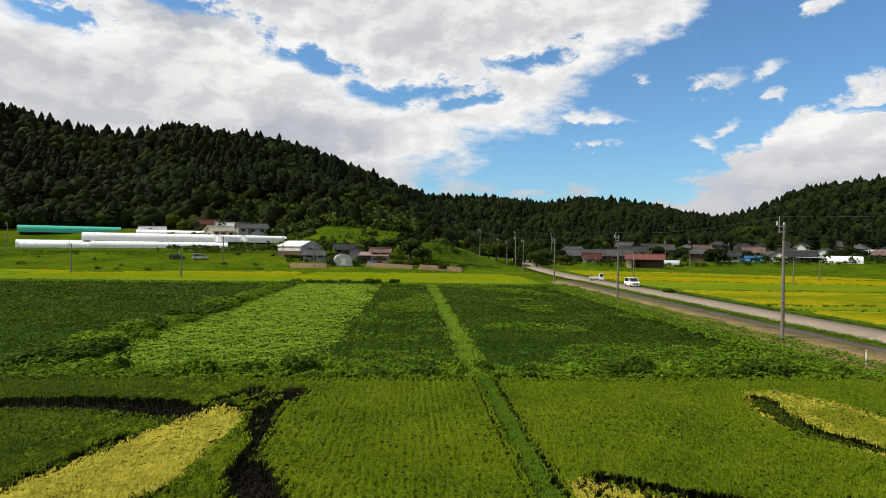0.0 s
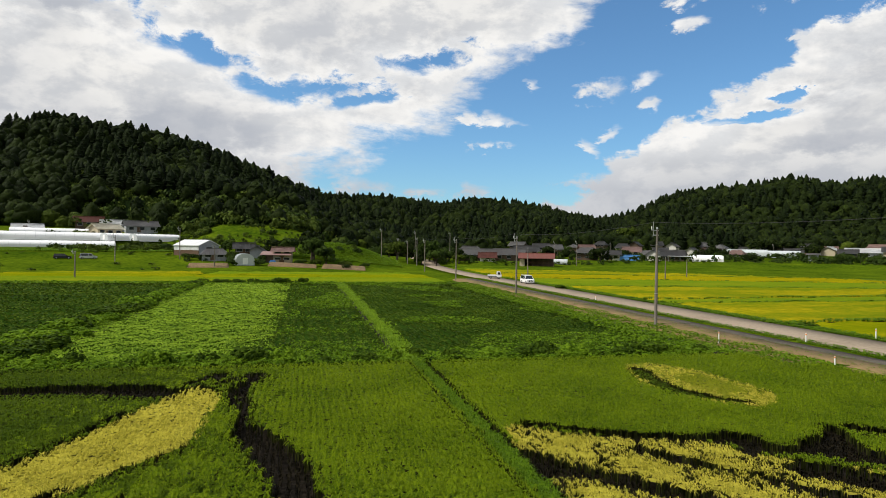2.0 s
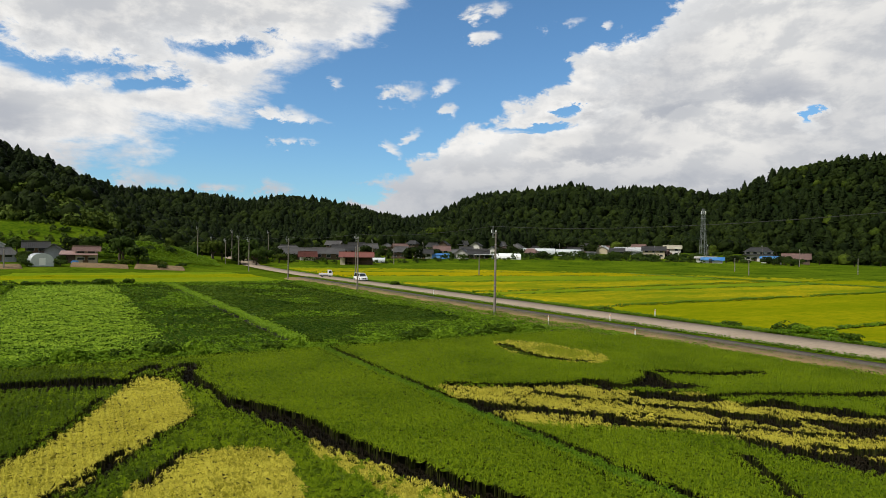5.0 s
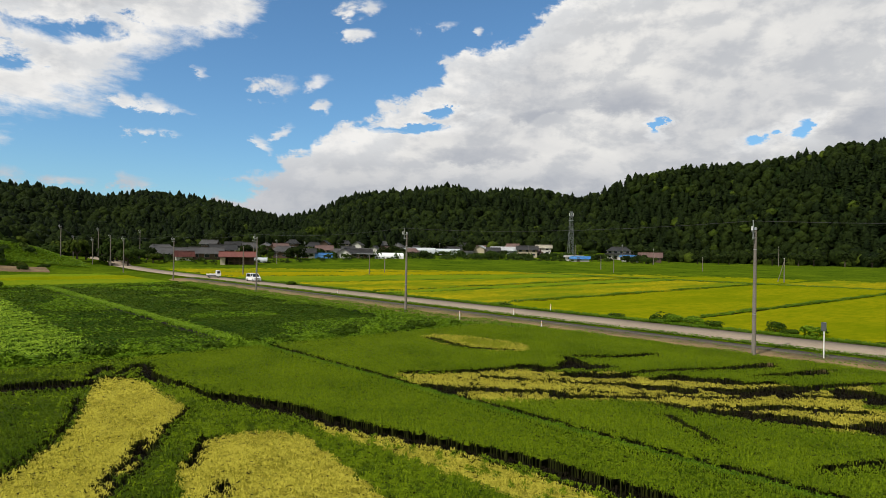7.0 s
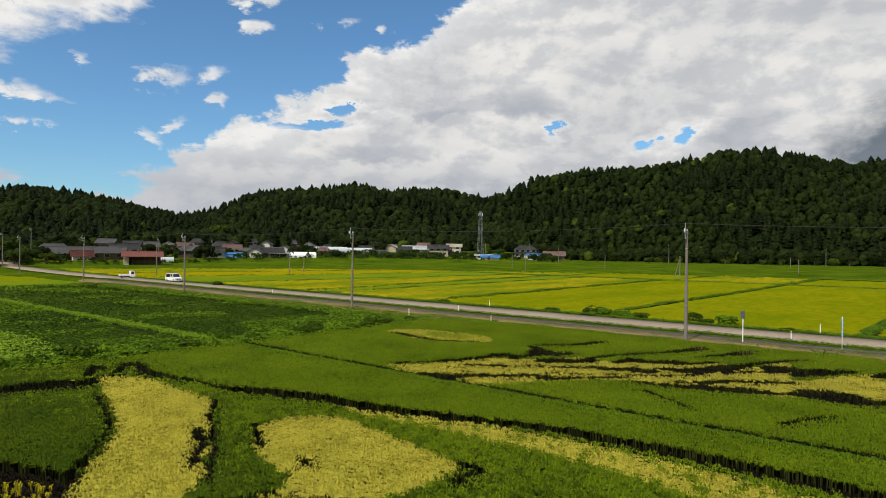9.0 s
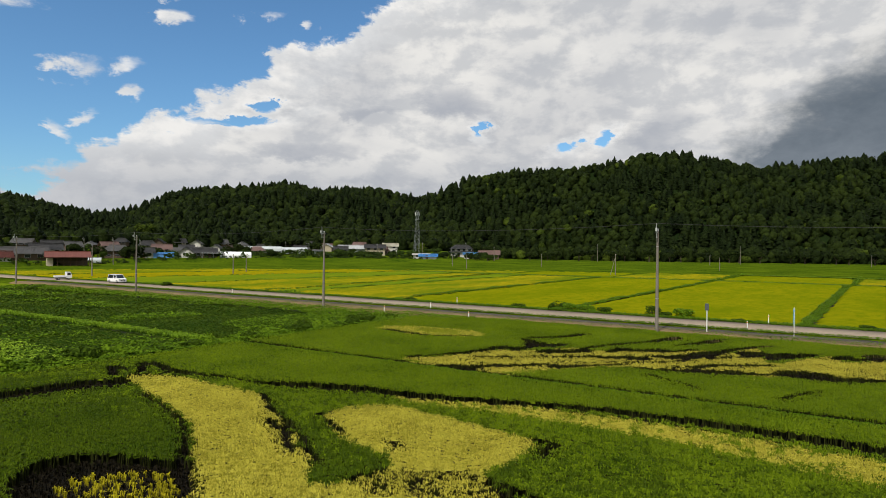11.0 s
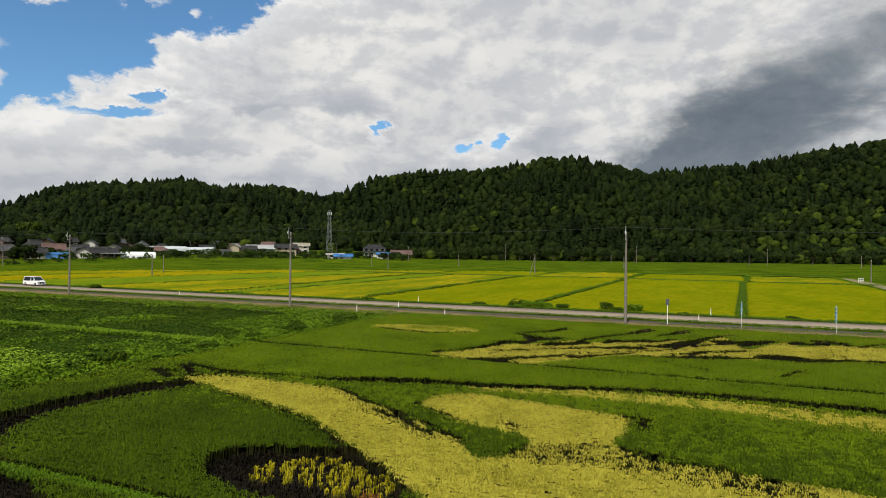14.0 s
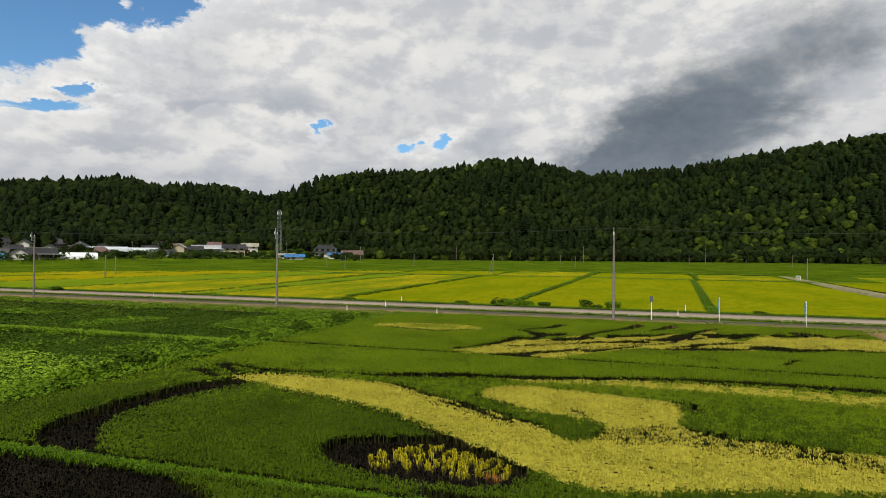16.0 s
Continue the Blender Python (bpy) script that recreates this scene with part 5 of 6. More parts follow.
def tunnel(x, y, z, length, width, height, rot, cover, label, group="greenhouses", hoops=8):
    x, y = site(x, y)
    e = thing("greenhouse", x, y, float(hill(x, y)) + 0.05, rot - 3, label, "greenhouse", group)
    n = 14
    arc = [(-width / 2, -0.3)] + [(-width / 2 * math.cos(math.pi * i / n), height * (0.28 + 0.72 * math.sin(math.pi * i / n) ** 0.8)) for i in range(n + 1)] + [(width / 2, -0.3)]
    bm = bmesh.new()
    rows = []
    m = max(4, int(length / 2.5))
    for k in range(m + 1):
        sag = 0.0 if k % 2 == 0 else -0.035
        rows.append([bm.verts.new((-length / 2 + length * k / m, yy, zz + sag)) for yy, zz in arc])
    for a, b in zip(rows, rows[1:]):
        for i in range(len(arc) - 1):
            bm.faces.new((a[i], b[i], b[i + 1], a[i + 1]))
    bmesh.ops.recalc_face_normals(bm, faces=bm.faces[:])
    part("cover", bm, cover, e)
    for sx in (-1, 1):
        part("end_wall", prism(arc, sx * length / 2 - 0.04, sx * length / 2 + 0.04), "vinyl_grey", e)
        part("door", box(sx * length / 2 - 0.08, sx * length / 2 + 0.08, -0.7, 0.7, 0, 1.9), "vinyl", e)
    for k in range(hoops):
        xx = -length / 2 + length * (k + 0.5) / hoops
        bm = bmesh.new()
        for i in range(1, len(arc) - 2):
            a, b = arc[i], arc[i + 1]
            tube((xx, a[0] * 1.008, a[1] * 1.008), (xx, b[0] * 1.008, b[1] * 1.008), 0.018, None, 5, bm)
        part("hoop", bm, "steel", e)
    return e


def build_village():
    H = house
    grey, red, dark = "low house with a grey tiled roof among garden trees", "open timber barn with a rust-red roof", "house with a dark tiled roof"
    # farmyard at the foot of the slope
    e = thing("barn", *site(-92, 192), float(hill(*site(-92, 192))) + 0.2, -17, "white-roofed farm shed with a grey corrugated gable end", "barn")
    # gable walls are coloured grey for the shade that falls on them
    part("wall", box(-4.6, 4.6, -4.7, 4.7, -1, 2.6), "wall_grey", e)
    part("cladding", box(-4.65, 4.65, -4.82, -4.7, -0.6, 1.1), "timber", e)
    part("front_sheet", box(-4.65, 4.65, -4.85, -4.7, 1.1, 2.6), "roof_white", e)
    for sx in (-1, 1):
        part("gable", prism([(-4.7, 2.6), (4.7, 2.6), (0, 4.2)], sx * 4.6 - 0.06, sx * 4.6 + 0.06), "wall_grey", e)
    for sy in (-1, 1):
        part("roof_slope", prism([(sy * 5.1, 2.44), (0, 4.22), (0, 4.38), (sy * 5.1, 2.60)], -4.9, 4.9), "roof_white", e)
    part("window", box(4.6, 4.72, -1.2, 1.2, 1.3, 2.1), "window_dark", e)
    H(-83, 185, 2.4, 7.0, 5.5, 2.4, 1.3, 22, "roof_grey", "wall_grey", "small farmhouse with a grey hipped roof", 2, hip=True)
    H(-79.5, 199, 3.6, 5.4, 4.4, 2.7, 1.3, 20, "roof_dark", "wall_wood", dark, 2)
    H(-73.5, 195, 2.8, 4.0, 4.0, 2.6, 1.2, 100, "roof_dark", "wall_grey", dark, 2)
    e = H(-63.5, 190, 1.6, 5.2, 4.8, 4.3, 0.9, 12, "roof_pink", "wall_cream", "brown farmhouse with faded pink roofs stepping down", 2, 2)
    part("side_wing", box(-6.0, -2.8, -2.2, 2.3, -0.6, 2.5), "wall_wood", e)
    part("wing_roof", prism([(-3.0, 2.2), (2.9, 3.2), (2.9, 3.36), (-3.0, 2.36)], -6.6, -2.5), "roof_pink", e)
    part("porch_roof", prism([(-4.4, 2.2), (-2.4, 2.75), (-2.4, 2.9), (-4.4, 2.35)], -2.6, 2.9), "roof_pink", e)
    part("tarpaulin", box(-3.4, -1.6, -5.4, -4.4, -0.2, 0.75, 0.2), "wall_blue", e, "blue tarpaulin over a heap")
    tunnel(-71.5, 179, 0.6, 7.5, 5.2, 3.1, 118, "vinyl_grey", "short rounded grey vinyl greenhouse by the farmyard", "", 5)
    # terrace of long tunnels
    for x, y, z, L, wd, h, rot, c in ((-182, 187, 4.6, 22, 6, 2.6, 44, "vinyl"), (-192, 196, 5.8, 24, 6, 2.6, 44, "vinyl"), (-156, 208, 4.6, 46, 7, 2.7, 38, "vinyl"), (-163, 217, 6.6, 54, 7, 2.7, 38, "vinyl"), (-168, 229, 9.0, 26, 6, 2.3, 38, "vinyl")):
        tunnel(x, y, z, L, wd, h, rot, c, "long white vinyl greenhouse tunnel on a grassy terrace", hoops=int(L / 3))
    tunnel(-208, 219, 9.6, 36, 7, 2.5, 44, "net_teal", "long greenhouse covered with teal green sheeting", hoops=10)
    tunnel(-139, 232, 8.6, 18, 6, 2.6, 60, "vinyl", "pale vinyl greenhouse with an open end", hoops=7)
    tunnel(-130, 236, 8.6, 18, 6, 2.6, 60, "vinyl", "pale vinyl greenhouse with an open end", hoops=7)
    H(-178, 230, 9.9, 9, 5, 1.9, 1.0, 38, "roof_white", "wall_grey", "low shed with a pale metal roof", 2, category="shed", name="shed")
    H(-151, 237, 9.6, 9.5, 7, 3.6, 1.6, 60, "roof_cream", "wall_cream", "cream farmhouse with a pale gabled roof", 3)
    H(-168, 252, 12.6, 10, 7, 3.4, 1.8, 35, "roof_red", "wall_wood", "old farmhouse with a dark red roof", 3)
    H(-157, 252, 13.6, 9, 6, 3.0, 1.6, 33, "roof_white", "wall_grey", "farm building with a pale metal roof", 2)
    H(-146, 253, 12.6, 12, 7, 3.4, 1.7, 40, "roof_grey", "wall_grey", "grey farm building set into the slope", 3)
    # houses beyond the road
    H(-9, 284, 2.6, 11, 8, 4.4, 2.0, 4, "roof_grey", "wall_wood", grey, 3, hip=True)
    H(-5, 267, 1.9, 15, 8, 3.2, 2.0, 3, "roof_grey", "wall_wood", grey, 4)
    H(-1, 258.5, 1.6, 6.0, 4.5, 2.2, 1.5, 3, "roof_red", "wall_white", "white storehouse with a red roof", 1, category="storehouse", door=False)
    H(8, 268, 1.9, 12, 7, 3.4, 1.9, -2, "roof_grey", "wall_wood", grey, 3)
    e = thing("barn", *site(18.5, 252), float(hill(*site(18.5, 252))) + 0.1, -9, red, "barn")
    part("back_wall", box(-6.5, 6.5, 2.6, 2.8, -0.3, 3.2), "wall_wood", e)
    part("side_wall", box(-6.5, -4.6, -3, 2.6, -0.3, 2.6), "wall_cream", e)
    for i in range(6):
        part("post", box(-3.4 + i * 1.98, -3.2 + i * 1.98, -3.1, -2.9, -0.3, 3.1), "timber", e)
    part("rail", box(-3.5, 6.7, -3.12, -2.98, 1.2, 1.35), "timber", e)
    for sy in (-1, 1):
        part("roof_slope", prism([(sy * 4.0, 2.9), (0, 4.9), (0, 5.06), (sy * 4.0, 3.06)], -7.2, 7.2), "roof_red", e)
    part("ridge", box(-7.2, 7.2, -0.2, 0.2, 5.0, 5.22, 0.04), "roof_red", e)
    tunnel(29, 268, 1.6, 7, 4, 1.8, -10, "vinyl_grey", "small grey-white vinyl tunnel beside the barn", "", 3)
    H(16, 284, 1.8, 10, 8, 4.8, 2.0, 2, "roof_dark", "wall_white", dark, 3, 2)
    H(45, 297, 1.9, 10, 8, 4.2, 2.0, -12, "roof_grey", "wall_wood", grey, 3, 2, hip=True)
    H(57, 300, 1.6, 7, 6, 3.4, 1.6, -12, "roof_dark", "wall_white", dark, 2)
    e = H(63, 298, 1.2, 12, 4.5, 2.1, 0.5, -14, "roof_blue", "wall_blue", "long shed walled with blue sheeting", 0, category="shed", name="shed", door=False, eave=0.2)
    H(71, 322, 1.6, 8, 7, 5.0, 1.9, -15, "roof_pink", "wall_cream", "two-storey house with a reddish tiled roof", 2, 2)
    H(78, 305, 1.6, 7, 7, 3.2, 2.2, 60, "roof_grey", "wall_white", "white gabled house with a grey roof", 2)
    H(86, 304, 1.6, 10, 7, 3.2, 1.8, -16, "roof_dark", "wall_wood", dark, 3)
    e = thing("carport", *site(87, 296), float(hill(*site(87, 296))), -19, "open carport with a thin white roof", "carport")
    part("roof", box(-5.5, 5.5, -2.5, 2.5, 2.3, 2.45), "roof_white", e)
    for sx in (-5, 0, 5):
        for sy in (-2.2, 2.2):
            part("post", tube((sx, sy, -0.3), (sx, sy, 2.3), 0.06, None, 8), "steel", e)
    tunnel(101, 303, 1.2, 15, 6, 3.0, -22, "vinyl", "white vinyl greenhouse at the paddies' edge", hoops=5)
    tunnel(138, 353, 1.2, 22, 6.5, 3.6, -24, "vinyl_grey", "long grey vinyl greenhouse at the paddies' edge", hoops=7)
    tunnel(155, 345, 1.2, 15, 6.5, 3.6, -24, "vinyl_grey", "long grey vinyl greenhouse at the paddies' edge", hoops=5)
    H(161, 327, 1.4, 4.5, 4, 3.6, 0.4, -28, "roof_grey", "wall_grey", "small blue-grey metal shed", 0, category="shed", name="shed")
    H(183.4, 354.5, 1.2, 11, 7, 3.2, 1.8, 50, "roof_white", "wall_cream", "barn with a yellowish gable and pale roof", 1, category="barn", name="barn")
    H(194.8, 341.5, 1.2, 18, 8, 2.8, 1.8, -34, "roof_white", "wall_grey", "wide grey shed with a white metal roof", 0, category="shed", name="shed")
    H(196, 318, 1.6, 12, 8, 5.4, 2.0, -33, "roof_dark", "wall_cream", "two-storey house with a dark tiled roof", 3, 2)
    e = H(212.6, 324.7, 1.2, 9, 8, 5.4, 1.6, -36, "roof_cream", "wall_white", "two-storey cream house with a pale roof", 2, 2)
    part("annex", box(-8.5, -4.5, -5, 2, -0.4, 2.8), "wall_white", e)
    part("annex_roof", box(-9, -4.0, -5.5, 2.4, 2.8, 3.0), "roof_grey", e)
    H(198, 274, 1.0, 9, 4, 2.6, 0.5, -38, "wall_white", "wall_white", "plain white site hut by the houses", 2, category="hut", name="hut")
    H(191.9, 260.2, 1.0, 9, 5, 1.9, 0.9, -40, "roof_blue", "wall_white", "low shed with a bright blue roof", 1, category="shed", name="shed")
    e = H(243.1, 289.8, 1.0, 13.6, 9, 6.2, 2.0, -42, "roof_dark", "wall_white", "large two-storey house with dark tiled roofs", 4, 2, hip=True)
    lower_eaves(e, 13.6, 9, 2.9, "roof_dark")
    H(239.8, 276.5, 1.0, 9.6, 5.0, 3.2, 0.7, -42, "roof_blue", "wall_white", "white hut with a bright blue metal roof", 2, category="hut", name="hut")
    H(268, 290, 8.0, 13, 8, 3.2, 2.4, -44, "roof_pink", "wall_wood", "house with a salmon-red roof on the slope", 3)
    # the denser part of the village
    rng = random.Random(77)
    roofs = ["roof_grey", "roof_dark", "roof_grey", "roof_dark", "roof_pink", "roof_dark", "roof_grey"]
    for az, r in ((7.5, 318), (10.2, 335), (13.2, 352), (15.2, 331), (16.3, 356), (17.6, 338), (18.8, 362), (19.9, 345), (21.0, 372), (22.2, 356), (23.6, 383), (25.4, 398), (27.0, 392), (12.0, 322), (33.5, 372), (9.0, 352), (11.3, 366), (14.2, 374), (15.8, 384), (17.2, 372), (19.4, 384), (20.4, 396), (22.6, 378), (24.4, 408), (26.2, 376), (28.6, 404), (6.2, 338), (4.2, 322), (29.8, 378), (31.6, 398)):
        a = radians(az)
        x, y = (r + 14) * math.sin(a) - 10, (r + 14) * math.cos(a)
        rf = rng.choice(roofs)
        two = rng.random() < 0.45
        H(x, y, 0, rng.uniform(5.5, 8.6), rng.uniform(4.8, 6.0), 4.6 if two else 2.9, rng.uniform(1.4, 1.9), -az + rng.choice([-20, 0, 15, 75]), rf, rng.choice(["wall_wood", "wall_wood", "wall_cream", "wall_wood", "wall_white"]),
          {"roof_grey": "village house with a grey tiled roof", "roof_dark": "village house with a dark tiled roof", "roof_red": "village house with a red roof", "roof_pink": "village house with a faded reddish roof"}[rf], 3, 2 if two else 1, rng.random() < 0.4, group="village houses")


build_village()


# ---------------------------------------------------------------- poles, wires, tower
def utility_pole(x, y, z, h, rot, label, stay=False, arm=True, group="poles along the road"):
    e = thing("utility_pole", x, y, z, rot, label, "utility pole", group)
    part("shaft", tube((0, 0, -0.6), (0, 0, h * 0.93), 0.17, 0.10, 14), "pole_concrete", e)
    part("cap", tube((0, 0, h * 0.93), (0, 0, h * 0.95), 0.12, 0.07, 12), "steel", e)
    if arm:
        part("riser", tube((-0.42, 0, h * 0.86), (-0.42, 0, h), 0.045, None, 8), "steel", e)
        for zz in (0.87, 0.915):
            part("bracket", box(-0.46, 0.16, -0.05, 0.05, h * zz - 0.05, h * zz + 0.05), "steel", e)
        ins = part("insulator", tube((-0.62, 0, h * 0.925), (-0.62, 0, h * 0.955), 0.07, 0.05, 10), "porcelain", e)
        part("pin", box(-0.66, -0.40, -0.02, 0.02, h * 0.915, h * 0.925), "steel", ins)
    for k in (0.30, 0.78):
        part("band", tube((0, 0, h * k), (0, 0, h * k + 0.05), 0.178 - 0.07 * k, None, 14), "steel", e)
    if stay:
        part("brace", tube((1.9, 0.6, -0.6), (0.1, 0.05, h * 0.8), 0.11, 0.09, 10), "pole_concrete", e)
    return e


def build_poles():
    rot = math.degrees(math.atan2(-UX, UY))
    heights = [10.33, 10.45, 10.05, 10.0, 10.2, 9.8, 9.6]
    tops = []
    for i in range(-3, 7):
        u = 43.0 * i
        x, y = W(u, bend(u) * 0.9)
        z = 0.0 if i < 3 else road_z(u) - 0.1
        hh = heights[i] if i >= 0 else 10.3
        utility_pole(x, y, z, hh, rot, "tall grey concrete utility pole with a steel riser" if i else "tall weathered concrete utility pole with a steel riser")
        tops.append((x - 0.42 * math.cos(radians(rot)), y - 0.42 * math.sin(radians(rot)), z + hh - 0.05))
    e = thing("overhead_wire", *tops[0], 0, "thin dark overhead wire strung between the poles", "wire")
    for a, b in zip(tops, tops[1:]):
        o = Vector(tops[0])
        a, b = Vector(a) - o, Vector(b) - o
        bm = bmesh.new()
        pts = [a.lerp(b, k / 8) - Vector((0, 0, 2.4 * (k / 8) * (1 - k / 8))) for k in range(9)]
        rings = [[bm.verts.new(p + Vector((0.018 * math.cos(1.2566 * k), 0, 0.018 * math.sin(1.2566 * k)))) for k in range(5)] for p in pts]
        for g, h in zip(rings, rings[1:]):
            for k in range(5):
                bm.faces.new((g[k], g[(k + 1) % 5], h[(k + 1) % 5], h[k]))
        part("span", bm, "wire", e)
    for u, v, h, stay in ((144, 23.5, 8.5, False), (132, 57, 6.5, False), (98, 196, 7, False), (44, 289, 7, False), (47.3, 139.5, 7.5, True), (129, 171, 6.5, False), (27, 210, 6.5, False), (-27, 329, 8, False), (-72, 279, 8, False), (-48.5, 138, 7, False), (110, 151, 6.5, False), (142, 70, 6, False)):
        x, y = W(u, v)
        utility_pole(x, y, -0.3, h, rot + 70, "slender concrete pole standing among the paddies", stay, False, "poles in the paddies")
    for x, y, z, h in ((-109, 132, -0.1, 7.5), (-184, 188, 3, 11), (-170, 246, 6, 10), (-77, 126, -0.1, 6), (-67, 173, 0.3, 7), (-96, 175, 1, 9), (-83, 187, 3, 9.5), (-13, 205, 2, 9), (-17, 255, 4, 10), (-3, 262, 3, 11), (-27, 225, 4, 10),
                       (76, 313, 1.2, 10), (135, 330, 1.2, 10), (170, 342, 1.2, 11), (198, 286, 1.2, 10), (219, 270, 1.2, 11), (235, 250, 1.2, 11), (245, 237, 1.2, 9), (335, 226, 1.0, 12), (49, 259, 1.2, 10), (42, 272, 1.2, 10), (350, 140, 1.0, 11), (370, 70, 1.0, 10)):
        utility_pole(x, y, z, h, 20, "distant concrete utility pole near the houses", False, True, "poles in the village")


build_poles()


def build_tower():
    x, y, w = 233.9, 292.3, 1.65
    foot = float(hill(x, y)) - 0.4
    h = 32.4 - foot
    e = thing("lattice_tower", x, y, foot, 30, "tall grey steel lattice tower in front of the wooded slope", "tower")
    lev = [h * q for q in (0, 0.165, 0.33, 0.48, 0.615, 0.735, 0.84, 0.925, 1)]
    wid = [w * (1 - 0.62 * q / h) for q in lev]
    sg = ((-1, -1), (1, -1), (1, 1), (-1, 1))
    for sx, sy in sg:
        part("leg", tube((sx * wid[0], sy * wid[0], 0), (sx * wid[-1], sy * wid[-1], h), 0.075, 0.055, 6), "tower_steel", e)
    for a in range(len(lev) - 1):
        for k in range(4):
            p, q = sg[k], sg[(k + 1) % 4]
            lo = [(p[0] * wid[a], p[1] * wid[a], lev[a]), (q[0] * wid[a], q[1] * wid[a], lev[a])]
            hi = [(p[0] * wid[a + 1], p[1] * wid[a + 1], lev[a + 1]), (q[0] * wid[a + 1], q[1] * wid[a + 1], lev[a + 1])]
            for f, t in ((lo[0], hi[1]), (lo[1], hi[0]), (hi[0], hi[1])):
                part("brace", tube(f, t, 0.034, None, 5), "tower_steel", e)
    for z, r in ((h * 0.8, 1.5), (h * 0.91, 1.35)):
        part("platform", tube((0, 0, z), (0, 0, z + 0.25), r, None, 12), "tower_steel", e)
    for a in (0.4, 2.5, 4.6):
        part("antenna", box(1.3 * math.cos(a) - 0.15, 1.3 * math.cos(a) + 0.15, 1.3 * math.sin(a) - 0.15, 1.3 * math.sin(a) + 0.15, h * 0.89, h * 0.96, 0.03), "porcelain", e)


build_tower()


# ---------------------------------------------------------------- roadside furniture
def build_roadside():
    for u, v, h in ((-7, 6.9, 0.9), (-8.2, 14.2, 1.0), (31, 14.3, 0.95), (30, 6.1, 0.85), (69, 6.2, 0.85), (20.5, -0.4, 0.7), (32.5, -0.4, 0.7)):
        x, y = W(u, v)
        e = thing("delineator_post", x, y, -0.05, 0, "short white roadside post with an orange reflector", "post", "roadside posts")
        part("post", tube((0, 0, -0.3), (0, 0, h), 0.055, 0.05, 10), "post_white", e)
        part("reflector", tube((0, 0, h * 0.8), (0, 0, h * 0.8 + 0.1), 0.058, None, 10), "reflector", e)
    x, y = W(-4.0, 2.7)
    e = thing("road_sign", x, y, 0.0, 100, "road sign seen from its dark back on a white post", "sign")
    part("post", tube((0, 0, -0.4), (0, 0, 2.62), 0.045, None, 10), "post_white", e)
    part("plate", box(-0.18, 0.18, 0.05, 0.085, 2.05, 2.70, 0.016), "steel_dark", e)
    part("clamp", box(-0.08, 0.08, -0.06, 0.05, 2.2, 2.3), "steel", e)
    part("clamp", box(-0.08, 0.08, -0.06, 0.05, 2.6, 2.7), "steel", e)
    x, y = W(-45.5, 135)
    e = thing("track_rail", x, y, 0.0, 30, "white painted rail beside the farm track", "rail")
    for k in (-1.2, 0.0, 1.2):
        part("post", tube((k, 0, -0.4), (k, 0, 1.3), 0.06, None, 8), "post_white", e)
    for k in (0.55, 1.1):
        part("bar", box(-1.35, 1.35, -0.1, -0.04, k, k + 0.28, 0.02), "post_white", e)
    for u, v in ((-11.2, 4.0), (-19.4, 2.3)):
        x, y = W(u, v)
        e = thing("banner_flag", x, y, 0.0, 20, "upright white and blue cloth banner on a thin pole", "banner", "roadside banners")
        part("pole", tube((0, 0, -0.3), (0, 0, 2.7), 0.02, None, 8), "post_white", e)
        part("arm", tube((0, 0, 2.62), (0.5, 0, 2.62), 0.012, None, 6), "post_white", e)
        bm = bmesh.new()
        n, k = 12, 4
        g = [[bm.verts.new((0.03 + 0.45 * i / k, 0.06 * math.sin(j * 0.8 + i * 0.9), 2.6 - 1.75 * j / n)) for i in range(k + 1)] for j in range(n + 1)]
        for j in range(n):
            for i in range(k):
                bm.faces.new((g[j][i], g[j][i + 1], g[j + 1][i + 1], g[j + 1][i]))
        bmesh.ops.solidify(bm, geom=bm.faces[:], thickness=0.006)
        c = part("cloth", bm, "cloth_white", e)
        for j in range(4):
            part("bar", box(0.13, 0.37, -0.075, 0.075, 2.25 - 0.36 * j, 2.42 - 0.36 * j), "cloth_blue", c)


build_roadside()


# ---------------------------------------------------------------- vehicles
def wheel(parent, x, y, r, w):
    t = part("wheel", tube((x - w / 2, y, r), (x + w / 2, y, r), r, None, 20), "tyre", parent)
    part("rim", tube((x - w / 2 - 0.012, y, r), (x + w / 2 + 0.012, y, r), r * 0.62, None, 14), "steel", t)


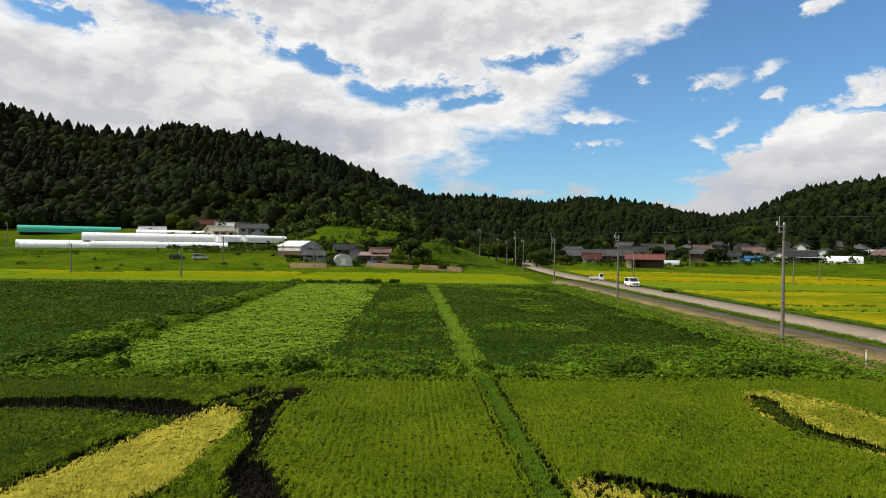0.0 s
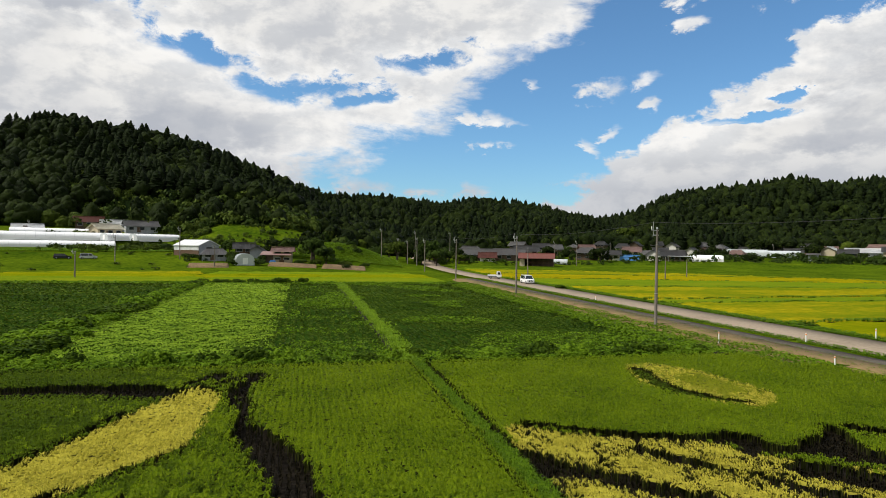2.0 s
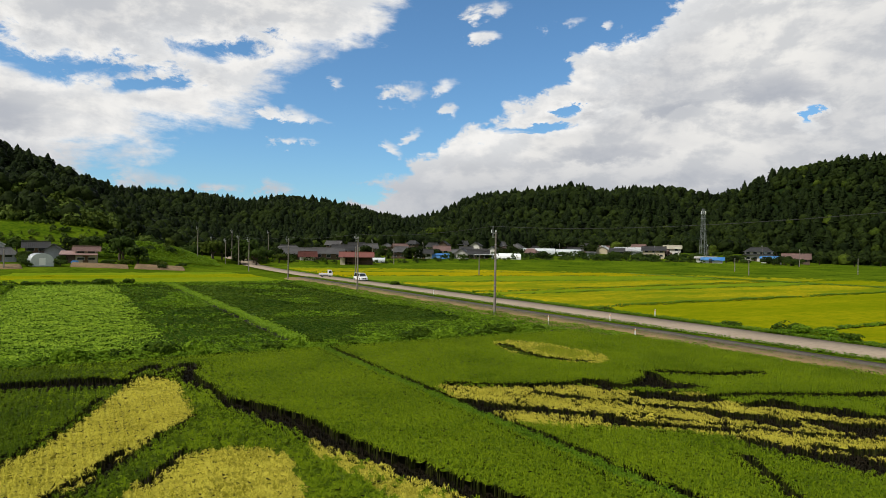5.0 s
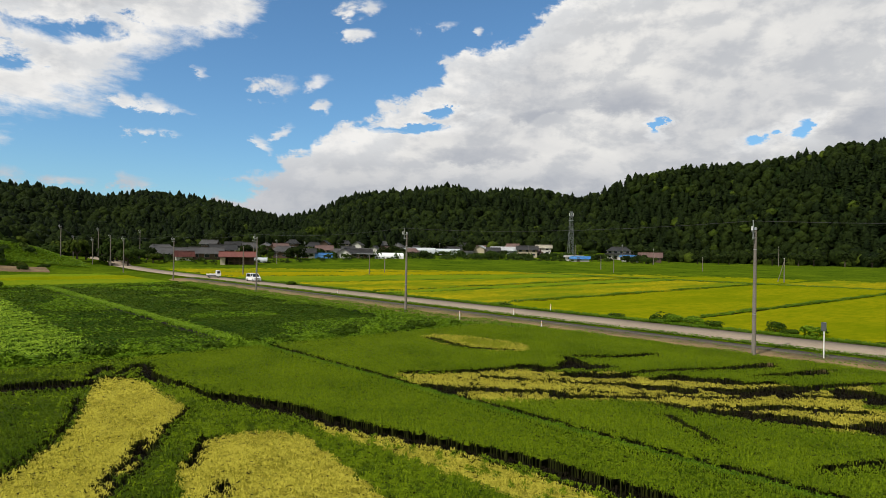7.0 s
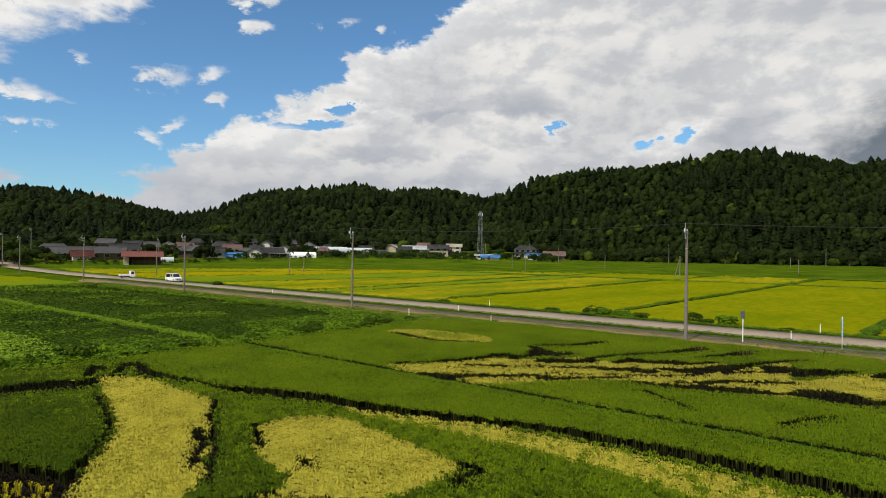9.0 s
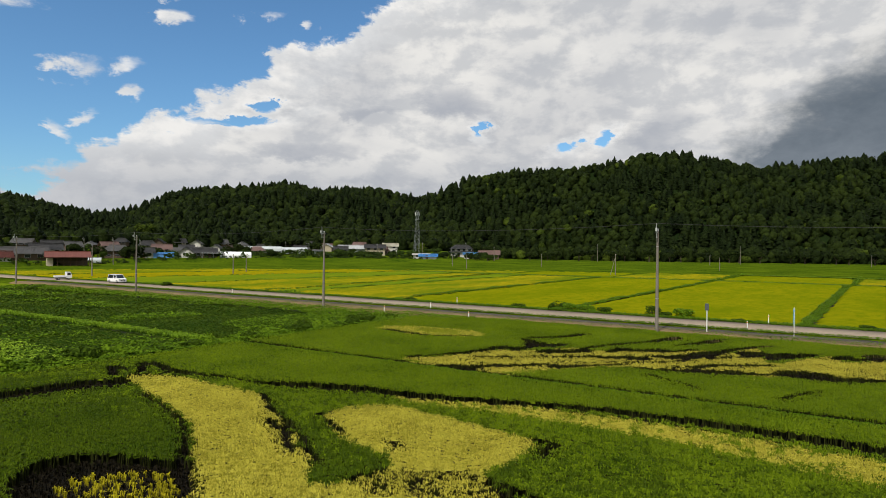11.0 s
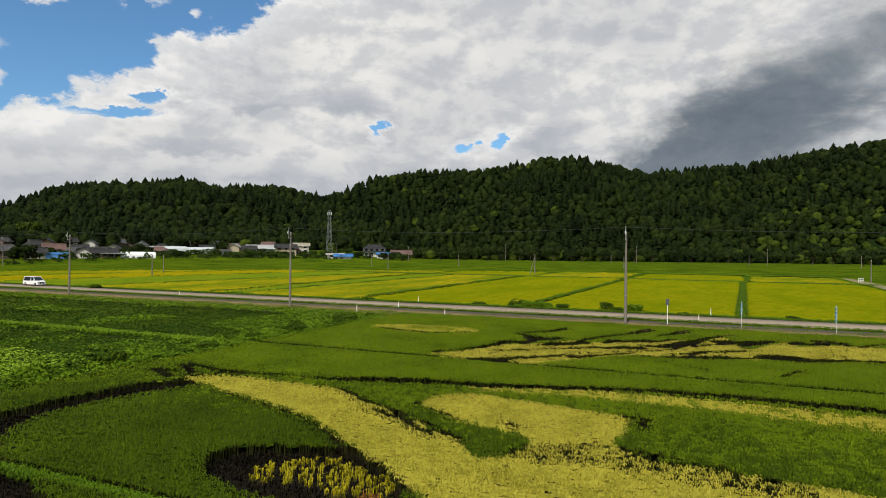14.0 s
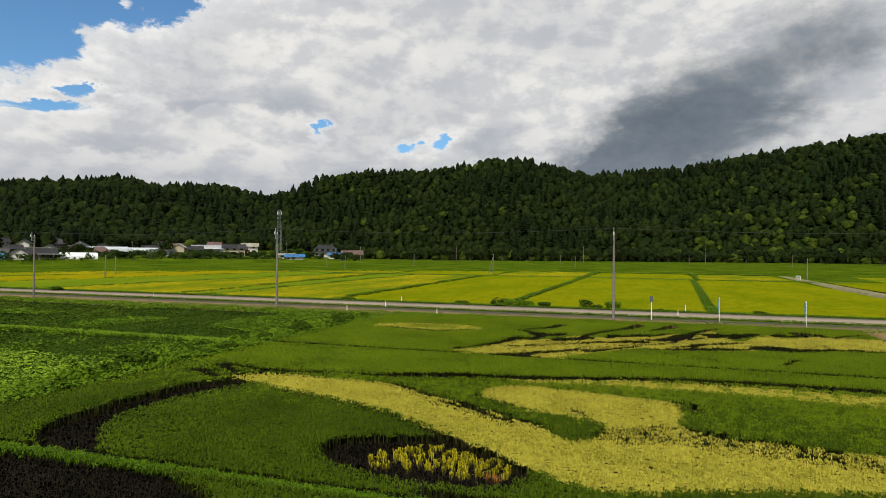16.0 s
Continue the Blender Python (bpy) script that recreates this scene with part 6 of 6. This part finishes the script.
def vehicle(x, y, z, rot, paint, label, L=4.25, Wd=1.70, Ht=1.73, hood=0.75, name="minivan", category="van", low=False):
    """A closed car: -y is its front. Body shell, glass house, doors, lamps and wheels."""
    e = thing(name, x, y, z, rot, label, category)
    f, b = -L / 2, L / 2
    belt = Ht * 0.56
    nose = f + hood
    rake = 0.85 if low else 0.6
    bm = prism([(f, 0.32), (f + 0.03, belt * 0.78), (f + 0.18, belt * 0.94), (nose, belt + 0.04), (b - 0.08, belt + 0.04), (b, belt * 0.9), (b, 0.32), (b - 0.1, 0.22), (f + 0.1, 0.22)], -Wd / 2, Wd / 2)
    bmesh.ops.bevel(bm, geom=bm.edges[:], offset=0.06, segments=2, affect="EDGES")
    body = part("body", bm, paint, e)
    bm = bmesh.new()
    wt = Wd / 2 - 0.14
    lo = [bm.verts.new(q) for q in ((-Wd / 2 + 0.03, nose - 0.02, belt), (Wd / 2 - 0.03, nose - 0.02, belt), (Wd / 2 - 0.03, b - 0.05, belt), (-Wd / 2 + 0.03, b - 0.05, belt))]
    hi = [bm.verts.new(q) for q in ((-wt, nose + rake, Ht - 0.07), (wt, nose + rake, Ht - 0.07), (wt, b - 0.2, Ht - 0.07), (-wt, b - 0.2, Ht - 0.07))]
    for i in range(4):
        bm.faces.new((lo[i], lo[(i + 1) % 4], hi[(i + 1) % 4], hi[i]))
    bm.faces.new(hi)
    part("glass", bm, "window_dark", e)
    roof = box(-wt - 0.03, wt + 0.03, nose + rake - 0.06, b - 0.16, Ht - 0.09, Ht, 0.035)
    part("roof", roof, paint, e)
    for sx in (-1, 1):
        for yy, sl in ((nose + 0.02, rake), (nose + 1.25, 0.0), (b - 0.16, -0.12)):
            part("pillar", tube((sx * (Wd / 2 - 0.03), yy, belt), (sx * (wt + 0.012), yy + sl, Ht - 0.07), 0.045, None, 6), paint, e)
        part("door_mirror", box(sx * (Wd / 2 + 0.09) - 0.09, sx * (Wd / 2 + 0.09) + 0.09, nose + 0.25, nose + 0.37, belt + 0.02, belt + 0.2, 0.02), paint, e)
        part("headlight", box(sx * Wd * 0.36 - 0.17, sx * Wd * 0.36 + 0.17, f - 0.02, f + 0.1, belt * 0.66, belt * 0.84, 0.02), "lamp_glass", e)
        part("tail_light", box(sx * Wd * 0.44 - 0.08, sx * Wd * 0.44 + 0.08, b - 0.08, b + 0.02, belt * 0.6, belt * 1.0, 0.02), "lamp_red", e)
        part("door_handle", box(sx * (Wd / 2 + 0.01) - 0.02, sx * (Wd / 2 + 0.01) + 0.02, nose + 1.05, nose + 1.22, belt * 0.86, belt * 0.9), paint, e)
        for yy in (f + 0.72, b - 0.72):
            wheel(e, sx * (Wd / 2 - 0.09), yy, 0.31, 0.2)
    part("grille", box(-Wd * 0.24, Wd * 0.24, f - 0.025, f + 0.05, belt * 0.42, belt * 0.74, 0.02), "car_black", e)
    part("bumper", box(-Wd / 2 + 0.05, Wd / 2 - 0.05, f - 0.05, f + 0.1, 0.24, belt * 0.38, 0.03), paint, e)
    part("number_plate", box(-0.17, 0.17, f - 0.06, f - 0.04, 0.42, 0.58), "plate", e)
    return e


def build_vehicles():
    rot = math.degrees(math.atan2(-UX, UY))
    x, y = W(112, 11.6)
    vehicle(x, y, road_z(112) + 0.03, rot, "car_white", "white minivan with dark windows on the road")
    # a small flat-bed truck waiting where the farm lane meets the road
    x, y = W(131, 10.2)
    e = thing("light_truck", x, y, road_z(131) + 0.03, 90, "small white flat-bed truck at the lane's end", "truck")
    bm = prism([(-1.65, 0.35), (-1.66, 0.95), (-1.40, 1.72), (-0.55, 1.76), (-0.5, 0.35)], -0.72, 0.72)
    bmesh.ops.bevel(bm, geom=bm.edges[:], offset=0.05, segments=2, affect="EDGES")
    part("cab", bm, "car_white", e)
    part("windscreen", prism([(-1.66, 1.02), (-1.46, 1.62), (-1.44, 1.60), (-1.64, 1.0)], -0.62, 0.62), "window_dark", e)
    for sx in (-1, 1):
        part("side_window", box(sx * 0.725 - 0.012, sx * 0.725 + 0.012, -1.35, -0.72, 1.0, 1.58), "window_dark", e)
        part("side_board", box(sx * 0.70 - 0.02, sx * 0.70 + 0.02, -0.45, 1.65, 0.62, 0.92), "car_white", e)
        part("headlight", box(sx * 0.5 - 0.12, sx * 0.5 + 0.12, -1.69, -1.6, 0.62, 0.78), "lamp_glass", e)
        for yy in (-1.0, 0.95):
            wheel(e, sx * 0.62, yy, 0.27, 0.16)
    part("bed", box(-0.7, 0.7, -0.45, 1.65, 0.55, 0.62), "car_white", e)
    part("tail_board", box(-0.7, 0.7, 1.63, 1.67, 0.62, 0.92), "car_white", e)
    part("chassis", box(-0.45, 0.45, -1.5, 1.55, 0.32, 0.55), "steel_dark", e)
    for px, py, paint, lab, low in ((-110, 173.5, "car_black", "black car parked on the farm lane", True), (-104.5, 176.5, "car_silver", "silver minivan parked on the farm lane", False)):
        vehicle(px, py, float(hill(px, py)) + 0.05, 125, paint, lab, 4.4, 1.7, 1.45 if low else 1.62, 0.9, "parked_car", "car", low)


build_vehicles()


# ---------------------------------------------------------------- single trees and shrubs
def tree_mesh(seed, n, size):
    v, f = broadleaf_unit(seed, n, size, 4, 0.35)
    me = bpy.data.meshes.new("crown")
    me.from_pydata([tuple(q) for q in v], [], [tuple(q) for q in f])
    return me


CROWNS = [(tree_mesh(100 + k, 260, 0.075), k) for k in range(4)]


CROWN_OF = {}


def tree(x, y, h, w, mat, label, rng, group="", z=None, sink=0.0, name="tree", category="tree"):
    z = float(hill(x, y)) if z is None else z
    e = thing(name, x, y, z, rng.uniform(0, 360), label, category, group)
    low = 1.0 - 1.6 * sink
    bm = tube((0, 0, -0.3), (0.1, 0.05, h * 0.45 * low), 0.025 * w + 0.02 * h, 0.015 * w + 0.01 * h, 8)
    for k in range(5):
        a = 6.283 * k / 5 + rng.uniform(-0.3, 0.3)
        tube((0.05, 0.02, h * low * rng.uniform(0.25, 0.42)), (0.22 * w * math.cos(a), 0.22 * w * math.sin(a), h * low * rng.uniform(0.5, 0.66)), 0.01 * h + w * 0.008, 0.006 * h, 6, bm)
    part("trunk", bm, "bark", e)
    k = (rng.randrange(len(CROWNS)), mat)
    if k not in CROWN_OF:
        CROWN_OF[k] = CROWNS[k[0]][0].copy()
        CROWN_OF[k].materials.append(M[mat])
    c = new("crown", CROWN_OF[k])
    c.parent = e
    c.scale = (w, w, h)
    c.location = (0, 0, -sink * h)
    return e


def build_trees():
    rng = random.Random(9)
    big = "leafy broadleaf tree standing beside the farmhouses"
    for x, y, h, w, m in ((-55.5, 196, 10.5, 9.5, "garden_leaf"), (-51, 193.5, 7.5, 8, "garden_leaf"), (-58, 202, 12, 9, "broadleaf"), (-66, 203, 8, 8, "garden_leaf"), (-72, 204, 7, 7, "broadleaf"), (-86, 203, 6, 6, "garden_leaf"), (-36, 243, 10, 10, "broadleaf_light"), (-24, 250, 11, 10, "garden_leaf"),
                          (-30, 268, 13, 11, "broadleaf"), (-20, 236, 8, 8, "garden_leaf"), (-14, 259, 6.5, 7, "broadleaf"), (-12, 247, 4.5, 6, "broadleaf_light"), (26, 284, 8, 8, "broadleaf"), (36, 290, 7, 7, "broadleaf"), (-17, 262, 8, 8, "garden_leaf"), (-44, 244, 7, 8, "garden_leaf"), (-26, 240, 6, 7, "broadleaf")):
        tree(*site(x, y), h, w, m, big, rng, "", None, 0.16)
    for x, y, h, w, m in ((-78, 185.5, 3.4, 4, "garden_leaf"), (-75, 180.5, 3.0, 4.4, "garden_leaf"), (-76.5, 183, 3.8, 3.6, "broadleaf_light"), (-73, 175, 2.0, 3.2, "garden_leaf"), (-66.5, 178.5, 2.2, 3.4, "garden_leaf"), (-89, 181, 2.6, 3.6, "garden_leaf"), (-86.5, 182.5, 2.2, 3, "garden_leaf"), (-68.5, 187, 2.8, 3.2, "garden_leaf"),
                          (-57, 187, 2.2, 3.4, "garden_leaf"), (-53, 188.5, 2.6, 3.8, "broadleaf_light"), (-98, 203, 4, 4.5, "garden_leaf"), (-101, 198, 2.4, 4, "broadleaf_light"), (-105, 206, 3, 5, "garden_leaf"), (-112, 212, 3.2, 5, "garden_leaf"), (-118, 216, 2.6, 5, "broadleaf_light"), (-43, 186, 1.8, 2.6, "garden_leaf"), (-46, 198, 2.2, 4, "broadleaf_light"), (-40, 200, 1.6, 3, "garden_leaf")):
        tree(*site(x, y), h * 1.35, w * 1.2, m, "rounded leafy bush in the farm garden", rng, "farm garden bushes", None, 0.34, "bush", "bush")
    for x, y, h, w in ((49, 285, 8.5, 10.5), (66, 312, 7, 6), (104, 322, 9, 8), (113, 330, 10, 9), (121, 338, 7, 8), (150, 362, 13, 16), (161, 366, 12, 15), (170, 352, 12, 13), (182, 322, 6, 6), (186, 306, 5, 6), (196, 280, 4, 5), (222, 254, 4, 5), (228, 262, 6, 7), (240, 268, 7, 8)):
        tree(*site(x, y), h, w, "broadleaf", "dark rounded garden tree between the village houses", rng, "", None, 0.26)
    tree(112, 418, 15, 14, "broadleaf_light", "bright yellow-green tree at the valley's end", rng)
    for k in range(95):
        az, r = rng.uniform(-3, 46), rng.uniform(0, 1)
        r = 262 + 95 * r + max(0, az - 5) * 1.2 if az < 24 else 300 + 85 * r
        r = max(r, float(np.interp(az, [-3, 6, 16, 30, 47], [262, 270, 312, 340, 345])))
        x, y = r * math.sin(radians(az)), r * math.cos(radians(az))
        tree(x, y, rng.uniform(3.0, 7.0), rng.uniform(3.5, 7.5), rng.choice(["broadleaf", "garden_leaf", "garden_leaf"]), "small garden tree among the village houses", rng, "village garden trees", None, 0.30)
    # clump of trees where the road leaves the fields, and behind the first houses
    for az, r, h, w, m in ((-3.2, 252, 8, 8, "garden_leaf"), (-2.0, 246, 6.5, 7, "broadleaf"), (-0.9, 252, 6, 7, "garden_leaf"), (-4.6, 262, 9, 9, "broadleaf"), (-6.2, 268, 9, 9, "broadleaf_light"), (-1.6, 268, 8, 9, "broadleaf"), (0.4, 262, 5, 6, "garden_leaf"), (1.2, 292, 8, 10, "broadleaf"), (3.6, 296, 9, 10, "broadleaf"), (5.6, 300, 8, 9, "garden_leaf"), (-7.6, 262, 7, 8, "garden_leaf")):
        x, y = r * math.sin(radians(az)), r * math.cos(radians(az))
        tree(x, y, h, w, m, "leafy tree in a clump beside the road and houses", rng, "trees by the road", None, 0.22)
    nr = np.random.default_rng(61)
    n = 330
    az = nr.uniform(-2, 39, n)
    front = np.interp(az, [-2, 6, 16, 30, 47], [251, 256, 296, 322, 318])
    D = front + np.where(nr.random(n) < 0.45, nr.uniform(-7, 1, n), nr.uniform(4, 75, n))
    bx, by = D * np.sin(np.radians(az)), D * np.cos(np.radians(az))
    up = np.where(D < front + 3, nr.uniform(0.7, 1.9, n), nr.uniform(1.8, 4.2, n))
    P = np.stack([bx, by, hill(bx, by) - 0.4 * up, up * nr.uniform(1.2, 2.0, n), up * 1.4], -1)
    v, f = scatter([broadleaf_unit(q, 60, 0.11) for q in range(60, 64)], P, nr)
    tagged(mesh_np("garden_hedge", v, f, [M["garden_leaf"]]), "dark clipped hedges and bushes round the village gardens", "hedge", kind="stuff")
    # row of old trees on the far bank
    for k in range(34):
        az = 46 + k * 1.55 + rng.uniform(-0.5, 0.5)
        r = 425 + 45 * (k / 34) + rng.uniform(-8, 8)
        x, y = HUB[0] + r * math.sin(radians(az)), HUB[1] + r * math.cos(radians(az))
        tree(x, y, rng.uniform(6.5, 9.5), rng.uniform(9, 13), "broadleaf", "spreading dark tree in a long row on the far bank", rng, "row of trees on the far bank", max(0.8, float(hill(x, y))))
    # shrubs along banks and road
    for k in range(13):
        x, y = W(113.5 + rng.uniform(-0.6, 0.6), -53.5 + 1.5 * k + rng.uniform(-0.5, 0.5))
        tree(x, y, rng.uniform(1.7, 2.5), rng.uniform(2.0, 3.0), "shrub", "dark leafy bush in a row at the far field edge", rng, "bushes at the far field edge", -0.5, 0.34, "bush", "bush")
    for k in range(20):
        x, y = W(27.6 + rng.uniform(-0.5, 1.6), -51 + 2.4 * k + rng.uniform(-0.8, 0.8))
        tree(x, y, rng.uniform(1.6, 2.4), rng.uniform(1.4, 2.8), "weed_mid" if k % 3 == 0 else "shrub", "leafy weed clump at the edge of the bean field", rng, "clumps at the field edge", -0.6, 0.34, "shrub", "shrub")
    for u, v, h, w in ((13.0, 16.4, 1.1, 2.0), (10.0, 15.0, 0.9, 1.6), (16.8, 16.8, 1.2, 2.4), (15.2, 16.2, 1.0, 1.8), (-5, 15.6, 0.4, 1.2), (-17, 15.8, 0.5, 1.4), (4.6, 16.8, 1.2, 1.6), (3.0, 16.2, 0.6, 1.6), (0.8, 15.9, 1.2, 1.9), (22, 15.6, 0.6, 1.8), (40, 15.4, 0.6, 1.8), (29, -43, 0.9, 2.6), (28.5, -38.5, 0.8, 1.6), (28.2, -9.5, 1.2, 2.2), (27.5, -14, 0.8, 1.4), (29, -24.5, 0.9, 1.4),
                       (30, -55.2, 1.2, 2.6), (34.5, -53.2, 1.3, 2.4), (39, -55.4, 1.2, 2.8), (43.5, -54.9, 1.4, 2.6), (55, -55, 1.3, 2.8), (60.5, -53.6, 1.2, 2.4), (66.5, -54.4, 1.5, 3.0), (73, -53.9, 1.2, 2.6), (80, -54.4, 1.2, 2.6), (91, -54.2, 1.2, 2.6), (98, -54.6, 1.3, 2.6), (105, -54, 1.2, 2.6), (32, -53.5, 1.1, 2.2), (37, -54.2, 1.3, 2.4), (41, -53.2, 1.0, 2.0), (46, -54.6, 1.2, 2.6), (52, -53.6, 1.0, 2.2), (58, -54.6, 1.2, 2.4), (63, -54, 1.4, 2.4), (70, -54.6, 1.3, 2.6), (76, -53.8, 1.2, 2.2), (85, -54.6, 1.1, 2.4), (34, -56, 1.0, 1.8), (49, -56, 1.1, 2.0), (96, 12.4, 1.0, 2.0), (108, -6, 1.2, 2.6)):
        x, y = W(u, v)
        if v < -50:
            h, w = h * 1.15, w * 1.2
        tree(x, y, h * 1.6, w * 1.25, "weed_mid" if rng.random() < 0.35 else "shrub", "low leafy shrub on the field bank", rng, "shrubs on the banks", -0.55 if v < 0 else -0.15, 0.34, "shrub", "shrub")


build_trees()


# ---------------------------------------------------------------- garden plots and terraces by the farm
def bed(x0, y0, L, wd, rot, mat, label):
    rng = np.random.default_rng(int(L * 10))
    n, m = 30, max(8, int(wd / 0.9) * 2 + 1)
    a, b = np.meshgrid(np.linspace(-L / 2, L / 2, n), np.linspace(-wd / 2, wd / 2, m), indexing="ij")
    c, s = math.cos(radians(rot)), math.sin(radians(rot))
    x, y = x0 + a * c - b * s, y0 + a * s + b * c
    z = hill(x, y) + 0.12 + 0.10 * (np.arange(m)[None, :] % 2) + rng.uniform(-0.02, 0.02, a.shape)
    z += 0.10 * (b + wd / 2)
    z[0, :] = z[-1, :] = z[0, :] - 0.3 - 0.10 * (b[0, :] + wd / 2)
    z[:, -1] -= 0.10 * wd
    z[:, 0] -= 0.4
    z[:, -1] -= 0.4
    tagged(mesh_np("garden_bed", np.stack([x, y, z], -1).reshape(-1, 3), grid_faces(n, m), [M[mat]]), label, "soil", kind="structure")


def build_beds():
    for x, y, L, wd, rot in ((-69, 174, 11, 5.5, 20), (-48.5, 185, 14, 6, 12), (-34, 189, 13, 8, 9)):
        bed(x, y, L, wd, rot, "garden_soil", "bare tilled brown soil in a garden plot")
    rng = np.random.default_rng(55)
    for cx, cy, a, b, d, mat, lab in ((-41, 225, 20, 16, 12, "weed_mid", "bright grass on the mound beside the road"), (-120, 205, 50, 14, 5, "grass", "long grass on the terraces"), (-150, 185, 60, 16, 4, "grass", "long grass on the terraces"), (-115, 222, 20, 12, 5, "weed_mid", "weeds on the slope by the greenhouses")):
        n = int(a * b * 4 * d * 0.4)
        px, py = rng.uniform(-a, a, n), rng.uniform(-b, b, n)
        c, s = math.cos(radians(33 if cx < -60 else 10)), math.sin(radians(33 if cx < -60 else 10))
        x, y = cx + px * c - py * s, cy + px * s + py * c
        blade_field("bank_grass", x, y, hill(x, y), rng, 3, 0.7, 0.5, 0.10, mat, lab, 0.3)


build_beds()
